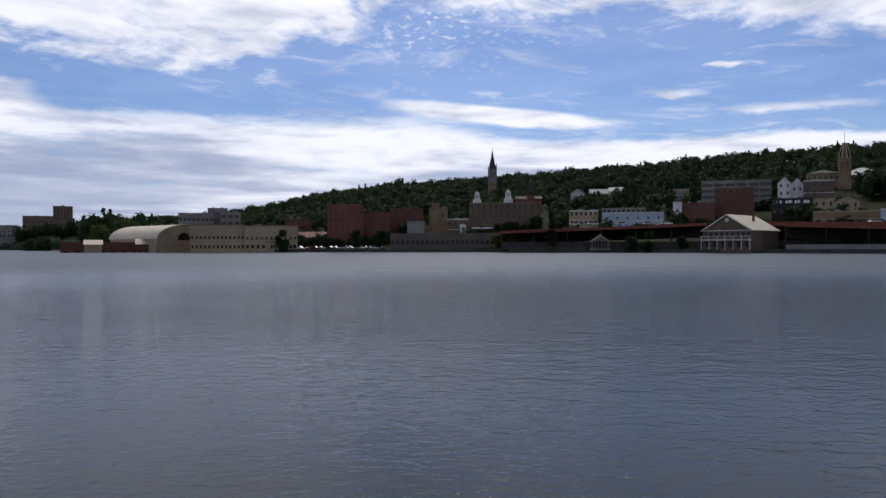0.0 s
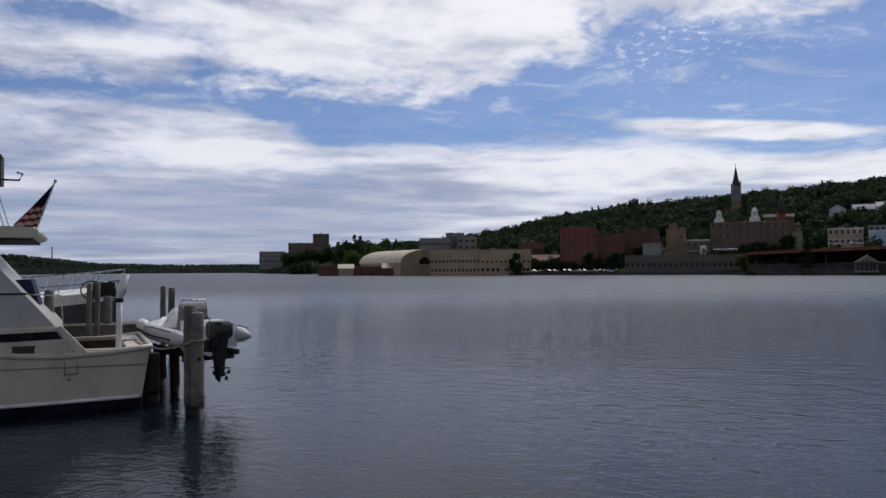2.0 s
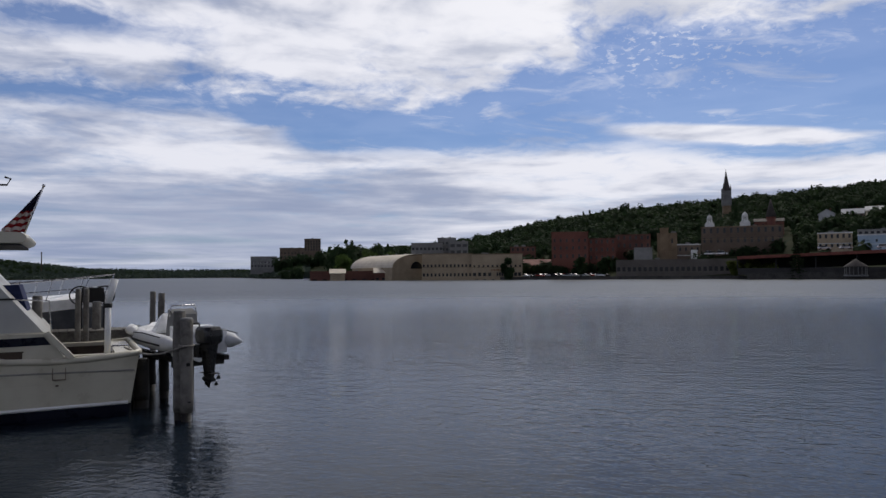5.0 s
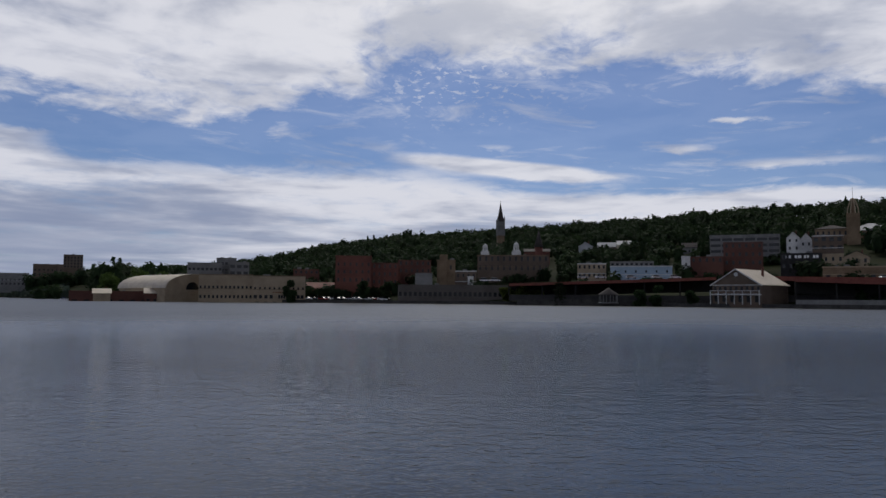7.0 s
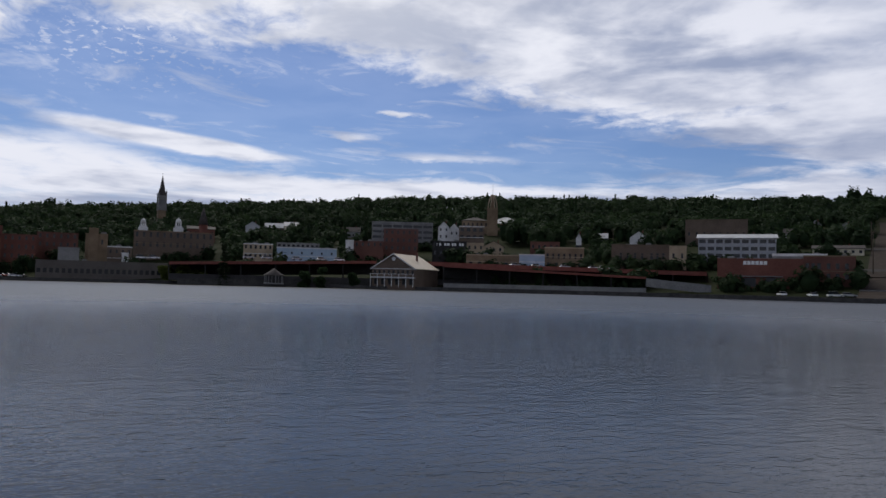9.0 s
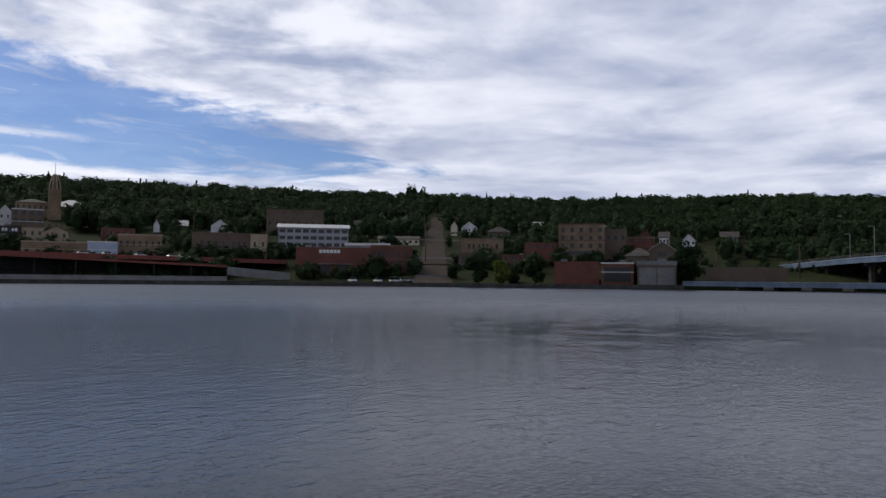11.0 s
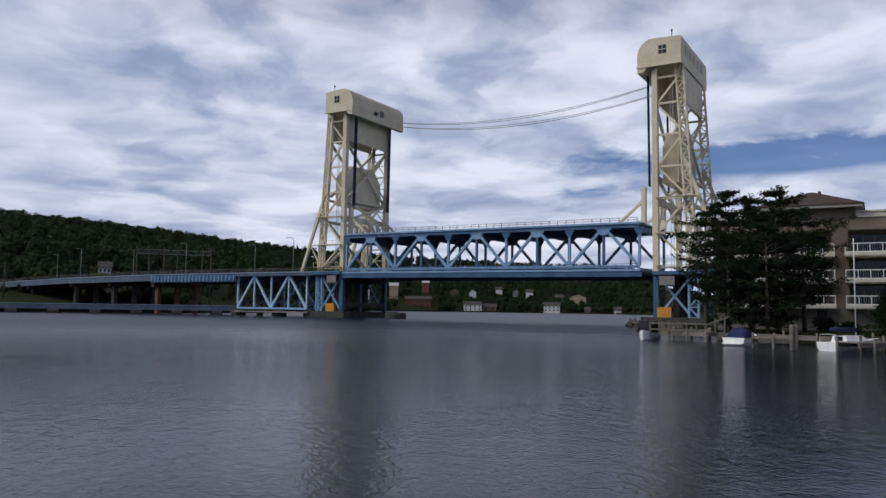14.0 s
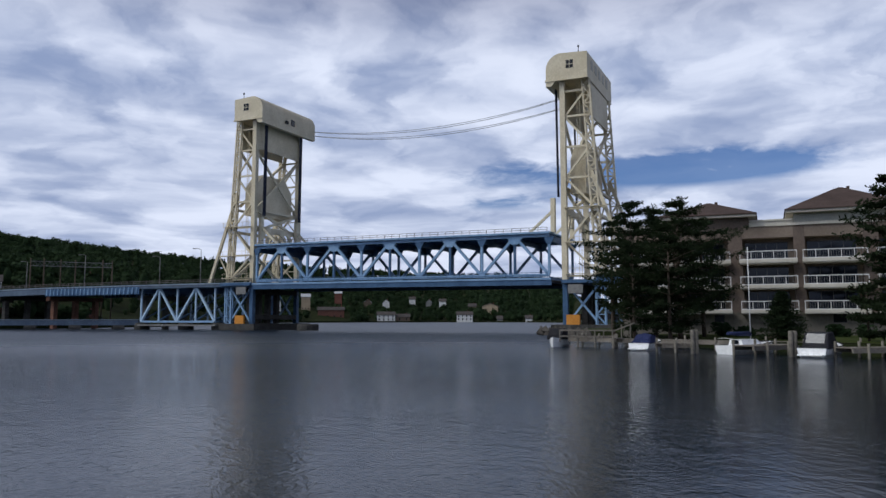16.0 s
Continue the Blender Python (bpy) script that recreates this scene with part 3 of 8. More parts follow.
building("square_tower", "square brown masonry tower with a broken top", 375, -1.05, 0.35, 21.5, STONE, [(2, 13, 2.2, 0.8)], depth=9)
building("tower_stub", "narrow brown masonry turret", 374, -0.85, -0.25, 24.0, STONE, [], depth=4, clear=False)
building("masonry_building", "brown masonry building with a pale flat roof", 372, 0.35, 1.95, 16.0, BROWN, [(4, 9, 1.7, 0.9)], depth=12, trim=PALE)
building("stair_tower", "narrow white stair tower", 369, 1.28, 1.72, 13.2, PALE, [(1, 7, 1.2, 0.8)], depth=3, clear=False)
opera, ow, ob_ = building("opera_house", "large brown brick hall with two white cupolas", 420, 2.0, 7.4, 26.6, BROWN, [(12, 16.5, 2.6, 1.2), (12, 11.5, 2.6, 1.2)], depth=26, trim=STONE)


def cupola(parent, x, r, z0, h):
    """A white domed lantern on a square base, with its finial."""
    base = bmesh.new()
    box(base, x - r * 1.7, x + r * 1.7, 2, 2 + r * 3.4, z0, z0 + h * 0.28)
    box(base, x - r * 1.3, x + r * 1.3, 2 + r * 0.4, 2 + r * 3.0, z0 + h * 0.28, z0 + h * 0.38)
    c = part("cupola", base, PALE, parent, "white wooden cupola")
    b = bmesh.new()
    for k in range(8):
        a = k * math.tau / 8
        rod(b, [(x + r * 0.85 * math.cos(a), 2 + r * 1.7 + r * 0.85 * math.sin(a), z0 + h * 0.38), (x + r * 0.85 * math.cos(a), 2 + r * 1.7 + r * 0.85 * math.sin(a), z0 + h * 0.62)], r * 0.2, 6)
    part("lantern", b, PALE, c)
    b = bmesh.new()
    rod(b, [(x, 2 + r * 1.7, z0 + h * (0.62 + 0.28 * math.sin(t * math.pi / 12))) for t in range(7)], [r * 1.05 * math.cos(t * math.pi / 12.5) for t in range(7)], 14)
    rod(b, [(x, 2 + r * 1.7, z0 + h * 0.88), (x, 2 + r * 1.7, z0 + h)], [r * 0.14, r * 0.05], 6)
    part("dome", b, PALE, c)


cupola(opera, -ow / 2 + 4.2, 1.35, ob_, 7.2)
cupola(opera, ow / 2 - 18.0, 1.5, ob_, 8.2)

church, cw, cb = building("turreted_church", "red sandstone church with a conical slate turret", 520, 5.55, 7.45, 37.2, BRICK, [(5, 4.5, 2.4, 1.0)], "gable", ROOF, depth=22, rise=2.5)
bm = bmesh.new()
rod(bm, [(1.2, 1.0, -2), (1.2, 1.0, cb + 3.0)], 2.8, 12)
tower = part("turret", bm, BRICK, church)
bm = bmesh.new()
rod(bm, [(1.2, 1.0, cb + 3.0), (1.2, 1.0, cb + 14.6)], [3.3, 0.06], 12)
part("turret_roof", bm, ROOF, tower, "dark slate cone")


def steeple(d, head, ztop):
    """A tall church spire: square tower, belfry, broach spire and cross."""
    p = polar(head, d)
    g = ground_at(p.x, p.y)
    t = empty("church_spire", Matrix.Translation((p.x, p.y, g)) @ Matrix.Rotation(radians(-head + 12), 4, "Z"), "tall church steeple with a dark slate spire", "church")
    h = ztop - g
    r = 2.7
    b = bmesh.new()
    box(b, -r, r, -r, r, -3, h - 29)
    part("tower_base", b, STONE, t)
    b = bmesh.new()
    opening_wall(b, 2 * r, h - 29, h - 17.5, [(-1.9, -0.4, h - 26, h - 19.5), (0.4, 1.9, h - 26, h - 19.5)], -r, 0.6)
    box(b, -r + 0.7, r - 0.7, -r + 0.7, r, h - 29, h - 17.5)
    for s in (-1, 1):
        box(b, s * r - 0.4, s * r + 0.4, -r - 0.35, -r + 0.7, h - 29, h - 15.5)
        box(b, s * r - 0.4, s * r + 0.4, r - 0.7, r + 0.3, h - 29, h - 15.5)
    part("belfry", fix(b), GREY, t, "pale stone belfry with corner buttresses")
    b = bmesh.new()
    loft(b, [[(x * r * k, y * r * k, h - z) for x, y in ((-1, -1), (0, -1.04), (1, -1), (1.04, 0), (1, 1), (0, 1.04), (-1, 1), (-1.04, 0))] for k, z in ((1.08, 17.5), (0.68, 13.5), (0.02, 1.4))])
    part("spire", fix(b), ROOF, t, "dark slate broach spire")
    b = bmesh.new()
    beam(b, (0, 0, h - 1.6), (0, 0, h), 0.14)
    beam(b, (-0.5, 0, h - 0.6), (0.5, 0, h - 0.6), 0.12)
    part("cross", b, BLACK, t)
    for s in (-1, 1):
        b = bmesh.new()
        rod(b, [(s * r, -r, h - 15.5), (s * r, -r, h - 12.5)], [0.55, 0.03], 6)
        part("pinnacle", b, ROOF, t)


steeple(620, 3.75, 83.0)
steeple(800, 58.6, 97.0)

building("flat_store", "tan commercial building with a pale cornice", 380, 9.5, 11.6, 20.1, TAN, [(6, 11.5, 1.8, 1.0), (6, 7.5, 1.8, 1.0)], depth=14, trim=PALE)
building("hill_house", "house with a pale grey gable roof on the hill", 600, 11.0, 12.3, 46.8, BROWN, [(4, 2.0, 1.5, 1.0)], "gable", ROOFGREY, depth=9, rise=3.5)
building("hill_house", "cream house with a pale gable roof on the hill", 600, 12.4, 13.4, 48.0, YELLOW, [(3, 2.0, 1.5, 1.0), (3, 5, 1.4, 1.0)], "gable", ROOFGREY, depth=9, rise=3.0)
building("blue_store", "pale blue flat-roofed building with small windows", 370, 11.9, 16.3, 18.4, BLUEWALL, [(6, 6.5, 1.1, 0.8)], depth=10, trim=PALE)
building("blue_store_upper", "grey upper block with a band of dark windows", 385, 11.9, 15.0, 21.3, GREY, [(9, 8.6, 1.2, 1.4)], depth=10)
building("brown_store", "brown brick store with a white gable wall", 376, 17.55, 19.8, 22.9, BRICK2, [(5, 10, 1.7, 1.0)], depth=14, roofmat=ROOFGREY)
building("white_store", "narrow store with a white wall", 374, 16.95, 17.55, 23.1, PALE, [(1, 8, 1.4, 0.9)], depth=14)
gar, gw, gb = building("parking_garage", "grey concrete multi-storey parking garage with open bands", 440, 18.9, 23.5, 38.0, GREY, [(6, 9.4, 1.5, 5.2), (6, 12.6, 1.5, 5.2), (6, 6.2, 1.5, 5.2)], depth=26, cornice=1.1)
building("brick_block", "dark red brick block below the garage", 385, 19.8, 22.4, 30.0, BRICK2, [(6, 15.5, 1.8, 1.1), (6, 11.5, 1.8, 1.1), (6, 7.5, 1.8, 1.1)], depth=16)
building("white_gabled_building", "white building with steep front gables", 430, 23.9, 24.75, 38.2, PALE, [(2, 9, 1.6, 0.9), (2, 13, 1.4, 0.9)], "gable", ROOF, depth=12, rise=3.2, axis="y")
building("white_gabled_building", "white building with steep front gables", 431, 24.75, 25.5, 37.4, PALE, [(2, 9, 1.6, 0.9)], "gable", ROOF, depth=12, rise=3.2, axis="y")
store, sw, sb = building("wholesale_building", "dark brick wholesale building with a white sign line", 378, 23.5, 26.1, 24.0, BLACK, [(6, 9.0, 1.9, 1.2), (6, 5.0, 1.9, 1.2)], depth=16)
bm = bmesh.new()
for i, wd in enumerate((0.25, 0.9, 0.0, 0.9, 1.2, 0.25, 0.9, 0.9, 0.0, 0.95, 0.95)):
    if wd:
        box(bm, -sw / 2 + 2.2 + i * 1.25, -sw / 2 + 2.2 + i * 1.25 + wd, -0.12, -0.003, sb - 2.2, sb - 0.9)
part("sign", bm, WHITE, store, "row of white sign bars")
building("balcony_house", "brown house with white-trimmed stacked porches", 420, 25.5, 27.4, 35.0, BROWN, [(4, 11.5, 2.0, 2.0), (4, 7.5, 2.0, 2.0)], depth=12, trim=PALE)


def courthouse(d, head):
    """Sandstone courthouse: wings with steep roofs, and a clock tower with an open lantern and a flagpole."""
    home, w, b = building("courthouse", "tan stone courthouse with a copper-roofed tower", d, 25.7, 27.7, 49.6, STONE, [(6, 6.5, 2.4, 1.1)], "hip", ROOF, depth=18, rise=3.0, category="courthouse")
    building("courthouse_wing", "tan stone courthouse wing with a grey hip roof", d, 27.72, 30.3, 50.0, STONE, [(7, 5.0, 2.2, 1.1)], "hip", ROOFGREY, depth=18, rise=5.0, category="courthouse")
    p = polar(head, d - 5)
    g = ground_at(p.x, p.y)
    t = empty("courthouse_tower", Matrix.Translation((p.x, p.y, g)) @ Matrix.Rotation(radians(-head), 4, "Z"), "tan stone clock tower with an open lantern and flagpole", "tower")
    h = 64.1 - g
    b = bmesh.new()
    opening_wall(b, 7.2, -3, h - 9, [(-2.2, -0.7, h - 17, h - 12), (0.7, 2.2, h - 17, h - 12)], -3.6, 0.6)
    box(b, -3.6, 3.6, -2.9, 3.6, -3, h - 9)
    part("shaft", fix(b), STONE, t)
    b = bmesh.new()
    for k in range(8):
        a = (k + 0.5) * math.tau / 8
        rod(b, [(3.3 * math.cos(a), 3.3 * math.sin(a), h - 9), (2.9 * math.cos(a), 2.9 * math.sin(a), h - 5.5), (1.0 * math.cos(a), 1.0 * math.sin(a), h)], 0.35, 6)
    part("lantern", b, TAN, t, "open ribbed lantern")
    b = bmesh.new()
    rod(b, [(0, 0, h - 8.8), (0, 0, h - 6), (0, 0, h + 0.4)], [1.5, 1.2, 0.2], 12)
    part("lantern_core", b, STONE, t)
    b = bmesh.new()
    rod(b, [(0, 0, h), (0, 0, h + 7)], [0.16, 0.08], 6)
    part("flagpole", b, WHITE, t)


courthouse(520, 28.0)
building("tan_store", "tan masonry store below the courthouse", 380, 26.1, 27.4, 23.6, TAN, [(3, 6, 1.8, 1.0)], depth=12)
building("tan_gabled_store", "tan masonry store with a front gable", 379, 27.4, 28.9, 24.6, TAN, [(3, 6, 1.8, 1.0)], "gable", ROOF, depth=12, rise=2.6, axis="y")
building("low_tan_store", "long low tan store", 342, 26.1, 30.1, 16.3, STONE, [(6, 2.5, 1.7, 1.6)], depth=14, trim=TAN)
building("awning_shop", "low shop under a blue and white striped awning", 337, 30.1, 32.0, 16.6, BLUEWALL, [(3, 1.5, 1.8, 2.0)], depth=10, trim=PALE)
building("flat_tan_store", "tan two-storey store with tall windows", 345, 32.0, 34.9, 20.3, STONE, [(7, 5.0, 2.3, 0.95), (5, 1.0, 2.2, 1.5)], depth=15, trim=TAN)
building("red_roofed_building", "brick building with a dark red flat roof", 380, 30.9, 33.1, 24.8, BRICK2, [(5, 6, 1.7, 1.0)], depth=14, roofmat=ROOFRED)
building("white_house", "white gabled house among trees", 450, 38.2, 39.5, 35.6, PALE, [(3, 2.2, 1.4, 0.9), (1, 5.2, 1.2, 0.9)], "gable", ROOF, depth=11, rise=3.6, axis="y")
building("brown_store_row", "long brown brick store with tall arched windows", 345, 36.9, 41.0, 22.0, BROWN, [(4, 4.8, 2.6, 1.0, -0.4, 0.1), (3, 4.8, 2.6, 1.2, 0.15, 0.45)], depth=16, trim=BROWN)
building("pale_end_store", "tan store end wall with a sloping parapet", 344, 41.0, 42.2, 21.6, TAN, [(2, 5, 2.2, 0.9)], depth=14)
HOTEL = surface("grey_white_siding", (0.27, 0.285, 0.30), (0.37, 0.385, 0.40), 0.7, 4.0, 0.3)
hot, hw, hb = building("white_hotel", "white four-storey hotel with rows of windows and a pale metal roof", 350, 43.0, 48.15, 27.4, HOTEL, [(9, 11.2, 1.6, 2.7), (9, 8.1, 1.6, 2.7), (9, 5.0, 1.6, 2.7), (9, 1.8, 1.6, 2.7)], "gable", ROOFGREY, depth=15, rise=1.9, eave=0.8)
building("old_brick_hall", "big dark brown hall on the slope", 450, 42.1, 46.3, 42.4, BROWN, [(8, 6, 1.9, 1.0)], depth=20)
shop, pw, pb = building("brick_market", "red brick market building with a white sign and shop fronts", 290, 44.3, 49.85, 14.2, BRICK, [(1, 1.2, 3.2, 2.0, -0.42, -0.30), (1, 1.2, 3.2, 5.0, -0.24, -0.02), (1, 1.2, 3.4, 3.2, 0.06, 0.2)], depth=22, roofmat=GREY, zbase=3.0)
bm = bmesh.new()
for i in range(6):
    box(bm, -5.4 + i * 1.35, -5.4 + i * 1.35 + 1.1, -0.10, -0.003, 9.1, 10.4)
part("sign", bm, WHITE, shop, "white sign bars")
bm = bmesh.new()
box(bm, -8.5, 7.5, -1.3, -0.003, 4.8, 5.1)
part("canopy", bm, GREY, shop, "thin grey canopy over the shop fronts")
building("brick_corner_block", "dark brick corner block with paired windows", 295, 49.85, 53.0, 15.6, BRICK2, [(3, 8.0, 2.0, 1.2, -0.1, 0.42), (3, 4.4, 2.0, 1.2, -0.1, 0.42), (3, 8.0, 2.0, 1.2, -0.48, -0.14)], depth=20, zbase=3.0, trim=STONE)
building("pale_roofed_hall", "low hall with a white flat roof", 316, 47.9, 51.3, 17.2, GREY, [], depth=14, roofmat=PALE, trim=PALE, cornice=0.9)
building("cream_house_row", "long cream house with a low roof", 400, 50.4, 53.5, 25.2, YELLOW, [(7, 1.5, 1.4, 1.3)], "gable", ROOF, depth=10, rise=1.6)
building("white_cottage", "white gabled cottage beside the steep street", 430, 56.7, 57.9, 35.8, PALE, [(2, 2.5, 1.4, 0.9), (1, 5.5, 1.3, 0.9)], "gable", ROOF, depth=10, rise=3.8, axis="y")
building("hill_house", "brown house with a shingle roof", 440, 58.7, 60.4, 33.7, BROWN, [(3, 2.5, 1.5, 1.2)], "hip", ROOF, depth=11, rise=3.4)
building("arched_store", "tan two-storey store with arched windows", 330, 56.7, 59.9, 20.6, STONE, [(2, 5.5, 2.4, 0.9, -0.36, -0.16), (3, 5.5, 2.4, 0.9, -0.12, 0.16), (1, 5.5, 2.4, 0.9, 0.28, 0.40)], depth=16, trim=BROWN)
building("low_shop", "low dark shop with a black awning", 310, 56.5, 59.6, 13.4, BROWN, [(4, 2.0, 2.2, 1.8)], depth=12, roofmat=BLACK)
building("brick_gable", "red brick store on the slope", 320, 61.5, 63.9, 18.3, BRICK, [(4, 8, 1.8, 1.0)], depth=12)
building("brick_shop_row", "red brick shop row", 300, 59.8, 62.0, 12.5, BRICK2, [(4, 4, 1.8, 1.0)], depth=12)
building("big_brick_block", "big tan brick block with a darker banded front", 330, 64.0, 67.4, 27.0, STONE, [(5, 13.0, 1.9, 1.5), (5, 9.6, 1.9, 1.5), (5, 6.2, 1.9, 1.5), (1, 3.2, 1.8, 12.0)], depth=22, trim=BRICK2)
building("terrace_block", "grey-brown block with a balcony", 336, 67.4, 69.0, 25.0, BROWN, [(3, 9, 1.8, 1.3)], depth=14)
building("rear_brick_store", "red brick store with a flat roof", 345, 68.4, 71.0, 22.0, BRICK, [(5, 10, 1.6, 1.2)], depth=12, trim=STONE)
building("red_waterfront_wall", "low red brick waterfront building", 262, 63.7, 67.0, 9.0, BRICK, [], depth=14, zbase=1.2)
building("red_waterfront_shed", "low red shed framed by white pillars", 262, 67.15, 69.5, 8.7, BRICK, [(1, 1.0, 5.0, 9.0)], depth=12, zbase=1.2, trim=PALE)
hut, hw2, hb2 = building("garage_hut", "grey concrete hut with two pale garage doors", 252, 69.75, 72.5, 9.0, BROWN, [], depth=10, zbase=1.2, trim=GREY, cornice=1.2)
for s in (-1, 1):
    door = part("garage_door", box(bmesh.new(), s * 2.85 - 2.62, s * 2.85 + 2.62, -0.06, -0.01, 0.3, 5.7), GREY, hut, "pale sectional garage door")
    for k in range(8):
        part("panel", box(bmesh.new(), s * 2.85 - 2.6, s * 2.85 + 2.6, -0.12, -0.065, 0.3 + k * 0.68, 0.3 + k * 0.68 + 0.63), GREY, door)
building("pavilion", "dark hip-roofed pavilion with a front gable", 275, 68.9, 70.9, 14.4, BROWN, [(3, 5, 2.0, 1.4)], "hip", ROOF, depth=12, rise=3.2)
building("gabled_pavilion", "pavilion with a pale-trimmed open gable", 273, 70.6, 72.4, 16.3, BROWN, [(1, 5.5, 3.4, 5.0), (1, 9.6, 1.6, 3.0)], "gable", ROOFGREY, depth=9, rise=2.8, axis="y")

# arched hall, its end wall turned to the west
hall = empty("arched_hall", Matrix.Translation((-148.7, 366.5, 1.2)) @ Matrix.Rotation(radians(-41.25), 4, "Z"), "long hall with a pale barrel roof and tan end wall", "hall")
SEEN.append((-24.5, -18.2, 380, 900))
arc = [(math.cos(math.pi * k / 16), math.sin(math.pi * k / 16)) for k in range(17)]
bm = bmesh.new()
loft(bm, [[(x, 15 - 15.6 * c * r, 5.2 + 7.0 * s * r) for r, seq in ((1.0, arc), (0.97, arc[::-1])) for c, s in seq] for x in (-28, 20.6)])
part("roof", fix(bm), ROOFTAN, hall, "pale tan barrel roof")
bm = bmesh.new()
loft(bm, [[(x, 15 - 15.0 * c, 5.1 + 6.7 * s) for c, s in arc] + [(x, 30, -2), (x, 0, -2)] for x in (-27.5, 19.5)])
part("end_wall", fix(bm), TAN, hall)
bm = bmesh.new()
loft(bm, [[(x, 14 - 3.4 * math.cos(math.pi * k / 12), 4.6 + 3.6 * math.sin(math.pi * k / 12)) for k in range(13)] for x in (19.52, 19.6)])
part("arched_window", bm, PANE, hall)
for i in range(4):
    bm = bmesh.new()
    rod(bm, [(-14 + 10 * i, 15, 11.6), (-14 + 10 * i, 15, 12.9)], 0.5, 8)
    part("roof_vent", bm, GREY, hall)


# ---- the lift bridge ----
CREAM = surface("cream_steel_paint", (0.56, 0.49, 0.34), (0.70, 0.63, 0.47), 0.55, 2.5, 0.25, 0.0, 0.08)
STEELBLUE = surface("blue_steel_paint", (0.040, 0.085, 0.165), (0.068, 0.135, 0.245), 0.5, 2.5, 0.3, 0.0, 0.08)
PALEBLUE = surface("faded_blue_paint", (0.165, 0.285, 0.455), (0.26, 0.39, 0.56), 0.55, 2.5, 0.3, 0.0, 0.08)
ROPE = surface("dark_wire_rope", (0.012, 0.016, 0.035), (0.03, 0.035, 0.06), 0.6, 8.0, 0.5)
PIER = surface("wet_pier_concrete", (0.03, 0.03, 0.028), (0.075, 0.072, 0.066), 0.85, 2.0, 0.4)
RUST = surface("rusted_pier", (0.12, 0.06, 0.04), (0.19, 0.10, 0.07), 0.9, 2.0, 0.3)
ORANGE = surface("orange_paint", (0.50, 0.20, 0.03), (0.62, 0.28, 0.05), 0.5, 3.0, 0.5)
CABLE = surface("grey_cable", (0.34, 0.35, 0.37), (0.46, 0.47, 0.49), 0.5, 8.0, 0.5)
# local frame: x along the roadway from the north tower to the south one, y towards the east shore walk, z up
BRIDGE = Matrix(((0.788, -0.616, 0, 126.9), (0.616, 0.788, 0, -90.7), (0, 0, 1, 0), (0, 0, 0, 1)))
SPAN, FAR, DECK, TOPZ, GRADE = 76.0, -18.2, 11.6, 20.7, 0.011


def thing_at(name, label, category, group=""):
    return empty(name, BRIDGE.copy(), label, category, group)


def one(name, parent, mat, a, b, w, h=None, label=""):
    return part(name, beam(bmesh.new(), a, b, w, h), mat, parent, label)


def lattice(bm, a, b, w, step, bar):
    """A laced column: two flanges with zigzag lacing between them, in the x-z plane."""
    a, b = Vector(a), Vector(b)
    s = Vector((w / 2, 0, 0))
    for k in (-1, 1):
        for y in (-0.35, 0.35):
            beam(bm, a + s * k + Vector((0, y, 0)), b + s * k + Vector((0, y, 0)), bar * 1.25)
    n = max(2, int((b - a).length / step))
    for i in range(n):
        p, q = a.lerp(b, i / n), a.lerp(b, (i + 1) / n)
        k = 1 if i % 2 else -1
        for y in (-0.35, 0.35):
            o = Vector((0, y, 0))
            beam(bm, p + s * k + o, q - s * k + o, bar * 0.8)
            beam(bm, p + s * k + o, p - s * k + o, bar * 0.6)
    return bm


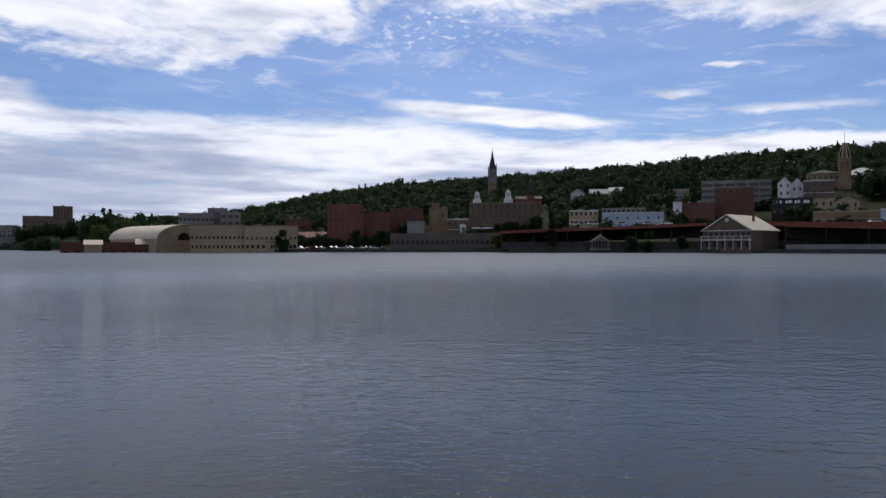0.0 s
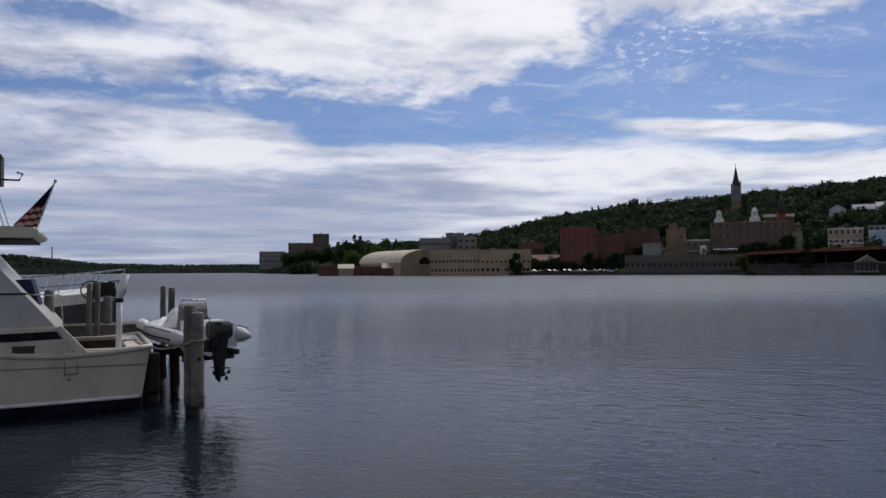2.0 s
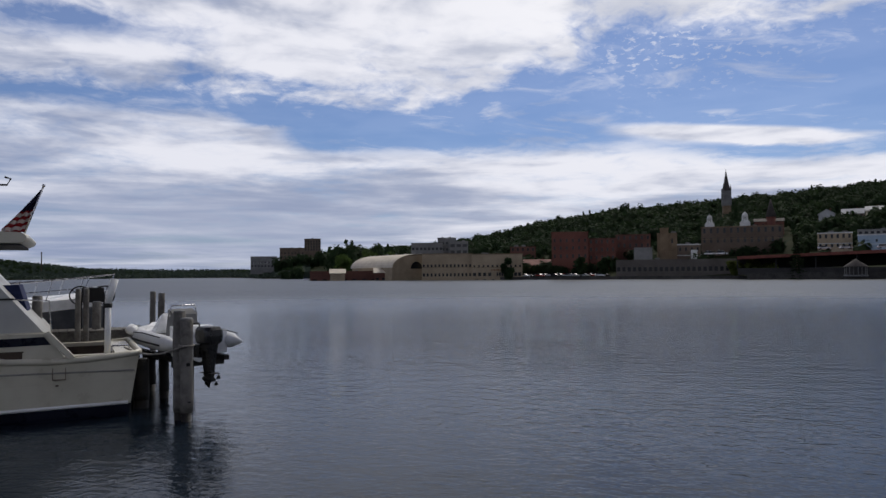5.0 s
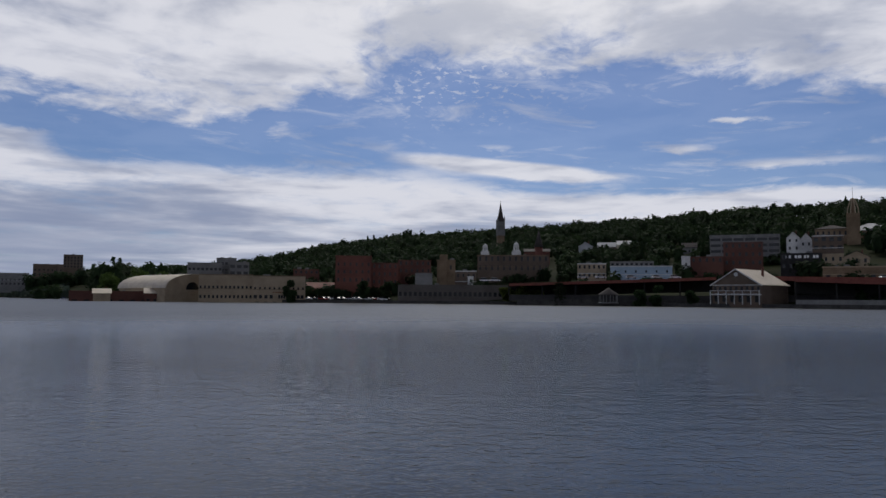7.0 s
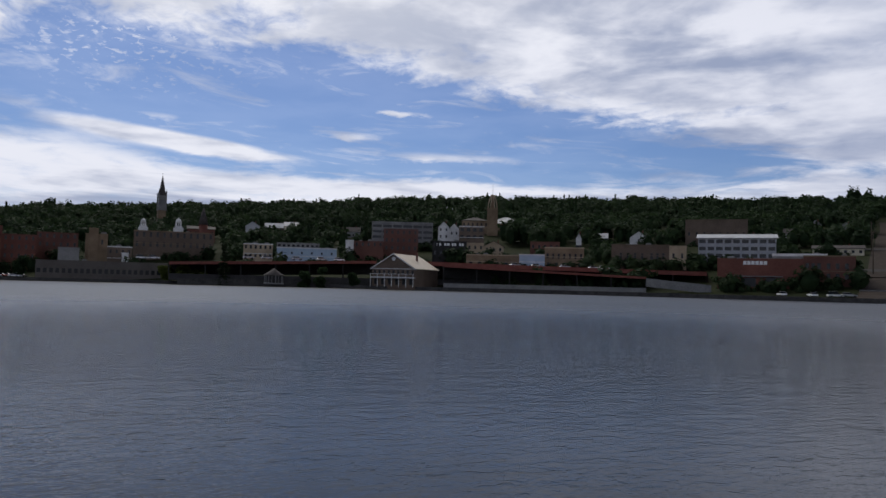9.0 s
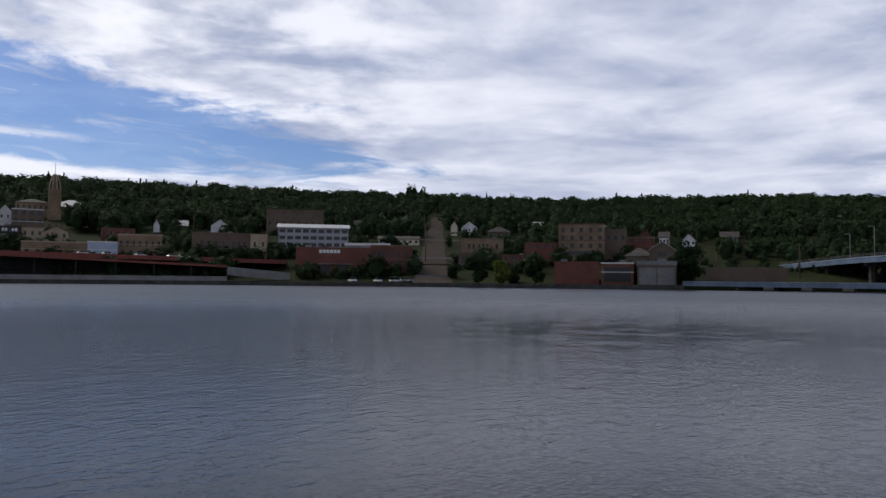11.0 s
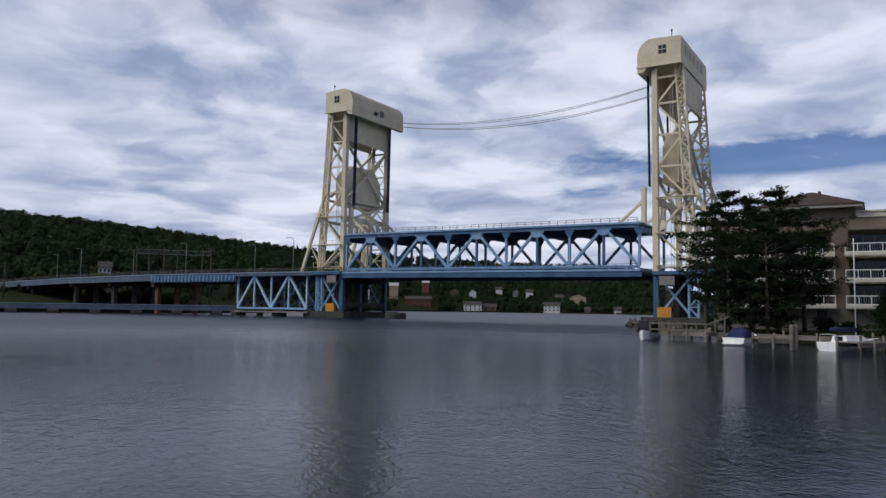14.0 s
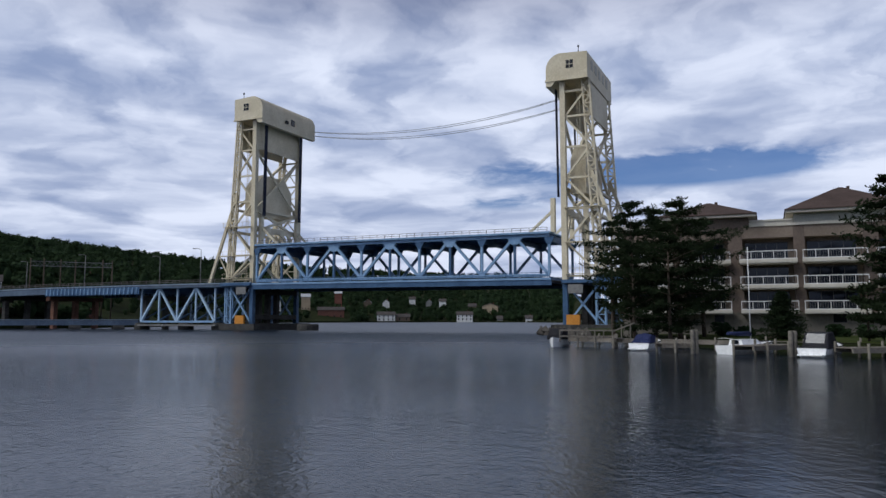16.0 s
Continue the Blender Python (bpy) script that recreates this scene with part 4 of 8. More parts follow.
def lift_tower(x0, out, label):
    """One lift tower. x0: its front legs; out: +1 or -1, away from the span."""
    t = thing_at("lift_tower", label, "bridge tower", "lift towers")
    if out < 0:     # the north tower stands a little lower
        t.matrix_basis = t.matrix_basis @ Matrix.Diagonal((1.0, 1.0, 0.985, 1.0))
    deck_z = DECK if out > 0 else DECK - 0.85
    X = lambda d: x0 + out * d
    for y in (0.0, FAR):
        part("front_leg", box(bmesh.new(), min(X(-0.55), X(0.55)), max(X(-0.55), X(0.55)), y - 0.6, y + 0.6, deck_z, 52.4), CREAM, t)
        part("back_leg", lattice(bmesh.new(), (X(7.2), y, deck_z), (X(4.9), y, 52.6), 1.5, 1.7, 0.24), CREAM, t)
        one("raking_leg", t, CREAM, (X(13.6), y, deck_z), (X(5.4), y, 34.0), 0.6, 0.7)
        part("front_leg_below_deck", box(bmesh.new(), min(X(-0.5), X(0.5)), max(X(-0.5), X(0.5)), y - 0.5, y + 0.5, 1.6, deck_z - 0.9), STEELBLUE, t)
        part("back_leg_below_deck", lattice(bmesh.new(), (X(7.2), y, 1.6), (X(7.2), y, deck_z - 0.9), 1.8, 1.7, 0.26), PALEBLUE, t)
        levels = [deck_z + 0.8, 18.5, 25.5, 32.0, 38.5, 45.0, 50.4]
        for i, z in enumerate(levels):
            back = 7.2 - 2.3 * (z - deck_z) / 40.0
            one("strut", t, CREAM, (X(0.5), y, z), (X(back), y, z), 0.34, 0.42)
            if i + 1 < len(levels):
                zb = levels[i + 1]
                b2 = 7.2 - 2.3 * (zb - deck_z) / 40.0
                if i % 2:
                    one("brace", t, CREAM, (X(0.4), y, z), (X(b2), y, zb), 0.36, 0.40)
                else:
                    one("brace", t, CREAM, (X(back), y, z), (X(0.4), y, zb), 0.36, 0.40)
        if y == FAR:
            for za, zb in zip(levels, levels[1:]):
                ba, bb_ = 7.2 - 2.3 * (za - deck_z) / 40.0, 7.2 - 2.3 * (zb - deck_z) / 40.0
                one("counter_brace", t, CREAM, (X(0.4), y, za), (X(bb_), y, zb), 0.2, 0.22)
                one("counter_brace", t, CREAM, (X(ba), y, za), (X(0.4), y, zb), 0.2, 0.22)
                one("tie", t, CREAM, (X(0.4), y, (za + zb) / 2), (X((ba + bb_) / 2), y, (za + zb) / 2), 0.18, 0.2)
        else:
            b = bmesh.new()
            for o in (-0.28, 0.28):
                beam(b, (X(3.0) + o, y - 1.0, deck_z), (X(3.0) + o, y - 1.0, 52.0), 0.09)
            for k in range(int((52.0 - deck_z) / 0.6)):
                beam(b, (X(3.0) - 0.28, y - 1.0, deck_z + 0.6 * k), (X(3.0) + 0.28, y - 1.0, deck_z + 0.6 * k), 0.05)
            part("ladder", b, CREAM, t)
        for z, d in ((18.5, 10.7), (25.5, 8.2)):
            one("strut", t, CREAM, (X(6.2), y, z), (X(d), y, z), 0.28)
        one("brace", t, CREAM, (X(6.9), y, deck_z + 0.6), (X(10.7), y, 18.5), 0.28)
        one("brace", t, CREAM, (X(6.2), y, 18.5), (X(8.2), y, 25.5), 0.26)
        for z0, z1, up_ in ((2.0, deck_z - 1.2, 1), (deck_z - 1.2, 2.0, -1)):
            one("brace_below_deck", t, PALEBLUE, (X(0.5), y, z0), (X(6.6), y, z1), 0.4)
    # across the roadway, front and back
    for d, zt in ((0.0, 52.4), (5.2, 52.4)):
        part("top_plate", box(bmesh.new(), min(X(d - 0.2), X(d + 0.2)), max(X(d - 0.2), X(d + 0.2)), FAR + 0.62, -0.62, 45.4, zt), CREAM, t)
    for d, za, zb in ((0.0, 30.0, 44.6), (5.0, 31.0, 44.6), (0.0, 24.5, 30.0), (6.0, 13.0, 24.5)):
        one("cross_brace", t, CREAM, (X(d), -0.6, za), (X(d), FAR + 0.6, zb), 0.5, 0.6)
        one("cross_brace", t, CREAM, (X(d), FAR + 0.6, za), (X(d), -0.6, zb), 0.5, 0.6)
    for d, z, hh in ((0.0, 30.0, 0.7), (5.4, 30.0, 0.6), (0.0, 25.2, 1.3), (6.2, 24.5, 0.7)):
        one("cross_beam", t, CREAM, (X(d), -0.6, z), (X(d), FAR + 0.6, z), 0.5, hh)
    # portal arch over the upper deck
    b = bmesh.new()
    pts = [(X(0.0), FAR / 2 + 4.0 * math.cos(k * math.pi / 10), 21.9 + 3.0 * math.sin(k * math.pi / 10)) for k in range(11)]
    for p, q in zip(pts, pts[1:]):
        beam(b, p, q, 0.5, 0.7)
    part("portal_arch", b, CREAM, t, "curved portal bracing")
    for s in (0, 1):
        y = -0.6 if s == 0 else FAR + 0.6
        one("knee_brace", t, CREAM, (X(0), y, 18.5), (X(0), y + (-3.6 if s == 0 else 3.6), 24.8), 0.6, 0.9)
    # counterweight
    b = bmesh.new()
    prof = [(-1.6, 28.8), (FAR + 1.6, 28.8), (FAR + 1.6, 36.0), (FAR + 4.6, 39.4), (-4.6, 39.4), (-1.6, 36.0)]
    loft(b, [[(X(d), y, z) for y, z in prof] for d in (1.0, 4.2)])
    part("counterweight", fix(b), CREAM, t, "broad cream counterweight block")
    # machinery house
    span, back = -3.1, 5.6
    pro = [(back, 52.6), (-0.9, 52.6), (-2.0, 51.4), (span, 51.4), (span, 55)] + [(span + 3.2 * (1 - math.cos(k * math.pi / 12)), 55 + 3.3 * math.sin(k * math.pi / 12)) for k in range(1, 7)] + [(back, 58)]
    b = bmesh.new()
    loft(b, [[(X(d), y, z) for d, z in pro] for y in (1.6, -21.2)])
    house = part("machinery_house", fix(b), CREAM, t, "cream machinery house with a rounded front")
    bmod = bmesh.new()
    box(bmod, min(X(span - 0.15), X(back + 0.15)), max(X(span - 0.15), X(back + 0.15)), 1.3, 1.75, 52.4, 52.75)
    part("house_sill", bmod, CREAM, house)
    b = bmesh.new()
    box(b, min(X(1.2), X(2.7)), max(X(1.2), X(2.7)), 1.6, 1.68, 54.9, 56.6)
    w = part("house_window", b, PANE, house)
    b = bmesh.new()
    xm = X(1.95)
    box(b, xm - 0.05, xm + 0.05, 1.69, 1.74, 54.9, 56.6)
    box(b, min(X(1.2), X(2.7)), max(X(1.2), X(2.7)), 1.69, 1.74, 55.65, 55.75)
    part("window_bars", b, CREAM, w)
    for k in range(5):
        y = -2.5 - 3.4 * k
        for d0, d1 in ((back, back + 0.07),):
            b = bmesh.new()
            box(b, min(X(d0), X(d1)), max(X(d0), X(d1)), y - 0.9, y + 0.9, 55, 57)
            part("house_window", b, surface("tower_panel", (0.34, 0.32, 0.25), (0.42, 0.39, 0.31), 0.5), house)
    b = bmesh.new()
    box(b, min(X(span), X(span - 0.1)), max(X(span), X(span - 0.1)), -11.8, -10.2, 53.2, 54.8)
    part("house_window", b, PANE, house)
    b = bmesh.new()
    box(b, min(X(span), X(span - 0.5)), max(X(span), X(span - 0.5)), -8.6, -7.6, 53.2, 53.9)
    part("vent", b, BLACK, house)
    for y in (0.6, -18.4):
        b = bmesh.new()
        rod(b, [(X(3.6), y, 58), (X(3.6), y, 59.4)], [0.08, 0.08], 6)
        rod(b, [(X(3.6), y, 59.4), (X(3.6), y, 59.7), (X(3.6), y, 60)], [0.16, 0.2, 0.05], 8)
        part("beacon", b, BLACK, house)
    # lifting ropes and the posts on the span that they pull
    for y in (-1.7, FAR + 1.7):
        b = bmesh.new()
        for k in range(5):
            rod(b, [(X(-1.9), y - 0.5 + 0.25 * k, 51.6), (X(-1.7), y - 0.5 + 0.25 * k, 28.4)], 0.11, 6)
        part("lifting_rope", b, ROPE, t, "dark bundle of lifting ropes")
    for z in (deck_z + 1.2, 18.4, 25.6):
        one("walkway", t, CREAM, (X(8.6), 1.0, z), (X(0.2), 1.0, z), 0.9, 0.10)
        b = bmesh.new()
        for k in range(5):
            beam(b, (X(0.4 + 2 * k), 1.4, z), (X(0.4 + 2 * k), 1.4, z + 1.1), 0.07)
        beam(b, (X(0.2), 1.4, z + 1.1), (X(8.6), 1.4, z + 1.1), 0.07)
        part("walkway_rail", b, CREAM, t)
    # pier
    b = bmesh.new()
    box(b, min(X(-2.5), X(9.5)), max(X(-2.5), X(9.5)), FAR - 3, 2.4, -3, 1.6)
    part("pier", b, PIER, t, "dark wet concrete pier")
    for z in (3.2, deck_z - 2.0):
        one("pier_beam", t, PIER, (X(0.0), -0.5, z), (X(0.0), FAR + 0.5, z), 1.0, 1.2)
        one("pier_beam", t, PIER, (X(6.5), -0.5, z), (X(6.5), FAR + 0.5, z), 1.0, 1.2)
    for k in range(4):
        one("pier_post", t, PIER, (X(3.2), -3.0 - 3.6 * k, 1.6), (X(3.2), -3.0 - 3.6 * k, deck_z - 1.0), 1.2)
    b = bmesh.new()
    box(b, min(X(-0.4), X(9.0)), max(X(-0.4), X(9.0)), FAR - 1.5, 1.6, deck_z - 0.7, deck_z)
    part("tower_deck", b, STEELBLUE, t)
    b = bmesh.new()
    box(b, min(X(0.9), X(3.9)), max(X(0.9), X(3.9)), 1.3, 1.5, deck_z - 2.8, deck_z - 1.0)
    part("notice_board", b, GREY, t, "pale board under the deck")
    b = bmesh.new()
    box(b, min(X(0.7), X(3.4)), max(X(0.7), X(3.4)), 1.7, 2.3, 1.6, 3.6)
    part("equipment_box", b, ORANGE, t, "orange equipment box on the pier")
    return t


lift_tower(-2.6, -1, "cream steel lift tower standing by the wooded bank")
lift_tower(76.4, 1, "cream steel lift tower standing in the canal")


def lift_span():
    s = thing_at("lift_span", "blue steel double-deck truss span set half way up", "bridge span")
    s.matrix_basis = s.matrix_basis @ Matrix(((1, 0, 0, 0), (0, 1, 0, 0), (GRADE, 0, 1, -GRADE * SPAN), (0, 0, 0, 1)))
    n, pl = 10, (SPAN - 1.6) / 10
    P = lambda k: 0.8 + k * pl
    bot, top = DECK + 0.9, TOPZ
    for y in (0.0, FAR):
        one("top_chord", s, PALEBLUE, (P(0), y, top), (P(n), y, top), 0.7, 0.65)
        one("bottom_chord", s, PALEBLUE, (P(0), y, bot), (P(n), y, bot), 0.7, 0.6)
        for k in range(n + 1):
            one("post", s, PALEBLUE if k % 2 == 0 else STEELBLUE, (P(k), y, bot + 0.3), (P(k), y, top - 0.3), 0.45 if k % 2 else 0.55, 0.5)
            if k % 2 == 0:
                b = bmesh.new()
                loft(b, [[(P(k) - 1.2, y + o, top - 0.3), (P(k) + 1.2, y + o, top - 0.3), (P(k) + 0.3, y + o, top - 1.9), (P(k) - 0.3, y + o, top - 1.9)] for o in (-0.3, 0.3)])
                part("knee_plate", fix(b), STEELBLUE, s)
        for k in range(1, n, 2):
            for j in (-1, 1):
                one("diagonal", s, PALEBLUE, (P(k + j), y, bot), (P(k), y, top), 0.62, 0.55)
            b = bmesh.new()
            loft(b, [[(P(k) - 1.7, y + o, top - 0.3), (P(k) + 1.7, y + o, top - 0.3), (P(k) + 0.7, y + o, top - 1.7), (P(k) - 0.7, y + o, top - 1.7)] for o in (-0.32, 0.32)])
            part("gusset", fix(b), PALEBLUE, s)
    b = bmesh.new()
    box(b, 0.5, SPAN - 0.5, FAR - 0.8, 0.9, top + 0.36, top + 0.75)
    part("upper_deck", b, PALEBLUE, s)
    for k in range(n + 1):
        one("floor_beam", s, STEELBLUE, (P(k), -0.4, top - 0.6), (P(k), FAR + 0.4, top - 0.6), 0.5, 1.3)
        one("floor_beam", s, STEELBLUE, (P(k), -0.4, bot - 0.9), (P(k), FAR + 0.4, bot - 0.9), 0.5, 1.2)
    for y in (-3.4, -6.8, -10.2, -13.6):
        one("stringer", s, STEELBLUE, (P(0), y, top + 0.0), (P(n), y, top + 0.0), 0.3, 0.7)
    b = bmesh.new()
    box(b, 0.3, SPAN - 0.3, FAR - 0.9, 1.0, DECK - 0.5, DECK - 0.1)
    part("roadway", b, ASPHALT, s)
    for y in (0.9, FAR - 0.9):
        one("fascia_girder", s, STEELBLUE, (0.1, y, DECK - 0.62), (SPAN - 0.1, y, DECK - 0.62), 0.3, 1.15)
        one("kerb", s, PALEBLUE, (0.2, y + 0.05, DECK + 0.12), (SPAN - 0.2, y + 0.05, DECK + 0.12), 0.5, 0.42)
        b = bmesh.new()
        for k in range(39):
            beam(b, (1 + 1.9 * k, y, top + 0.75), (1 + 1.9 * k, y, top + 1.6), 0.10)
        for z in (1.15, 1.6):
            beam(b, (1, y, top + z), (SPAN - 1, y, top + z), 0.085)
        part("upper_rail", b, surface("weathered_rail", (0.10, 0.09, 0.09), (0.17, 0.155, 0.15), 0.7), s, "post-and-bar railing")
        b = bmesh.new()
        for k in range(50):
            beam(b, (1 + 1.5 * k, y, DECK + 0.3), (1 + 1.5 * k, y, DECK + 1.4), 0.06)
        for z in (0.8, 1.4):
            beam(b, (1, y, DECK + z), (SPAN - 1, y, DECK + z), 0.09)
        part("roadway_rail", b, STEELBLUE, s)
    for x, d in ((0.4, 1), (SPAN - 0.4, -1)):
        for y in (-1.7, FAR + 1.7):
            one("lifting_post", s, CREAM, (x, y, top + 0.75), (x, y, 28.6), 1.0, 0.9)
            one("lifting_brace", s, CREAM, (x + d * 0.3, y, 25.8), (x + d * 5.2, y, top + 0.8), 0.5)
    return s


lift_span()


KERB = surface("weathered_blue_kerb", (0.15, 0.20, 0.26), (0.24, 0.30, 0.37), 0.6, 2.5, 0.3)


def approach():
    TRUSSPALE = surface("bleached_blue_paint", (0.30, 0.43, 0.58), (0.42, 0.55, 0.69), 0.55, 2.5, 0.3, 0.0, 0.08)
    a = thing_at("approach_truss", "pale blue deck truss on low piers", "bridge span")
    x0, x1, zb, zt = 88.0, 113.0, 2.1, 10.9
    n = 4
    P = lambda k: x0 + (x1 - x0) * k / n
    for y in (0.0, FAR):
        one("top_chord", a, PALEBLUE, (x0 - 10, y, zt), (x1, y, zt), 0.5, 0.6)
        one("bottom_chord", a, PALEBLUE, (x0, y, zb), (P(n), y, zb), 0.5, 0.5)
        for k in range(n + 1):
            one("post", a, TRUSSPALE, (P(k), y, zb), (P(k), y, zt), 0.42)
        for k in (1, 3):
            for j in (-1, 1):
                one("diagonal", a, TRUSSPALE, (P(k + j), y, zb), (P(k), y, zt), 0.55)
    for k in range(n + 1):
        one("floor_beam", a, STEELBLUE, (P(k), -0.3, zt - 0.7), (P(k), FAR + 0.3, zt - 0.7), 0.5, 1.2)
        one("sway_brace", a, STEELBLUE, (P(k), -0.3, zb + 0.4), (P(k), FAR + 0.3, zt - 1.2), 0.35)
    for xx in (86, 97, 112):
        b = bmesh.new()
        loft(b, [[(xx + 2.0 * math.cos(t * math.tau / 12) * r, 0.5 + 2.0 * math.sin(t * math.tau / 12) * r, z) for t in range(12)] for r, z in ((1.0, -3), (1.0, 1.1), (0.85, 1.7))])
        part("pier_cap", fix(b), PIER, a)
    b = bmesh.new()
    box(b, 85, 111, 0.5, 3.2, 1.0, 1.35)
    part("fender_walk", b, GREY, a, "pale walkway at water level")
    # road girders up to the south shore
    g = thing_at("approach_viaduct", "blue girder viaduct climbing off the south shore", "bridge span")
    SLATE = surface("grey_blue_girder", (0.07, 0.10, 0.15), (0.12, 0.165, 0.23), 0.6, 2.5, 0.3)
    legs = [(76.0, 11.6), (113.0, 11.6), (149.0, 11.5), (190.0, 10.9), (243.0, 9.2)]
    for (xa, za), (xb, zb2), dep in zip(legs, legs[1:], (0.5, 2.0, 1.5, 1.4)):
        for y in (0.9, FAR - 0.9):
            one("girder", g, SLATE if dep != 2.0 else STEELBLUE, (xa, y, za - 0.3 - dep / 2), (xb, y, zb2 - 0.3 - dep / 2), 0.35, dep)
            one("kerb", g, KERB, (xa, y + 0.05, za), (xb, y + 0.05, zb2), 0.5, 0.34)
            if dep == 2.0:
                for k in range(24):
                    xx = xa + (xb - xa) * (k + 0.5) / 24
                    one("stiffener", g, PALEBLUE, (xx, y + 0.2, za - 0.45), (xx, y + 0.3, za - 2.2), 0.28, 0.28)
            b = bmesh.new()
            m = int((xb - xa) / 2.2)
            for k in range(m + 1):
                xx, zz = xa + (xb - xa) * k / m, za + (zb2 - za) * k / m
                beam(b, (xx, y, zz + 0.2), (xx, y, zz + 1.1), 0.09)
            for z in (0.65, 1.1):
                beam(b, (xa, y, za + z), (xb, y, zb2 + z), 0.1)
            part("rail", b, surface("weathered_rail", (0.10, 0.09, 0.09), (0.17, 0.155, 0.15), 0.7), g)
        b = bmesh.new()
        loft(b, [[(x, FAR - 1, z - 0.3), (x, 1.0, z - 0.3), (x, 1.0, z - 0.05), (x, FAR - 1, z - 0.05)] for x, z in ((xa, za), (xb, zb2))])
        part("roadway", fix(b), ASPHALT, g)
    for xx, zz in ((113.5, 9.0), (149, 9.2), (170, 9.6), (190, 9.3), (215, 8.6)):
        for y in (-2.0, FAR / 2, FAR + 2.0):
            one("column", g, RUST if xx == 149 else PIER, (xx, y, -2), (xx, y, zz), 1.3)
        one("column_cap", g, RUST if xx == 149 else PIER, (xx, 0.2, zz - 0.6), (xx, FAR - 0.2, zz - 0.6), 1.4, 1.2)
    # north ramp behind the trees
    n_ = thing_at("north_ramp", "blue girder ramp down to the north bank", "bridge span")
    for y in (0.9, FAR - 0.9):
        one("girder", n_, STEELBLUE, (-9.2, y, 10.6), (-70, y, 9.0), 0.35, 1.6)
    b = bmesh.new()
    loft(b, [[(x, FAR - 1, z - 0.3), (x, 1.0, z - 0.3), (x, 1.0, z - 0.05), (x, FAR - 1, z - 0.05)] for x, z in ((-9.2, 11.6), (-70, 10.0))])
    part("roadway", fix(b), ASPHALT, n_)
    for xx in (-20, -45, -68):
        for y in (-2, FAR + 2):
            one("column", n_, PIER, (xx, y, -2), (xx, y, 9.6), 1.2)
    # lamp posts along the viaduct
    for x, z, h in ((94, 11.6, 9), (108, 11.6, 7.5), (136, 11.5, 9), (187, 10.9, 9.5), (200, 10.7, 8), (160, 11.4, 8)):
        l = empty("street_lamp", BRIDGE @ Matrix.Translation((x, -1.0, z)), "grey steel lamp post on the bridge approach", "street lamp", "bridge lamps")
        b = bmesh.new()
        rod(b, [(0, 0, -0.3), (0, 0, h)], [0.14, 0.08], 8)
        part("pole", b, GREY, l)
        b = bmesh.new()
        rod(b, [(0, 0, h), (0.8, 0, h + 0.35), (2.2, 0, h + 0.4)], 0.06, 6)
        part("arm", b, GREY, l)
        b = bmesh.new()
        box(b, 1.8, 2.7, -0.16, 0.16, h + 0.3, h + 0.46)
        part("lamp_head", b, GREY, l)


approach()
# cables between the two machinery houses
for za, zb, y in ((55.0, 53.8, -20.4), (52.6, 52.7, -20.4)):
    bm = bmesh.new()
    for o, lift_ in ((-0.2, 0.0), (0.2, 0.35)):
        rod(bm, [(1.0 + 72.0 * i / 24, y + o, za + (zb - za) * i / 24 + lift_ * math.sin(math.pi * i / 24) - 3.6 * 4 * (i / 24) * (1 - i / 24)) for i in range(25)], 0.075, 6)
    c = part("span_cable", bm, CABLE)
    c.matrix_world = BRIDGE
    tagged(c, "pair of grey cables slung between the lift towers", "cable", "tower cables")

# low railway trestle along the south shore
trestle = empty("railway_trestle", Matrix.Identity(4), "low pale blue railway trestle along the shore", "trestle")
ta, tb = Vector((217.0, -20.5, 0)), Vector((238.0, 73.0, 0))
for o in (0.0, 5.0):
    off = Vector((0.976, -0.219, 0)) * o
    part("girder", beam(bmesh.new(), ta + off + Vector((0, 0, 1.75)), tb + off + Vector((0, 0, 1.75)), 0.35, 1.2), surface("grey_blue_girder", (0.07, 0.10, 0.15), (0.12, 0.165, 0.23), 0.6, 2.5, 0.3), trestle)
    part("kerb", beam(bmesh.new(), ta + off + Vector((0, 0, 2.55)), tb + off + Vector((0, 0, 2.55)), 0.5, 0.22), KERB, trestle)
part("track_bed", beam(bmesh.new(), ta + Vector((2.5, -0.5, 2.3)), tb + Vector((2.5, -0.5, 2.3)), 5.2, 0.2), ASPHALT, trestle)
for k in range(9):
    p = ta.lerp(tb, (k + 0.5) / 9)
    bm = bmesh.new()
    loft(bm, [[p + Vector((2.3 + x * r, -0.5 + y * r, z)) for x, y in ((-3.2, -1.4), (3.2, -1.4), (3.2, 1.4), (-3.2, 1.4))] for r, z in ((1.1, -3), (1.0, 0.7), (0.92, 1.15))])
    part("pier_block", fix(bm), PIER, trestle)

# dolphin beside the south pier
bm = bmesh.new()
loft(bm, [[BRIDGE @ Vector((62 + 2.6 * math.cos(t * math.tau / 12) * r, -3 + 2.6 * math.sin(t * math.tau / 12) * r, z)) for t in range(12)] for r, z in ((1, -3), (1, 1.2), (0.9, 1.5))])
tagged(part("mooring_dolphin", fix(bm), PIER), "round dark concrete mooring dolphin in the canal", "dolphin")


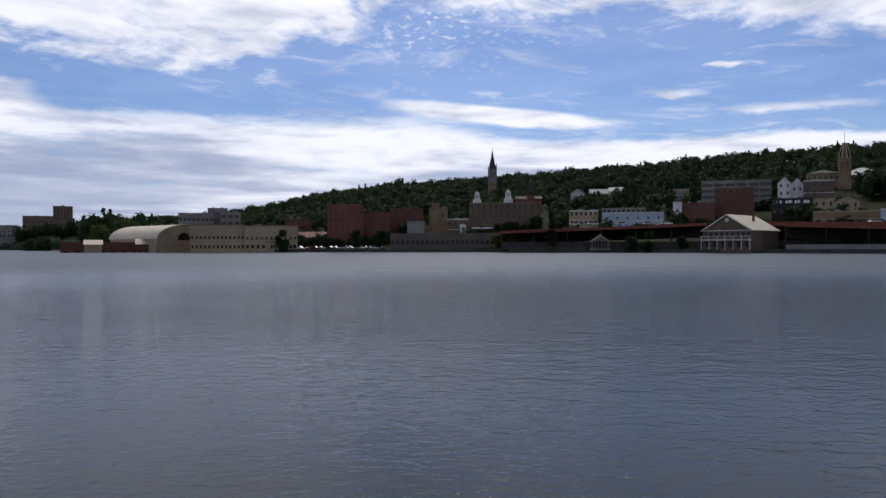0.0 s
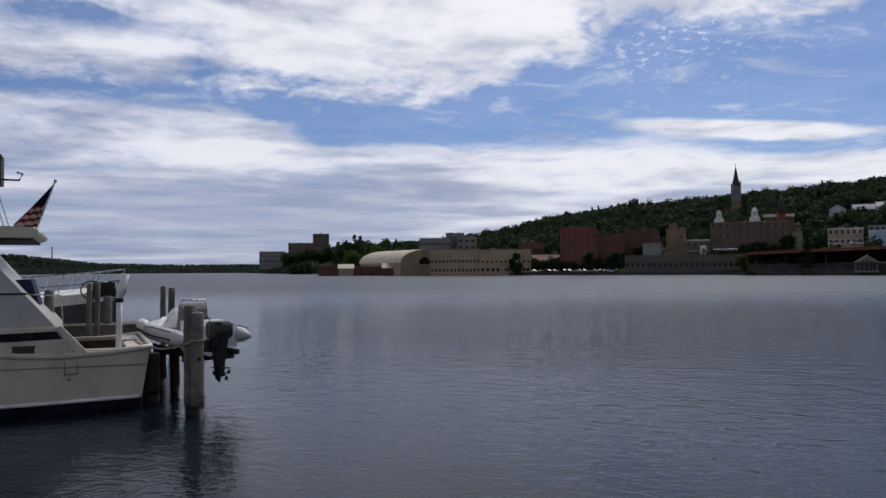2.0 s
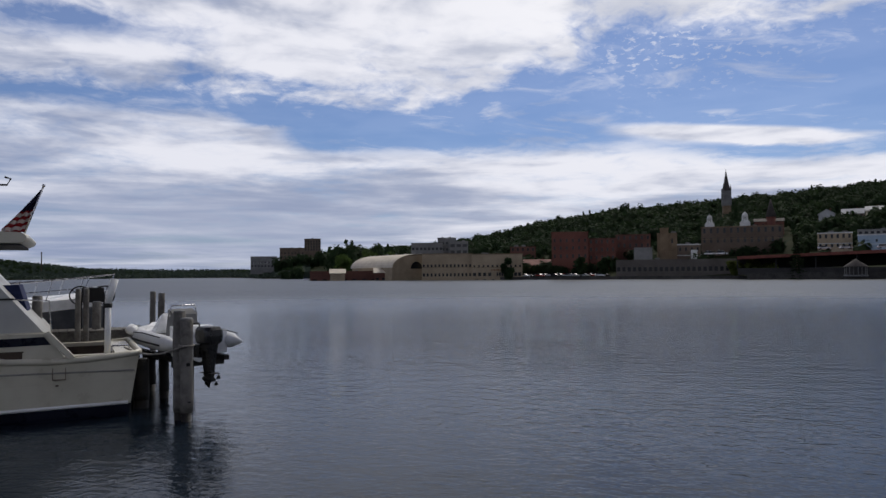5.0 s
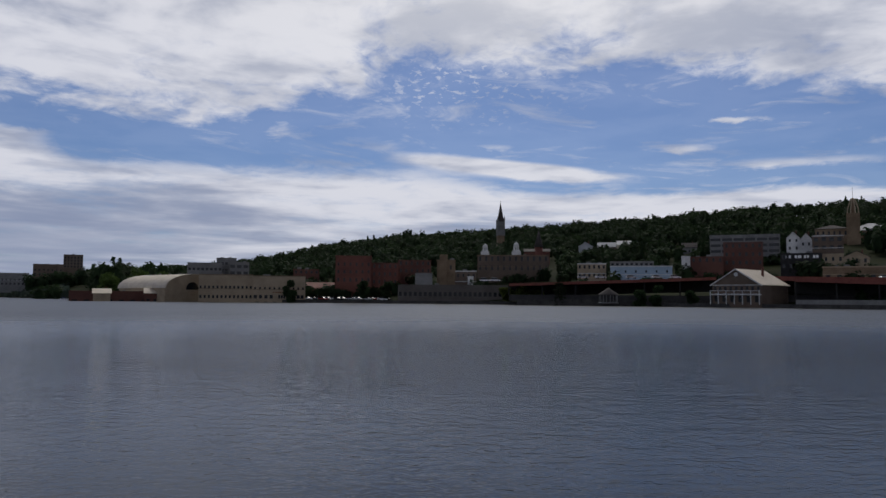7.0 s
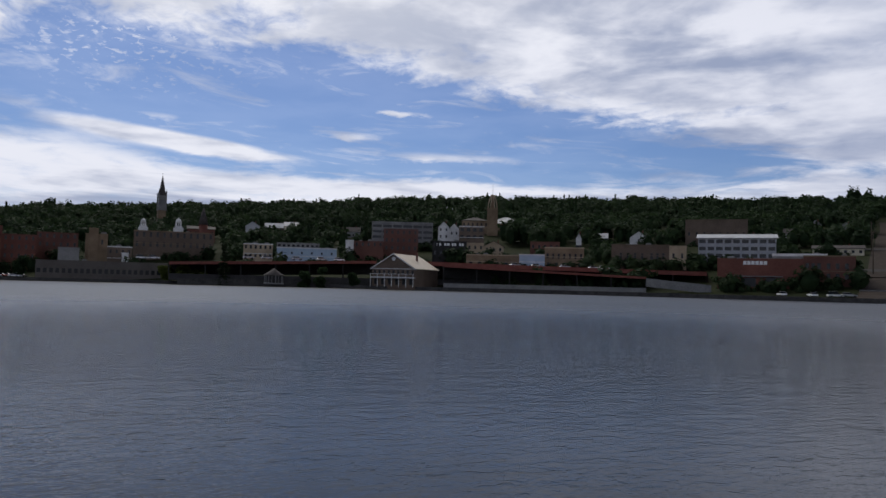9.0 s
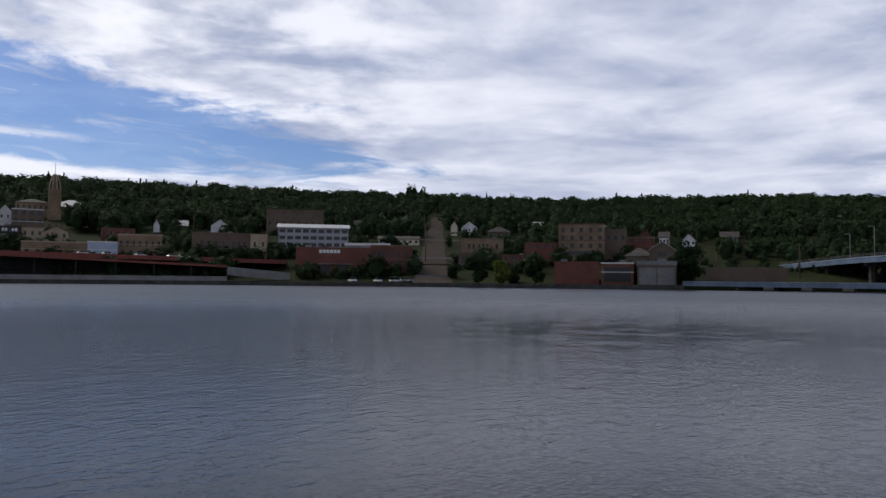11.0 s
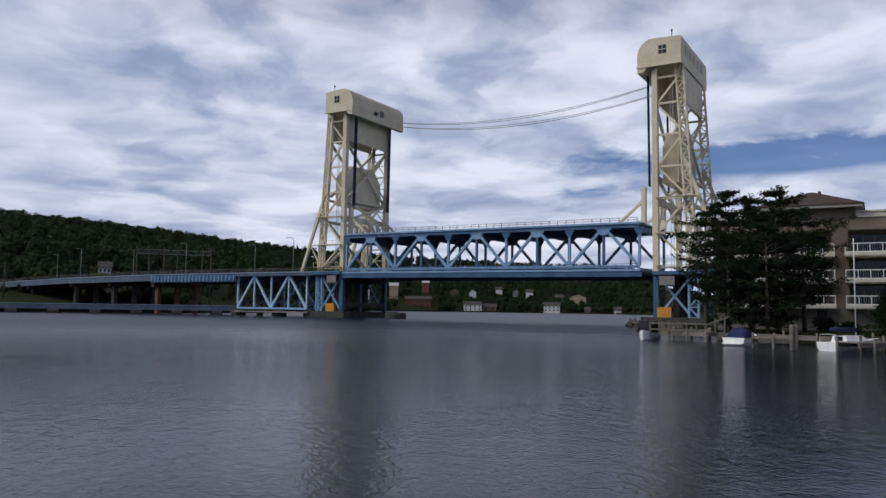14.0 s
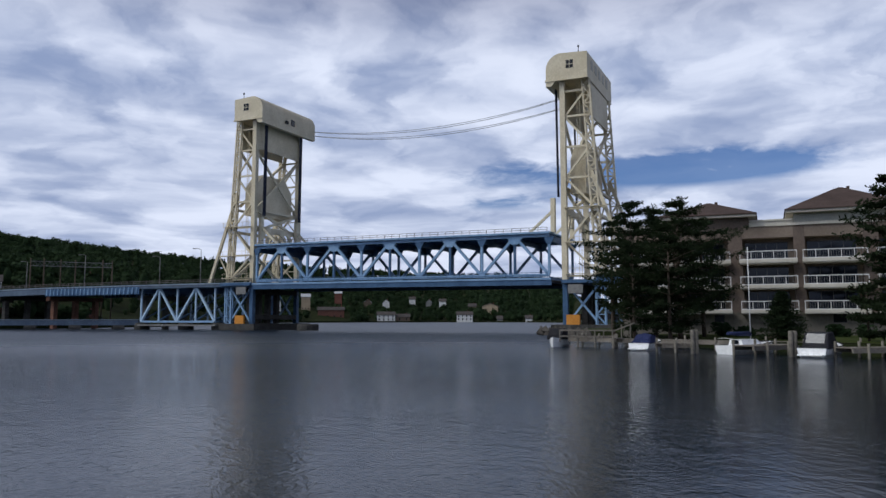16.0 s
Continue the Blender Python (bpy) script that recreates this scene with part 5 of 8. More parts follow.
# ---- trees ----
def cards(centres, sizes, rng, flat=0.0, slim=(0.5, 0.9), outward=None):
    """Small leaf clumps: one bent quad round each centre, turned at random or, loosely, across outward."""
    n = len(centres)
    a = rng.normal(size=(n, 3))
    if outward is not None:
        o = outward / np.maximum(np.linalg.norm(outward, axis=1, keepdims=True), 1e-6) + rng.normal(size=(n, 3)) * 0.22
        a = np.cross(o, a)
    a[:, 2] *= 1 - flat
    a /= np.linalg.norm(a, axis=1, keepdims=True)
    b = np.cross(a, rng.normal(size=(n, 3)) if outward is None else o)
    b /= np.linalg.norm(b, axis=1, keepdims=True)
    s = np.asarray(sizes).reshape(-1, 1)
    a, b = a * s, b * s * rng.uniform(*slim, (n, 1))
    c = np.cross(a, b) / s * 0.35
    a, b = a * 0.8, b * 0.8
    v = np.stack([centres - a - b + c, centres + a * 0.9 - b, centres + a + b * 0.9 - c, centres - a * 0.8 + b], 1)
    return v.reshape(-1, 3), np.arange(n * 4).reshape(n, 4)


def quad_mesh(name, verts, quads, mat):
    me = bpy.data.meshes.new(name)
    me.vertices.add(len(verts))
    me.vertices.foreach_set("co", verts.astype(np.float32).ravel())
    me.loops.add(quads.size)
    me.loops.foreach_set("vertex_index", quads.astype(np.int32).ravel())
    me.polygons.add(len(quads))
    me.polygons.foreach_set("loop_start", np.arange(0, quads.size, 4, dtype=np.int32))
    me.update(calc_edges=True)
    me.materials.append(mat)
    return me


def broad_points(rng, h, w, n, low=0.22):
    """Points over the lobes of an uneven broad crown."""
    lobes = []
    for _ in range(9):
        a, r = rng.uniform(0, math.tau), rng.uniform(0, 0.32) * w
        z = h * rng.uniform(low + 0.14, 0.86)
        lobes.append((r * math.cos(a), r * math.sin(a), z, rng.uniform(0.18, 0.30) * w))
    pts = []
    for i in range(n):
        x, y, z, r = lobes[rng.integers(len(lobes))]
        d = rng.normal(size=3)
        d /= np.linalg.norm(d)
        d *= r * rng.uniform(0.55, 1.08)
        pts.append((x + d[0], y + d[1], min(max(z + d[2] * 0.9, h * low), h)))
    return np.array(pts), lobes


def broad_tree(name, label, heading, d, ztop, w, mat=None, seed=1, leaf=0.42, n=1500, low=0.2, category="tree", group=""):
    rng = np.random.default_rng(seed)
    p = polar(heading, d)
    g = ground_at(p.x, p.y)
    h = ztop - g
    t = empty(name, Matrix.Translation((p.x, p.y, g)), label, category, group)
    pts, lobes = broad_points(rng, h, w, n, low)
    b = bmesh.new()
    rod(b, [(0, 0, -0.6), (0.05, 0, h * 0.25), (0.0, 0.1, h * 0.6)], [0.05 * w * 0.6 + 0.06, 0.04 * w * 0.6 + 0.03, 0.06], 8)
    for x, y, z, r in lobes[:6]:
        rod(b, [(0.02, 0, h * 0.28), (x * 0.5, y * 0.5, (h * 0.28 + z) / 2), (x, y, z)], [0.12, 0.08, 0.03], 5)
    part("trunk", b, BARK, t)
    v, q = cards(pts, rng.uniform(0.7, 1.3, len(pts)) * leaf, rng)
    share("crown", quad_mesh("crown", v, q, mat or LEAF), Matrix.Identity(4), t)
    return t


def pine_tree(name, label, heading, d, ztop, w, seed=1, bare=0.2, leaf=0.26, tufts=6, per=9, drop=0.1, cone=False, group="", n_whorl=None):
    rng = np.random.default_rng(seed)
    p = polar(heading, d)
    g = ground_at(p.x, p.y)
    h = ztop - g
    t = empty(name, Matrix.Translation((p.x, p.y, g)), label, "tree", group)
    b = bmesh.new()
    rod(b, [(0, 0, -0.6), (0.06, 0.05, h * 0.4), (0.0, 0.1, h * 0.97)], [0.015 * h + 0.06, 0.011 * h + 0.03, 0.03], 8)
    cent = []
    m = n_whorl or int(h * (1 - bare) / 0.92)
    for i in range(m):
        k = i / (m - 1)
        z = h * (bare + (0.985 - bare) * k)
        if cone:
            length = w / 2 * (1 - k) ** 0.9 + 0.12
        else:
            length = w / 2 * (0.62 + 0.38 * math.sin(min(k * 2.4, 1.0) * math.pi * 0.5)) * (1 - (max(k - 0.66, 0) / 0.34) ** 1.6 * 0.72)
        for j in range(6):
            a = j * math.tau / 6 + rng.uniform(-0.5, 0.5) + i * 0.7
            ll = length * (rng.uniform(0.42, 1.18) if cone else rng.uniform(0.3, 1.35))
            lift = (-0.12 if cone else 0.16) * ll + rng.uniform(-drop, drop) * ll
            tip = np.array((ll * math.cos(a), ll * math.sin(a), z + lift))
            root = np.array((0, 0, z))
            if ll > 0.6:
                rod(b, [tuple(root), tuple(root * 0.4 + tip * 0.6)], [0.05, 0.02], 4, close=False)
            for u in np.linspace(0.28 if not cone else 0.12, 1.0, tufts):
                c = root + (tip - root) * u
                cent.append(c + rng.normal(size=(per, 3)) * np.array((0.28, 0.28, 0.12 if cone else 0.15)) * (0.5 + 0.25 * ll ** 0.5))
    part("trunk", b, BARK, t)
    cent = np.concatenate(cent)
    v, q = cards(cent, rng.uniform(0.6, 1.3, len(cent)) * leaf, rng, 0.4 if cone else 0.3, (0.16, 0.34))
    share("crown", quad_mesh("crown", v, q, NEEDLE), Matrix.Identity(4), t)
    return t


# ---- north bank: apartment building, pines, docks, boats ----
WALLBROWN = surface("brown_brick", (0.105, 0.080, 0.065), (0.155, 0.122, 0.10), 0.9, 4.0, 0.3)
WALLTAN = surface("tan_stucco", (0.18, 0.142, 0.11), (0.235, 0.19, 0.15), 0.9, 4.0, 0.3)
WALLBASE = surface("grey_block_base", (0.115, 0.105, 0.088), (0.165, 0.15, 0.125), 0.9, 3.0, 0.3)
CREAMTRIM = surface("cream_trim", (0.47, 0.44, 0.37), (0.58, 0.55, 0.47), 0.7, 4.0, 0.3)
SHINGLE = surface("brown_shingle", (0.050, 0.034, 0.028), (0.085, 0.060, 0.050), 0.95, 3.0, 0.5, bump=0.4, grit=8.0)
RAILWHITE = surface("white_rail", (0.62, 0.62, 0.60), (0.74, 0.74, 0.72), 0.5, 6.0, 0.5)
DARKGLASS = glass("door_glass", (0.012, 0.016, 0.024), 0.04)
RAILGLASS = glass("rail_glass", (0.05, 0.055, 0.06), 0.1)

cp = polar(140.6, 94)
condo = empty("apartment_building", Matrix.Translation((cp.x, cp.y, 0.8)) @ Matrix.Rotation(radians(-140.6), 4, "Z") @ Matrix.Diagonal((0.83, 1.0, 0.945, 1.0)), "brown and tan four-storey waterfront apartment building with balconies", "apartment building")
FLOORS = (2.98, 5.95, 9.0)


def apt_box(name, x0, x1, y0, y1, z0, z1, mat, label=""):
    return part(name, box(bmesh.new(), x0, x1, y0, y1, z0, z1), mat, condo, label)


# ground storey with small square windows
base_holes = [(-14.1, -12.6, 1.5, 2.5), (-7.3, -5.9, 1.5, 2.5), (-0.6, 0.3, 1.6, 2.5), (7.6, 9.3, 1.5, 2.6), (15.6, 17.2, 1.5, 2.6)]
bm = bmesh.new()
opening_wall(bm, 40.0, -1.5, 2.75, base_holes, 0.0, 0.2)
box(bm, -20, 20, 0.25, 16, -1.5, 2.75)
part("ground_storey", fix(bm), WALLBASE, condo)
for a, b, c, d in base_holes:
    put_window(b - a, d - c, Matrix.Translation(((a + b) / 2, 0.14, (c + d) / 2)), condo)
# piers between the balcony bays, and the recessed bays
BAYS = [(-18.6, -13.0), (-11.4, -5.2), (-3.3, 3.2), (4.6, 11.6), (13.4, 18.6)]
solid = [(-20.0, -18.6), (-13.0, -11.4), (-5.2, -3.3), (3.2, 4.6), (11.6, 13.4), (18.6, 20.0)]
for i, (a, b) in enumerate(solid):
    apt_box("pier", a, b, 0.0, 16, 2.75, 13.2, WALLBROWN)
for i, (a, b) in enumerate(BAYS):
    apt_box("bay_back", a, b, 1.7, 16, 2.75, 13.2, WALLTAN)
    apt_box("bay_head", a, b, 0.05, 1.7, 11.8, 13.2, WALLTAN)
    for z in FLOORS:
        apt_box("balcony_slab", a - 0.35, b + 0.35, -1.25, 1.69, z - 0.42, z + 0.02, CREAMTRIM)
        bal = apt_box("balcony_fascia", a - 0.4, b + 0.4, -1.32, -1.26, z - 0.30, z + 0.08, CREAMTRIM)
        rail = bmesh.new()
        n = 5
        for k in range(n + 1):
            xx = a - 0.3 + (b - a + 0.6) * k / n
            beam(rail, (xx, -1.2, z), (xx, -1.2, z + 1.08), 0.09)
        for zz in (0.12, 1.08):
            beam(rail, (a - 0.3, -1.2, z + zz), (b + 0.3, -1.2, z + zz), 0.10)
        for sx in (a - 0.3, b + 0.3):
            beam(rail, (sx, -1.2, z + 1.08), (sx, -0.02, z + 1.08), 0.09)
        r = part("balcony_rail", rail, RAILWHITE, condo, "white balcony railing")
        bm = bmesh.new()
        for k in range(24):
            xx = a - 0.2 + (b - a + 0.4) * (k + 0.5) / 24
            beam(bm, (xx, -1.2, z + 0.12), (xx, -1.2, z + 1.05), 0.025)
        part("baluster", bm, surface("rail_bar_grey", (0.2, 0.2, 0.2), (0.3, 0.3, 0.3)), r)
        dr = bmesh.new()
        box(dr, a + 0.35, b - 0.7, 1.60, 1.68, z + 0.03, z + 2.3)
        g_ = part("patio_door", dr, DARKGLASS, condo)
        fr = bmesh.new()
        for k in range(5):
            xx = a + 0.35 + (b - a - 1.05) * k / 4
            beam(fr, (xx, 1.57, z + 0.03), (xx, 1.57, z + 2.3), 0.08)
        beam(fr, (a + 0.3, 1.57, z + 2.3), (b - 0.65, 1.57, z + 2.3), 0.1)
        part("door_frame", fr, surface("dark_door_frame", (0.05, 0.05, 0.055), (0.09, 0.09, 0.095), 0.5), g_)
# parapets
apt_box("parapet", -20, -14.0, -0.05, 16, 13.2, 14.0, CREAMTRIM)
apt_box("parapet", -2.3, 3.3, -0.08, 16, 13.2, 13.8, CREAMTRIM)
apt_box("parapet_cap", -2.3, 3.3, -0.2, 0.25, 13.8, 14.0, CREAMTRIM)
apt_box("parapet", 16.3, 20, -0.05, 16, 13.2, 14.0, CREAMTRIM)


def apt_pavilion(x0, x1, zw, zt, band):
    apt_box("pavilion_wall", x0, x1, -0.1, 15, 13.2, zw, band)
    apt_box("soffit", x0 - 1.0, x1 + 1.0, -1.1, 16, zw, zw + 0.28, CREAMTRIM)
    b = bmesh.new()
    e0, e1 = x0 - 1.15, x1 + 1.15
    mx = (x0 + x1) / 2
    loft(b, [[(e0, -1.25, zw + 0.28), (e1, -1.25, zw + 0.28), (e1, 16.2, zw + 0.28), (e0, 16.2, zw + 0.28)], [(e0, -1.25, zw + 0.40), (e1, -1.25, zw + 0.40), (e1, 16.2, zw + 0.40), (e0, 16.2, zw + 0.40)], [(mx - 0.25, 7.0, zt), (mx + 0.25, 7.0, zt), (mx + 0.25, 8.0, zt), (mx - 0.25, 8.0, zt)]])
    part("hip_roof", fix(b), SHINGLE, condo, "brown shingled hip roof")
    b = bmesh.new()
    box(b, mx + 0.9, mx + 1.3, 7, 7.6, zt - 0.5, zt + 0.1)
    part("roof_vent", b, SHINGLE, condo)


apt_pavilion(-13.9, -2.4, 14.4, 17.5, WALLBROWN)
apt_pavilion(3.4, 16.2, 14.6, 18.6, surface("grey_panel", (0.33, 0.33, 0.29), (0.40, 0.40, 0.35), 0.8))
part("cream_band", box(bmesh.new(), 3.3, 16.3, -0.16, -0.11, 13.2, 13.55), CREAMTRIM, condo)

PINE_LABEL = "tall dark pine on the grassy bank by the docks"
for i, (hd, d, zt, w, bare) in enumerate(((129.9, 84, 13.2, 6.6, 0.42), (131.3, 80, 14.6, 7.4, 0.34), (132.9, 83, 14.2, 8.0, 0.30), (134.6, 79, 14.3, 8.4, 0.28), (136.2, 82, 12.6, 7.6, 0.26), (133.9, 76, 10.6, 7.4, 0.32), (131.4, 77, 9.6, 6.6, 0.26))):
    pine_tree("pine_tree", PINE_LABEL, hd, d, zt, w, seed=20 + i, bare=bare, leaf=0.22, tufts=7, per=15, drop=0.24, group="bank pines")
for i, (hd, d, zt, w) in enumerate(((147.9, 66, 13.4, 5.0), (150.4, 64, 13.0, 5.5), (146.5, 70, 5.2, 3.4), (149.0, 60, 4.4, 3.6))):
    pine_tree("pine_tree", "dark pine beside the apartment building", hd, d, zt, w, seed=40 + i, bare=0.12, leaf=0.25, tufts=6, per=14, group="bank pines")
pine_tree("spruce_tree", "small dense dark spruce on the lawn", 141.3, 72, 4.9, 4.8, seed=61, bare=0.03, leaf=0.16, tufts=6, per=14, cone=True, n_whorl=20)
for i, (hd, d, zt, w) in enumerate(((138.9, 84, 2.0, 2.6), (144.6, 86, 2.0, 3.0), (137.4, 86, 2.2, 3.0), (146.2, 84, 2.0, 2.6))):
    broad_tree("shrub", "low clipped shrub against the ground storey", hd, d, zt, w, LEAF, 70 + i, 0.16, 600, 0.05, "shrub", "lawn shrubs")

GRASS = surface("lawn", (0.026, 0.038, 0.011), (0.050, 0.062, 0.018), 0.95, 3.0, 0.2, bump=0.4, grit=12.0, spec=0.05)
bm = bmesh.new()
hs = list(np.arange(127.7, 168, 1.0))
inner = [bm.verts.new(polar(h, shore(h) + 2.0, 0.86)) for h in hs]
outer = [bm.verts.new(polar(h, shore(h) + 58.0, 0.86)) for h in hs]
for a, b, c, d in zip(inner, inner[1:], outer[1:], outer):
    bm.faces.new((a, b, c, d))
tagged(part("lawn", fix(bm), GRASS), "mown green lawn above the boat docks", "lawn", kind="structure")

# docks and boats along the north bank
WOOD = surface("grey_dock_wood", (0.13, 0.115, 0.095), (0.24, 0.215, 0.18), 0.9, 5.0, 0.8, bump=0.3)
POST = surface("weathered_post", (0.10, 0.092, 0.078), (0.20, 0.182, 0.15), 0.9, 5.0, 0.8, bump=0.3)


def dock(h0, d0, h1, d1, width, label, posts=4, z=0.75):
    a, b = polar(h0, d0), polar(h1, d1)
    ax = (b - a)
    L = ax.length
    m = Matrix.Translation(a) @ Matrix.Rotation(math.atan2(ax.y, ax.x), 4, "Z")
    t = empty("dock", m, label, "dock", "finger docks")
    n = int(L / 0.3)
    bm = bmesh.new()
    box(bm, 0, 0.24, -width / 2, width / 2, z - 0.06, z)
    plank = part("plank", bm, WOOD, t)
    for k in range(1, n):
        share("plank", plank.data, Matrix.Translation((k * 0.3, 0, 0.004 * ((k * 7) % 3))), t)
    for s in (-1, 1):
        part("side_beam", box(bmesh.new(), 0, L, s * width / 2 - 0.08, s * width / 2 + 0.06, z - 0.36, z - 0.07), WOOD, t)
    bm = bmesh.new()
    rod(bm, [(0, 0, -2.4), (0, 0, z + 0.38)], 0.09, 8)
    pst = part("post", bm, POST, t)
    pst.matrix_basis = Matrix.Translation((0.2, width / 2 + 0.14, 0))
    for k in range(1, posts):
        share("post", pst.data, Matrix.Translation((0.2 + (L - 0.4) * k / (posts - 1), (width / 2 + 0.14) * (1 if k % 2 == 0 else -1), -0.12 * (k % 2))), t)
    return t


dock(127.0, 74, 130.4, 71, 1.8, "grey plank dock with a railed landing", 6, 0.9)
dock(133.0, 62.5, 135.4, 63.5, 1.6, "grey weathered plank finger dock", 4)
dock(138.7, 58.5, 141.6, 63.0, 1.6, "grey weathered plank finger dock", 5)
dock(144.9, 57.0, 148.6, 60.5, 1.6, "grey weathered plank finger dock", 6)
dock(129.5, 74.5, 149, 64.6, 1.4, "long grey plank walk along the bank", 8, 0.82)
for k, (h, d) in enumerate(((135.35, 61.0), (135.6, 61.2), (141.75, 58.0), (142.0, 58.2))):
    p = polar(h, d)
    bm = bmesh.new()
    rod(bm, [(0, 0, -2.4), (0, 0, 1.75), (0, 0, 1.82)], [0.17, 0.16, 0.11], 10)
    t = tagged(part("mooring_post", bm, POST), "tall grey wooden mooring post in the water", "post", "mooring posts")
    t.location = (p.x, p.y, 0)
# landing rails
rail = empty("landing_rail", Matrix.Translation(polar(128.5, 71.6)) @ Matrix.Rotation(radians(-128.5), 4, "Z"), "weathered wooden rail on the landing", "railing")
for k in range(9):
    part("rail_post", beam(bmesh.new(), (-3.2 + 0.8 * k, 0, 0.5), (-3.2 + 0.8 * k, 0, 1.65 + (0.5 if k > 6 else 0)), 0.11), POST, rail)
for z in (1.05, 1.6):
    part("rail_bar", beam(bmesh.new(), (-3.2, 0, z), (2.0, 0, z), 0.06, 0.14), WOOD, rail)
part("rail_bar", beam(bmesh.new(), (1.6, 0, 1.5), (3.6, 0, 2.3), 0.07, 0.14), POST, rail)

GEL = surface("white_gelcoat", (0.78, 0.79, 0.78), (0.88, 0.88, 0.87), 0.3, 4.0, 0.5, 0.0, 0.02, spec=0.5)
CANVAS_BLUE = surface("navy_canvas", (0.012, 0.018, 0.06), (0.03, 0.04, 0.11), 0.9, 10.0, 1.0, bump=0.3)
CANVAS_BLACK = surface("black_canvas", (0.012, 0.012, 0.014), (0.03, 0.03, 0.034), 0.9, 10.0, 1.0, bump=0.3)
CLEARGLASS = glass("windscreen", (0.03, 0.035, 0.045), 0.08)


def hull_rings(L, B, free, draft, bow_rise=0.35, n=10, transom=0.92):
    """Sections of a small boat from stern (x=0) to bow (x=L)."""
    rings = []
    for i in range(n + 1):
        k = i / n
        half = B / 2 * (transom + (1 - transom) * min(k * 3, 1)) * (1 - max(k - 0.45, 0) ** 2.2 / 0.55 ** 2.2) + 0.015
        z1 = free + bow_rise * k * k
        zk = -draft * (1 - max(k - 0.6, 0) ** 2 / 0.16 * 0.9)
        x = L * k
        rings.append([(x, -half, z1), (x, -half * 0.92, z1 * 0.35), (x, -half * 0.72, zk * 0.35), (x, 0, zk), (x, half * 0.72, zk * 0.35), (x, half * 0.92, z1 * 0.35), (x, half, z1)])
    return rings


def small_boat(heading, d, yaw, L, B, label, kind):
    p = polar(heading, d)
    t = empty("motorboat" if kind != "sail" else "sailboat", Matrix.Translation((p.x, p.y, 0.02)) @ Matrix.Rotation(radians(yaw), 4, "Z") @ Matrix.Scale(0.85, 4), label, "boat", "docked boats")
    rings = hull_rings(L, B, 0.75, 0.3)
    bm = bmesh.new()
    loft(bm, rings, True, False)
    deck_ = [bm.verts.new((r[0][0], y, r[0][2] - 0.03)) for r in rings for y in (r[0][1] + 0.02, r[-1][1] - 0.02)]
    for i in range(len(rings) - 1):
        bm.faces.new((deck_[2 * i], deck_[2 * i + 1], deck_[2 * i + 3], deck_[2 * i + 2]))
    part("hull", fix(bm), GEL, t)
    bm = bmesh.new()
    for r0, r1 in zip(rings, rings[1:]):
        for s in (0, -1):
            beam(bm, r0[s], r1[s], 0.07)
    part("rub_rail", bm, CANVAS_BLACK, t)
    if kind == "sail":
        bm = bmesh.new()
        loft(bm, [[(x, -w, 0.74), (x, w, 0.74), (x, w * 0.8, 0.74 + h), (x, -w * 0.8, 0.74 + h)] for x, w, h in ((1.4, 0.8, 0.5), (3.4, 0.75, 0.55), (4.4, 0.45, 0.2))])
        part("cabin", fix(bm), GEL, t)
        part("cabin_window", box(bmesh.new(), 1.3, 1.38, -0.35, 0.35, 0.85, 1.2), PANE, t)
        bm = bmesh.new()
        rod(bm, [(3.4, 0, 1.1), (3.4, 0, 9.6)], [0.05, 0.035], 8)
        part("mast", bm, RAILWHITE, t)
        bm = bmesh.new()
        rod(bm, [(3.3, 0, 1.75), (0.4, 0, 1.8)], [0.22, 0.14], 8)
        part("furled_sail", bm, CANVAS_BLUE, t, "navy sail cover on the boom")
        bm = bmesh.new()
        for y in (-0.8, 0.8):
            rod(bm, [(0.1, y, 0.75), (0.1, y, 1.35), (0.1, 0, 1.4)], 0.025, 6)
        part("stern_rail", bm, RAILWHITE, t)
    else:
        cv = CANVAS_BLUE if kind == "cover" else CANVAS_BLACK
        bm = bmesh.new()
        if kind == "cover":
            loft(bm, [[(x, -w, 0.78), (x, -w * 0.7, 0.78 + h), (x, 0, 0.85 + h * 1.15), (x, w * 0.7, 0.78 + h), (x, w, 0.78)] for x, w, h in ((0.6, 0.95, 0.35), (1.6, 1.05, 0.75), (2.8, 1.0, 0.65), (4.0, 0.6, 0.15))])
        else:
            loft(bm, [[(x, -w, 0.78), (x, -w * 0.85, 0.78 + h), (x, w * 0.85, 0.78 + h), (x, w, 0.78)] for x, w, h in ((0.7, 1.05, 0.25), (1.25, 1.05, 1.15), (2.5, 1.0, 1.25), (3.5, 0.9, 0.55))])
        part("canvas_top", fix(bm), cv, t)
        if kind != "cover":
            bm = bmesh.new()
            loft(bm, [[(x, -0.72, z), (x, 0.72, z), (x + 0.02, 0.72, z + 0.02), (x + 0.02, -0.72, z + 0.02)] for x, z in ((0.76, 1.15), (1.2, 1.9))])
            part("clear_panel", fix(bm), CLEARGLASS, t, "clear vinyl rear panel")
        part("swim_platform", box(bmesh.new(), -0.55, 0.0, -B * 0.4, B * 0.4, 0.16, 0.26), GEL, t)
    return t


small_boat(131.6, 64.5, -62, 5.6, 2.2, "white motorboat under a navy canvas cover at the dock", "cover")
small_boat(137.5, 60.5, -88, 6.4, 2.3, "small white sailboat with furled navy sail at the dock", "sail")
small_boat(143.0, 57.0, -72, 6.2, 2.4, "white cabin motorboat with a black canvas top", "cuddy")

small_boat(126.2, 76.5, 128, 4.2, 1.9, "small white open motorboat tied at the railed landing", "cuddy")

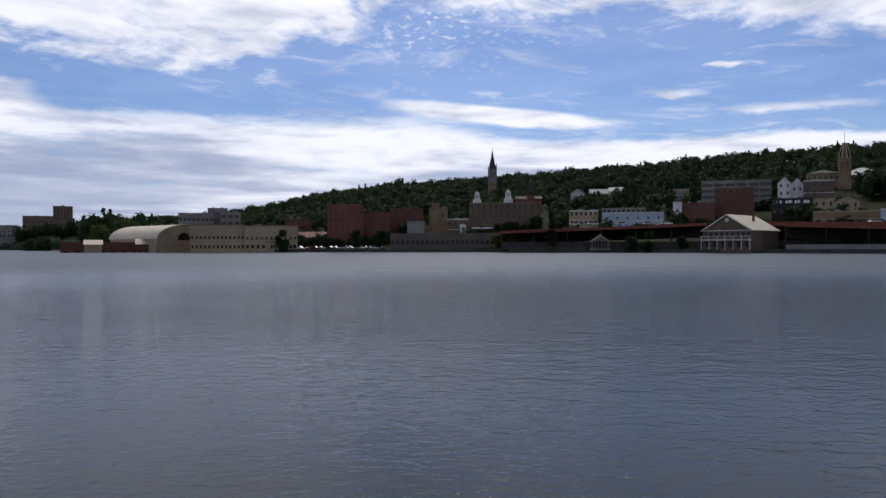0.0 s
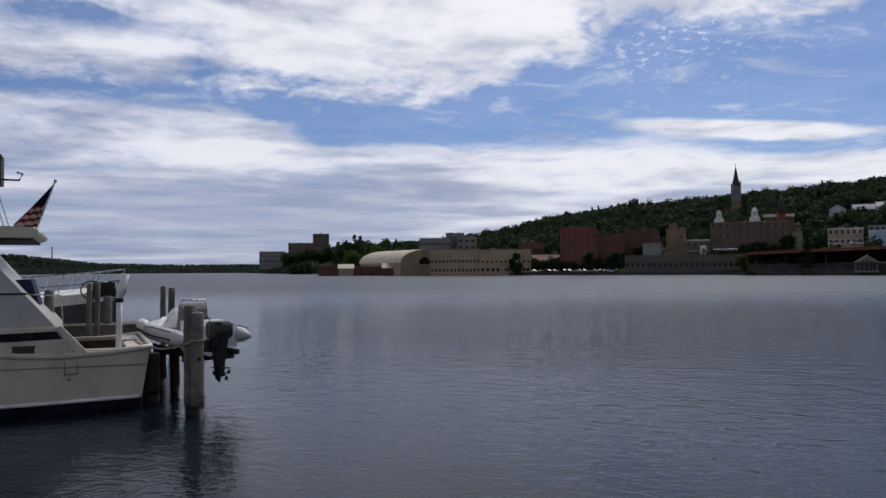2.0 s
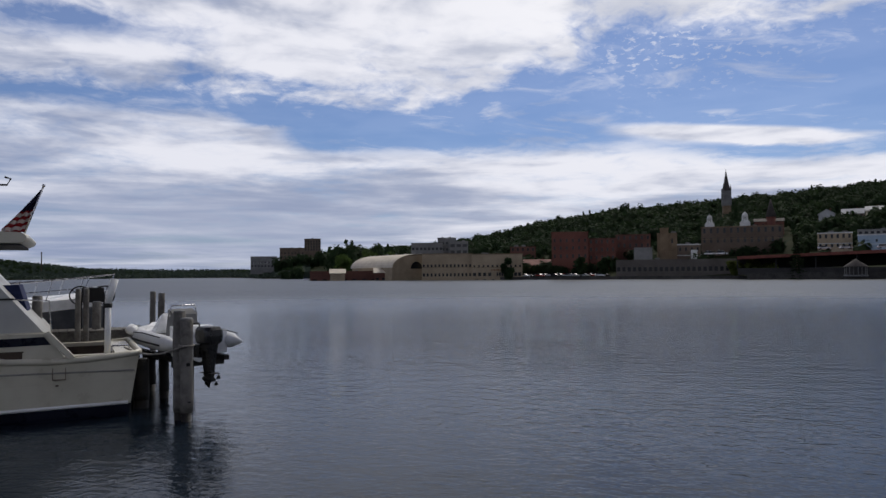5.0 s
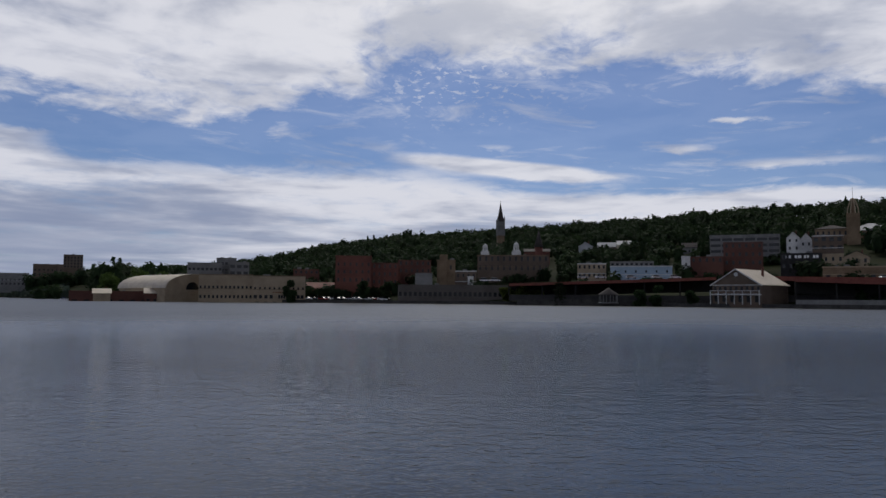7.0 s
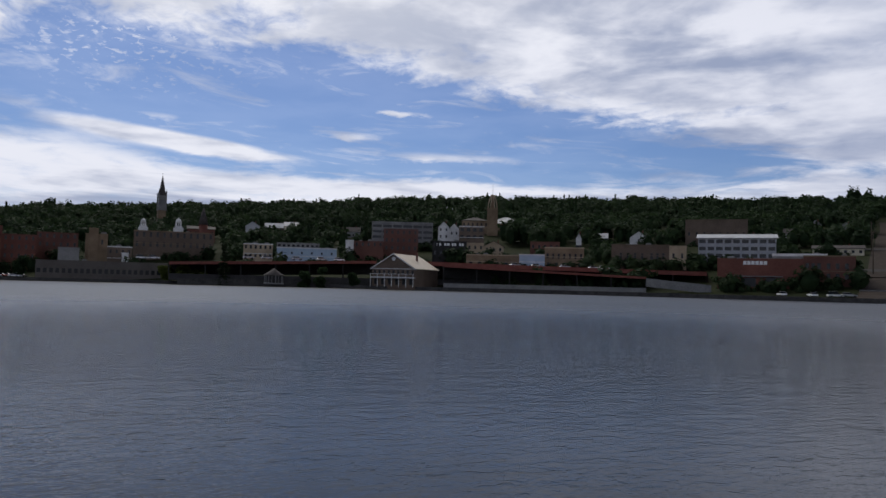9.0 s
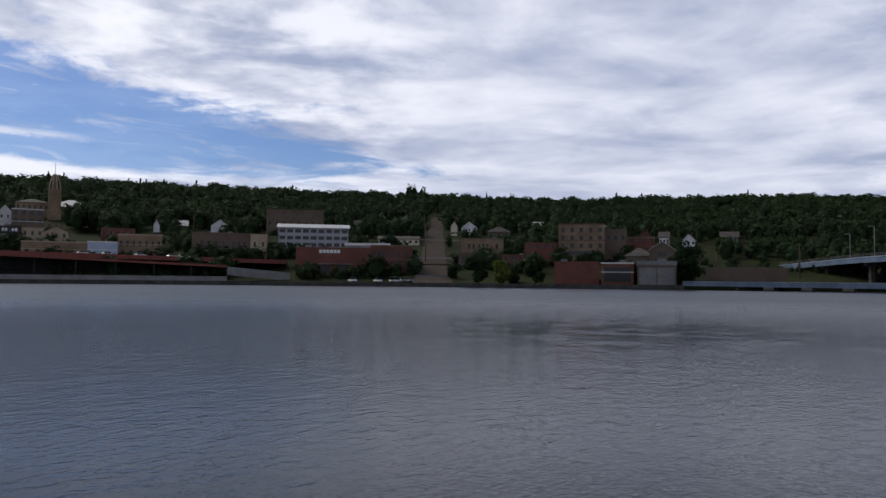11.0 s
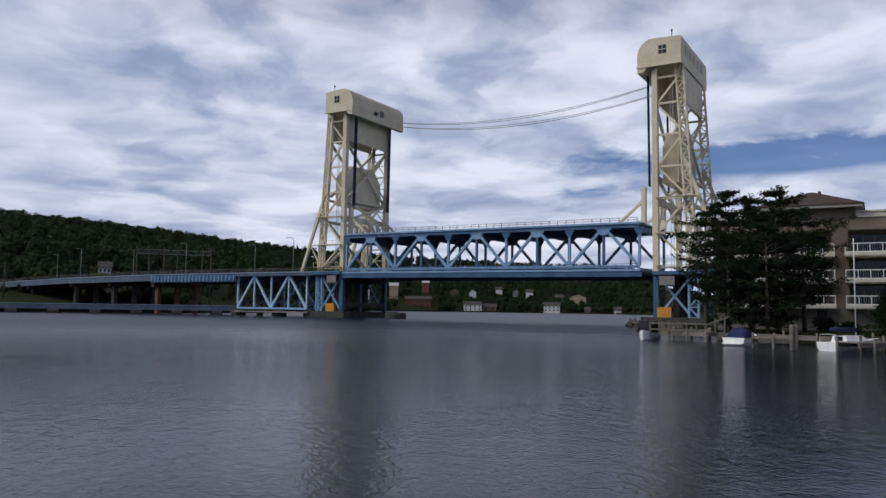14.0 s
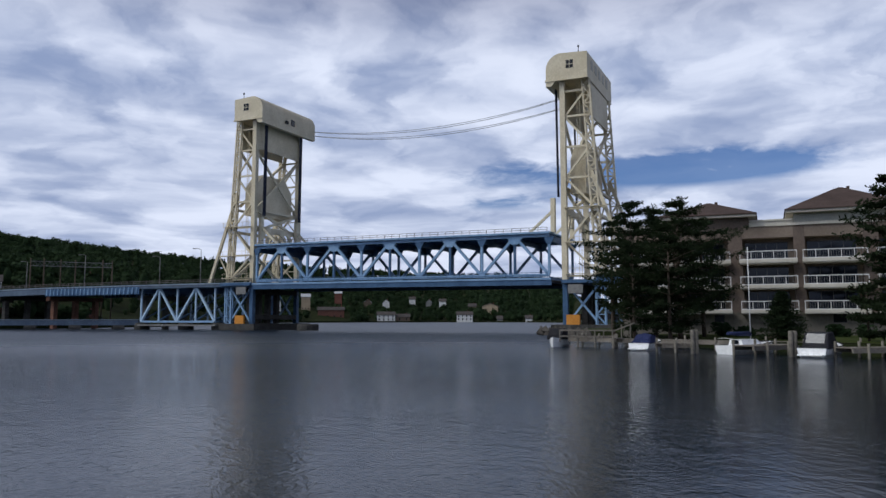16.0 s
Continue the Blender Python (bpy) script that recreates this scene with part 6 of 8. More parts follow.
# rocks at the foot of the north tower
rng = np.random.default_rng(5)
rv, rf = [], []
for k in range(90):
    h = rng.uniform(124.6, 128.0)
    d = 128 + rng.uniform(-14, 10) - (h - 126.4) * 9
    c = np.array(polar(h, d, rng.uniform(-0.3, 0.7)))
    s = rng.uniform(0.5, 1.3)
    o = len(rv)
    for x, y, z in ((1, 0, 0), (-1, 0, 0), (0, 1, 0), (0, -1, 0), (0, 0, 1), (0, 0, -1)):
        rv.append(tuple(c + np.array((x, y, z)) * s * rng.uniform(0.6, 1.1)))
    rf += [(o + a, o + b, o + e) for a, b, e in ((0, 2, 4), (2, 1, 4), (1, 3, 4), (3, 0, 4), (2, 0, 5), (1, 2, 5), (3, 1, 5), (0, 3, 5))]
me = bpy.data.meshes.new("bank_rocks")
me.from_pydata(rv, [], rf)
me.materials.append(surface("bank_rock", (0.05, 0.045, 0.04), (0.11, 0.10, 0.085), 0.95, 3.0, 0.6, bump=0.5))
tagged(new("bank_rocks", me), "heap of dark boulders at the water's edge", "rocks", kind="stuff")


# ---- moored cruiser, lift boat and piles on the north shore ----
HULLWHITE = surface("aged_white_gelcoat", (0.47, 0.44, 0.345), (0.57, 0.54, 0.435), 0.35, 2.0, 0.6, 0.0, 0.02, spec=0.5)
CABINGREY = surface("grey_cabin_side", (0.36, 0.36, 0.34), (0.44, 0.44, 0.42), 0.4, 2.0, 0.6, 0.0, 0.02)
NAVY = surface("navy_stripe", (0.003, 0.004, 0.011), (0.006, 0.008, 0.018), 0.3, 3.0, 0.5, 0.0, 0.0)
TEAK = surface("worn_teak", (0.055, 0.042, 0.032), (0.11, 0.085, 0.065), 0.8, 6.0, 1.0)
PILEWOOD = surface("grey_pile_wood", (0.10, 0.094, 0.084), (0.20, 0.188, 0.168), 0.9, 7.0, 0.9, bump=0.5, grit=14.0)
WETWOOD = surface("wet_black_wood", (0.012, 0.011, 0.010), (0.03, 0.027, 0.024), 0.5, 7.0, 0.9, bump=0.4)
CHROME = surface("stainless_rail", (0.45, 0.45, 0.46), (0.60, 0.60, 0.61), 0.25, 6.0, 1.0, 0.9, 0.0)
MOTORBLACK = surface("black_outboard_cowl", (0.006, 0.006, 0.007), (0.014, 0.014, 0.015), 0.3, 6.0, 1.0, 0.0, 0.0, spec=0.5)
TUBE = surface("pale_grey_tube", (0.50, 0.51, 0.52), (0.62, 0.63, 0.64), 0.5, 4.0, 0.7, 0.0, 0.03)

# local frame: x from the stern towards the bow, y towards the eye, z up
stern = polar(-38.55, 15.35)
CR = Matrix(((-0.731, 0.682, 0, stern.x), (-0.682, -0.731, 0, stern.y), (0, 0, 1, 0.05), (0, 0, 0, 1)))
boat = empty("cabin_cruiser", CR, "white cabin cruiser with navy stripe and open stern cockpit", "boat")
BEAM_ = 3.5


def side(x):
    """Half-breadth of the cruiser's hull, as a share."""
    k = x / 10.0
    return (0.93 + 0.07 * min(k * 4, 1)) * (1 - max(k - 0.5, 0) ** 2.3 / 0.5 ** 2.3 * 0.96)


def sheer(x):
    return 1.16 - 0.10 * math.sin(min(x / 3.0, 1) * math.pi) + 0.055 * max(x - 2.0, 0)


def hull_section(x):
    h = BEAM_ / 2 * side(x)
    c = -BEAM_ / 2
    rake = 0.26 * max(1 - x / 0.8, 0)     # the transom slopes
    out = []
    for f, z in ((0.70, -0.5), (0.93, -0.12), (0.945, 0.02), (0.955, 0.18), (0.985, 0.62), (0.99, 0.66), (1.0, sheer(x))):
        out.append((f * h, z))
    pts = [(x + rake * (1 - (z + 0.5) / 1.7) * 1.0, c + y, z) for y, z in out]
    return pts + [(x + rake * (1 - (z + 0.5) / 1.7), c - y, z) for y, z in out[::-1]]


xs_ = [0, 0.4, 0.9, 1.5, 2.2, 3, 4, 5, 6, 7, 8, 9, 9.8]
bm = bmesh.new()
vs = [[bm.verts.new(p) for p in hull_section(x)] for x in xs_]
for i, (a, b) in enumerate(zip(vs, vs[1:])):
    for k in range(len(a) - 1):
        if k == 6 and i < 5:     # the cockpit is open above
            continue
        f = bm.faces.new((a[k], a[k + 1], b[k + 1], b[k]))
        f.smooth = k not in (2, 3, 9, 10)
        f.material_index = 1 if k in (0, 1, 2, 10, 11, 12) else 0
bm.faces.new(vs[0])
bm.faces.new(vs[-1][::-1])
part("hull", fix(bm), [HULLWHITE, NAVY], boat)


def edge_line(s, f, dx, height):
    """Points along the hull's side, bow to stern for s = 1."""
    return [(x + dx, -BEAM_ / 2 + s * BEAM_ / 2 * side(x) * f, height(x)) for x in xs_]


bm = bmesh.new()
near_, far_ = edge_line(1, 1.0, 0.02, lambda x: sheer(x) - 0.03), edge_line(-1, 1.0, 0.02, lambda x: sheer(x) - 0.03)
rod(bm, near_[::-1] + [(0.0, -0.35, 1.13), (0.0, -BEAM_ / 2, 1.13), (0.0, -BEAM_ + 0.35, 1.13)] + far_, 0.058, 10)
part("gunwale", fix(bm), HULLWHITE, boat, "rounded off-white gunwale")
part("rub_rail", fix(rod(bmesh.new(), edge_line(1, 0.992, 0.1, lambda x: 0.80 + 0.02 * x), 0.02, 8)), surface("grey_rub_rail", (0.22, 0.21, 0.19), (0.3, 0.29, 0.26)), boat)
part("chine_rail", fix(rod(bmesh.new(), edge_line(1, 0.958, 0.2, lambda x: 0.20 - 0.005 * x), 0.036, 8)), WHITE, boat, "white spray rail above the waterline")
# cockpit well
bm = bmesh.new()
box(bm, 0.35, 3.4, -BEAM_ + 0.35, -0.35, 0.42, 0.46)
part("cockpit_floor", bm, TEAK, boat, "worn brown cockpit sole")
bm = bmesh.new()
WELL = ((0.30, 0.42, -BEAM_ + 0.26, -0.26), (0.42, 3.0, -0.36, -0.26), (0.42, 3.4, -BEAM_ + 0.26, -BEAM_ + 0.36))
for x0, x1, y0, y1 in WELL:
    box(bm, x0, x1, y0, y1, 0.46, 1.04)
part("cockpit_liner", bm, TEAK, boat, "dark brown inside of the cockpit")
bm = bmesh.new()
for x0, x1, y0, y1 in WELL:
    box(bm, x0 - (0.22 if x0 < 0.4 else 0.0), x1, y0 - (0.12 if y0 < -2 else 0.0), y1 + (0.12 if y1 > -1 else 0.0), 1.044, 1.12)
part("cockpit_rim", bm, HULLWHITE, boat)
# raised topsides and cabin ahead of the cockpit
bm = bmesh.new()
loft(bm, [[(1.22, y, 1.02), (1.58, y, 1.55), (9.0, y, 1.52), (9.2, y, 1.05)] for y in (-0.06, -0.16)])
part("side_deck_panel", fix(bm), HULLWHITE, boat)
bm = bmesh.new()
loft(bm, [[(1.50, y, 1.345), (1.61, y, 1.49), (8.6, y, 1.33), (8.6, y, 1.20)] for y in (-0.045, -0.059)])
part("navy_band", fix(bm), NAVY, boat, "navy band along the cabin side")
bm = bmesh.new()
loft(bm, [[(1.10, y, 1.10), (1.20, y, 1.06), (1.62, y, 1.55), (1.53, y, 1.59)] for y in (0.015, -0.14)])
part("coaming_edge", fix(bm), HULLWHITE, boat)
bm = bmesh.new()
loft(bm, [[(1.55, y, 1.47), (2.94, y - s, 3.12), (7.4, y - s, 3.12), (8.2, y, 1.6)] for y, s in ((-0.20, 0.10), (-BEAM_ + 0.20, -0.10))])
part("cabin", fix(bm), CABINGREY, boat, "pale grey cabin side sloping aft")
bm = bmesh.new()
beam(bm, (1.60, -0.19, 1.54), (7.8, -0.19, 1.54), 0.05, 0.05)
part("cabin_moulding", bm, HULLWHITE, boat)
bm = bmesh.new()
beam(bm, (2.10, -0.235, 2.17), (7.5, -0.235, 2.17), 0.03, 0.035)
part("window_line", bm, BLACK, boat)
bm = bmesh.new()
loft(bm, [[(2.28, y, 2.29), (2.86, y, 2.98), (6.8, y, 2.98), (6.8, y, 2.29)] for y in (-0.268, -0.30)])
part("cabin_window", fix(bm), surface("grey_window_cover", (0.30, 0.31, 0.31), (0.38, 0.39, 0.38), 0.5, 2.0, 0.6, 0.0, 0.02), boat, "grey covered cabin window")
bm = bmesh.new()
box(bm, 1.95, 2.30, -0.07, -0.045, 1.10, 1.22)
box(bm, 1.93, 2.32, -0.062, -0.04, 1.22, 1.245)
part("air_vent", bm, surface("vent_slot", (0.05, 0.035, 0.025), (0.08, 0.06, 0.045)), boat, "dark recessed vent")
bm = bmesh.new()
for xx in (1.25, 1.46):
    box(bm, xx, xx + 0.014, -0.05, -0.01, 0.71, 0.92)
box(bm, 1.25, 1.474, -0.05, -0.01, 0.70, 0.714)
box(bm, 1.37, 1.42, -0.05, -0.01, 0.59, 0.62)
part("hull_fitting", bm, surface("brown_fitting", (0.13, 0.10, 0.08), (0.19, 0.15, 0.12)), boat)
# flybridge overhang with rounded end, its flag and mast
bm = bmesh.new()
prof = []
for k in range(9):
    a = -math.pi / 2 + math.pi * k / 8
    prof.append((2.36 - 0.16 * math.cos(a), 3.28 + 0.10 * math.sin(a)))
loft(bm, [[(x + 0.05 * e, y, z) for x, z in prof] + [(8.0, y, 3.5), (8.0, y, 3.25)] for y, e in ((-0.25, 1), (-0.6, 0), (-BEAM_ + 0.6, 0), (-BEAM_ + 0.25, 1))])
fly = part("flybridge_deck", fix(bm), HULLWHITE, boat, "white flybridge overhang with a rounded lip")
part("flybridge_underside", box(bmesh.new(), 2.35, 8.0, -BEAM_ + 0.35, -0.35, 3.14, 3.175), surface("dark_underside", (0.05, 0.05, 0.05), (0.08, 0.08, 0.08)), fly)
bm = bmesh.new()
rod(bm, [(2.35, -1.2, 3.36), (2.02, -1.2, 4.32)], 0.018, 8)
rod(bm, [(2.02, -1.2, 4.32), (2.01, -1.2, 4.36)], 0.03, 8)
staff = part("flag_staff", bm, CHROME, boat)
RED = surface("flag_red", (0.20, 0.015, 0.02), (0.28, 0.03, 0.035), 0.9, 10.0, 1.0)
FLAGWHITE = surface("flag_white", (0.42, 0.38, 0.38), (0.52, 0.48, 0.48), 0.9, 10.0, 1.0)
FLAGBLUE = surface("flag_navy", (0.012, 0.014, 0.04), (0.025, 0.028, 0.06), 0.9, 10.0, 1.0)
bm = bmesh.new()
# hanging cloth, folded along the staff: rows run down the staff
N, M = 26, 8
grid = []
for i in range(N + 1):
    k = i / N
    top_ = Vector((2.03 + 0.30 * k, -1.2, 4.30 - 0.88 * k))
    width = 0.04 + 0.50 * k * (1 - 0.25 * max(k - 0.85, 0) / 0.15)
    grid.append([bm.verts.new(top_ + Vector((width * j / M * 0.93, 0.05 * math.sin(j * 1.9 + k * 5) * k, -0.06 * j / M + 0.02 * math.sin(j * 2.2)))) for j in range(M + 1)])
for i in range(N):
    for j in range(M):
        f = bm.faces.new((grid[i][j], grid[i][j + 1], grid[i + 1][j + 1], grid[i + 1][j]))
        f.material_index = 2 if i < 13 else (i // 2) % 2
bmesh.ops.solidify(bm, geom=bm.faces[:], thickness=0.006)
part("flag", bm, [RED, FLAGWHITE, FLAGBLUE], boat, "striped red and white flag with a navy field")
bm = bmesh.new()
for x in (2.72, 2.80, 2.92):
    rod(bm, [(x + 0.05, -1.0, 3.38), (x + 0.32, -1.0, 4.35)], 0.012, 6)
part("mast_stays", bm, CHROME, boat)
bm = bmesh.new()
box(bm, 2.9, 3.5, -1.4, -0.8, 4.2, 4.75)
rod(bm, [(3.0, -1.0, 4.3), (2.62, -1.0, 4.3), (2.56, -1.0, 4.42), (2.66, -1.0, 4.45)], 0.02, 6)
part("radar_bracket", bm, surface("dark_bracket", (0.03, 0.03, 0.035), (0.06, 0.06, 0.065)), boat)
# white rod holder tubes with a black joint, at the cockpit's edge
bm = bmesh.new()
rod(bm, [(0.56, -0.3, 1.10), (0.55, -0.3, 2.02)], 0.055, 10)
part("davit_post", bm, WHITE, boat, "white tube post at the stern")
bm = bmesh.new()
rod(bm, [(0.56, -0.3, 2.02), (0.44, -0.3, 2.52)], [0.06, 0.075], 10)
part("davit_arm", bm, WHITE, boat)
bm = bmesh.new()
rod(bm, [(0.55, -0.3, 1.98), (0.55, -0.3, 2.06)], 0.075, 10)
part("davit_joint", bm, BLACK, boat)
bm = bmesh.new()
rod(bm, [(0.16, -0.5, 1.14), (0.18, -0.5, 1.24), (0.46, -0.5, 1.24), (0.48, -0.5, 1.14)], 0.02, 6)
part("cleat", bm, CHROME, boat)
bm = bmesh.new()
rod(bm, [(1.50, -0.6, 1.5), (1.55, -0.6, 2.12), (2.2, -0.6, 2.16)], 0.016, 6)
part("grab_rail", bm, CHROME, boat)
bm = bmesh.new()
loft(bm, [[(1.86, y, 1.70), (2.6, y, 1.6), (2.9, y, 2.40), (2.08, y, 2.42)] for y in (-1.2, -2.5)])
part("cockpit_cover", fix(bm), CANVAS_BLUE, boat, "blue canvas at the cabin door")


def pile(x, y, top, r, label, sleeve=True, mat=None):
    t = empty("mooring_pile", Matrix.Translation((x, y, 0)), label, "pile", "piles")
    b = bmesh.new()
    rr = [r * (1 + 0.02 * math.sin(i * 1.7)) for i in range(8)]
    rod(b, [(0.008 * math.sin(i), 0, 0.16 + (top - 0.16) * i / 7) for i in range(8)], rr, 18)
    part("shaft", b, mat or PILEWOOD, t)
    b = bmesh.new()
    rod(b, [(0, 0, top), (0, 0, top + 0.03)], [r * 0.98, r * 0.82], 18)
    part("cap", b, mat or surface("grey_cap", (0.2, 0.2, 0.2), (0.28, 0.28, 0.27)), t)
    b = bmesh.new()
    rod(b, [(0, 0, -2.4), (0, 0, 0.2)], r * (0.8 if mat is None else 0.97), 14)
    part("wet_foot", b, WETWOOD, t, "black wet foot of the pile")
    if sleeve:
        for z, a in ((1.0, 0.9), (0.35, 1.1)):
            b = bmesh.new()
            c = Vector((math.sin(a) * r * 0.98, -math.cos(a) * r * 0.98, z))
            c.x, c.y = c.x * 0.2 + 0.62 * r, c.y
            rod(b, [c, c * 1.06], 0.035, 8)
            part("bolt", b, BLACK, t)
    return t


pp = polar(-35.48, 14.45)
pile(pp.x, pp.y, 1.83, 0.115, "grey round mooring pile with a dark wet foot")
pp2 = polar(-35.97, 14.66)
pile(pp2.x, pp2.y, 1.96, 0.11, "grey round mooring pile bound to another", False)
for k, (h, d, top, r) in enumerate(((-37.81, 23.5, 2.16, 0.08), (-37.24, 24.0, 2.10, 0.095))):
    p = polar(h, d)
    pile(p.x, p.y, top, r, "grey pile standing in open water", False)
for k, (h, d, top, r) in enumerate(((-42.55, 19.0, 2.32, 0.06), (-42.05, 19.2, 2.33, 0.06), (-45.0, 18.0, 2.20, 0.10), (-41.4, 20.0, 2.0, 0.10))):
    p = polar(h, d)
    pile(p.x, p.y, top, r, "grey dock pile beside the moored boats", False)
for k, (h, d, top, r) in enumerate(((-38.5, 16.3, 0.95, 0.15), (-37.0, 17.4, 0.85, 0.10), (-37.9, 18.6, 0.85, 0.11), (-38.9, 17.6, 0.9, 0.09))):
    p = polar(h, d)
    pile(p.x, p.y, top, r, "short black wet pile under the boat lift", False, WETWOOD)

# mooring line
bm = bmesh.new()
a, b = CR @ Vector((0.25, -0.5, 1.2)), polar(-35.7, 14.28, 1.36)
rod(bm, [a.lerp(b, k / 10) - Vector((0, 0, 0.14 * math.sin(math.pi * k / 10))) for k in range(11)], 0.018, 6)
rod(bm, [Vector(pp) + Vector((0.13 * math.cos(k * math.tau / 16), 0.13 * math.sin(k * math.tau / 16), 1.36)) for k in range(17)], 0.02, 6)
tagged(part("mooring_line", bm, surface("grey_rope", (0.22, 0.20, 0.17), (0.32, 0.30, 0.26))), "grey rope tied from the cruiser to the pile", "rope")

# inflatable on a boat lift: x towards its bow, y to its left
rb = polar(-34.6, 16.6)
RM = Matrix.Translation((rb.x, rb.y, 0.0)) @ Matrix.Rotation(radians(-43 + 180 + 10), 4, "Z")
rib = empty("inflatable_boat", RM, "white rigid inflatable boat with black outboard on a lift", "boat")
zt = 1.24


def tube_path(s):
    pts = [(-0.55, s * 0.66, zt), (0.0, s * 0.68, zt), (1.0, s * 0.70, zt + 0.03), (1.8, s * 0.62, zt + 0.04), (2.4, s * 0.42, zt + 0.08), (2.72, s * 0.16, zt + 0.11), (2.78, 0.0, zt + 0.12)]
    return pts


for s in (1, -1):
    bm = bmesh.new()
    rod(bm, tube_path(s), [0.03, 0.16, 0.17, 0.165, 0.14, 0.125, 0.12], 14)
    part("tube", bm, TUBE, rib, "pale grey inflatable tube with a pointed end")
    bm = bmesh.new()
    rod(bm, [(x, y + s * 0.16, z + 0.14 + 0.03 * math.sin(i * 2.5)) for i, (x, y, z) in enumerate(tube_path(s)[1:6])], 0.012, 6)
    part("grab_line", bm, BLACK, rib)
    bm = bmesh.new()
    rod(bm, [(x, y + s * 0.165, z - 0.02) for x, y, z in tube_path(s)[1:4]], 0.022, 6)
    part("rub_strake", bm, BLACK, rib)
bm = bmesh.new()
loft(bm, [[(x, -w, zt + k), (x, -w * 0.9, zt - 0.16 + k), (x, 0, zt - 0.42 + 1.2 * k), (x, w * 0.9, zt - 0.16 + k), (x, w, zt + k)] for x, w, k in ((0.0, 0.6, 0.0), (1.0, 0.6, 0.0), (1.9, 0.5, 0.1), (2.5, 0.2, 0.24), (2.7, 0.05, 0.3))])
part("hull", fix(bm), GEL, rib)
part("transom", box(bmesh.new(), -0.03, 0.05, -0.58, 0.58, zt - 0.25, zt + 0.22), GEL, rib)
bm = bmesh.new()
loft(bm, [[(x, -w, z), (x, w, z), (x + 0.05, w * 0.85, z + h), (x + 0.05, -w * 0.85, z + h)] for x, w, z, h in ((0.75, 0.3, zt, 0.55), (1.0, 0.32, zt, 0.66), (1.2, 0.28, zt, 0.3))])
part("console", fix(bm), GREY, rib, "grey steering console")
bm = bmesh.new()
rod(bm, [(0.9, -0.3, zt + 0.5), (0.92, -0.26, zt + 0.74), (0.92, 0.26, zt + 0.74), (0.9, 0.3, zt + 0.5)], 0.018, 8)
part("console_rail", bm, CHROME, rib)
part("seat", box(bmesh.new(), 0.25, 0.62, -0.4, 0.4, zt, zt + 0.32), GEL, rib)
bm = bmesh.new()
loft(bm, [[(x, -w, zt + 0.12), (x, w, zt + 0.12), (x, w * 0.35, zt + 0.12 + h), (x, -w * 0.35, zt + 0.12 + h)] for x, w, h in ((1.45, 0.42, 0.10), (1.75, 0.40, 0.42), (2.15, 0.26, 0.30), (2.5, 0.08, 0.14))])
part("bow_cover", fix(bm), GEL, rib, "white peaked cover over the bow locker")
for x, y in ((1.9, 0.78), (2.3, 0.62)):
    bm = bmesh.new()
    rod(bm, [(x - 0.14, y, zt + 0.18), (x - 0.10, y, zt + 0.18), (x + 0.10, y, zt + 0.2), (x + 0.14, y, zt + 0.2)], [0.03, 0.10, 0.10, 0.03], 12)
    part("fender", bm, GEL, rib, "small white fender")
# outboard, tilted straight down behind the transom
mo = polar(-33.97, 15.85)
OM = Matrix.Translation((mo.x, mo.y, 0)) @ Matrix.Rotation(radians(158), 4, "Z")
motor = empty("outboard_motor", OM, "black outboard motor hanging at the inflatable's stern", "outboard motor")
bm = bmesh.new()
loft(bm, [[(x * sx, y * sy, z) for x, y in [(math.copysign(abs(math.cos(t * math.tau / 16)) ** 0.5, math.cos(t * math.tau / 16)), math.copysign(abs(math.sin(t * math.tau / 16)) ** 0.5, math.sin(t * math.tau / 16))) for t in range(16)]] for sx, sy, z in ((0.19, 0.17, 1.26), (0.23, 0.21, 1.30), (0.25, 0.22, 1.42), (0.24, 0.21, 1.54), (0.20, 0.18, 1.60), (0.08, 0.08, 1.615))])
part("cowl", fix(bm), MOTORBLACK, motor)
bm = bmesh.new()
loft(bm, [[(x * sx + ox, y * sy, z) for x, y in ((-1, -0.7), (-0.4, -1), (0.6, -1), (1, -0.5), (1, 0.5), (0.6, 1), (-0.4, 1), (-1, 0.7))] for sx, sy, z, ox in ((0.18, 0.14, 1.27, 0), (0.15, 0.10, 0.98, 0.0), (0.13, 0.07, 0.72, 0), (0.14, 0.05, 0.62, 0), (0.12, 0.04, 0.55, -0.02))])
part("midsection", fix(bm), MOTORBLACK, motor)
bm = bmesh.new()
rod(bm, [(-0.20, 0, 0.56), (-0.12, 0, 0.56), (0.12, 0, 0.56), (0.2, 0, 0.56)], [0.03, 0.055, 0.06, 0.03], 10)
beam(bm, (0.0, 0, 0.54), (0.06, 0, 0.42), 0.02, 0.16)
box(bm, -0.24, 0.16, -0.10, 0.10, 0.675, 0.69)
part("gearcase", bm, MOTORBLACK, motor)
bm = bmesh.new()
for k in range(3):
    a = k * math.tau / 3 + 0.4
    loft(bm, [[Vector((-0.235 + e, r * math.cos(a + w), 0.56 + r * math.sin(a + w))) for e, w in ((-0.012, -0.4), (0.012, -0.35), (0.012, 0.4), (-0.012, 0.45))] for r in (0.03, 0.12)])
part("propeller", fix(bm), MOTORBLACK, motor)
bm = bmesh.new()
box(bm, 0.14, 0.34, -0.13, 0.13, 0.98, 1.24)
part("clamp_bracket", bm, MOTORBLACK, motor)
bm = bmesh.new()
rod(bm, [(0.2, 0.05, 1.45), (0.35, 0.0, 1.66), (0.55, 0, 1.64), (0.7, 0, 1.45)], 0.016, 6)
part("control_cable", bm, BLACK, motor)
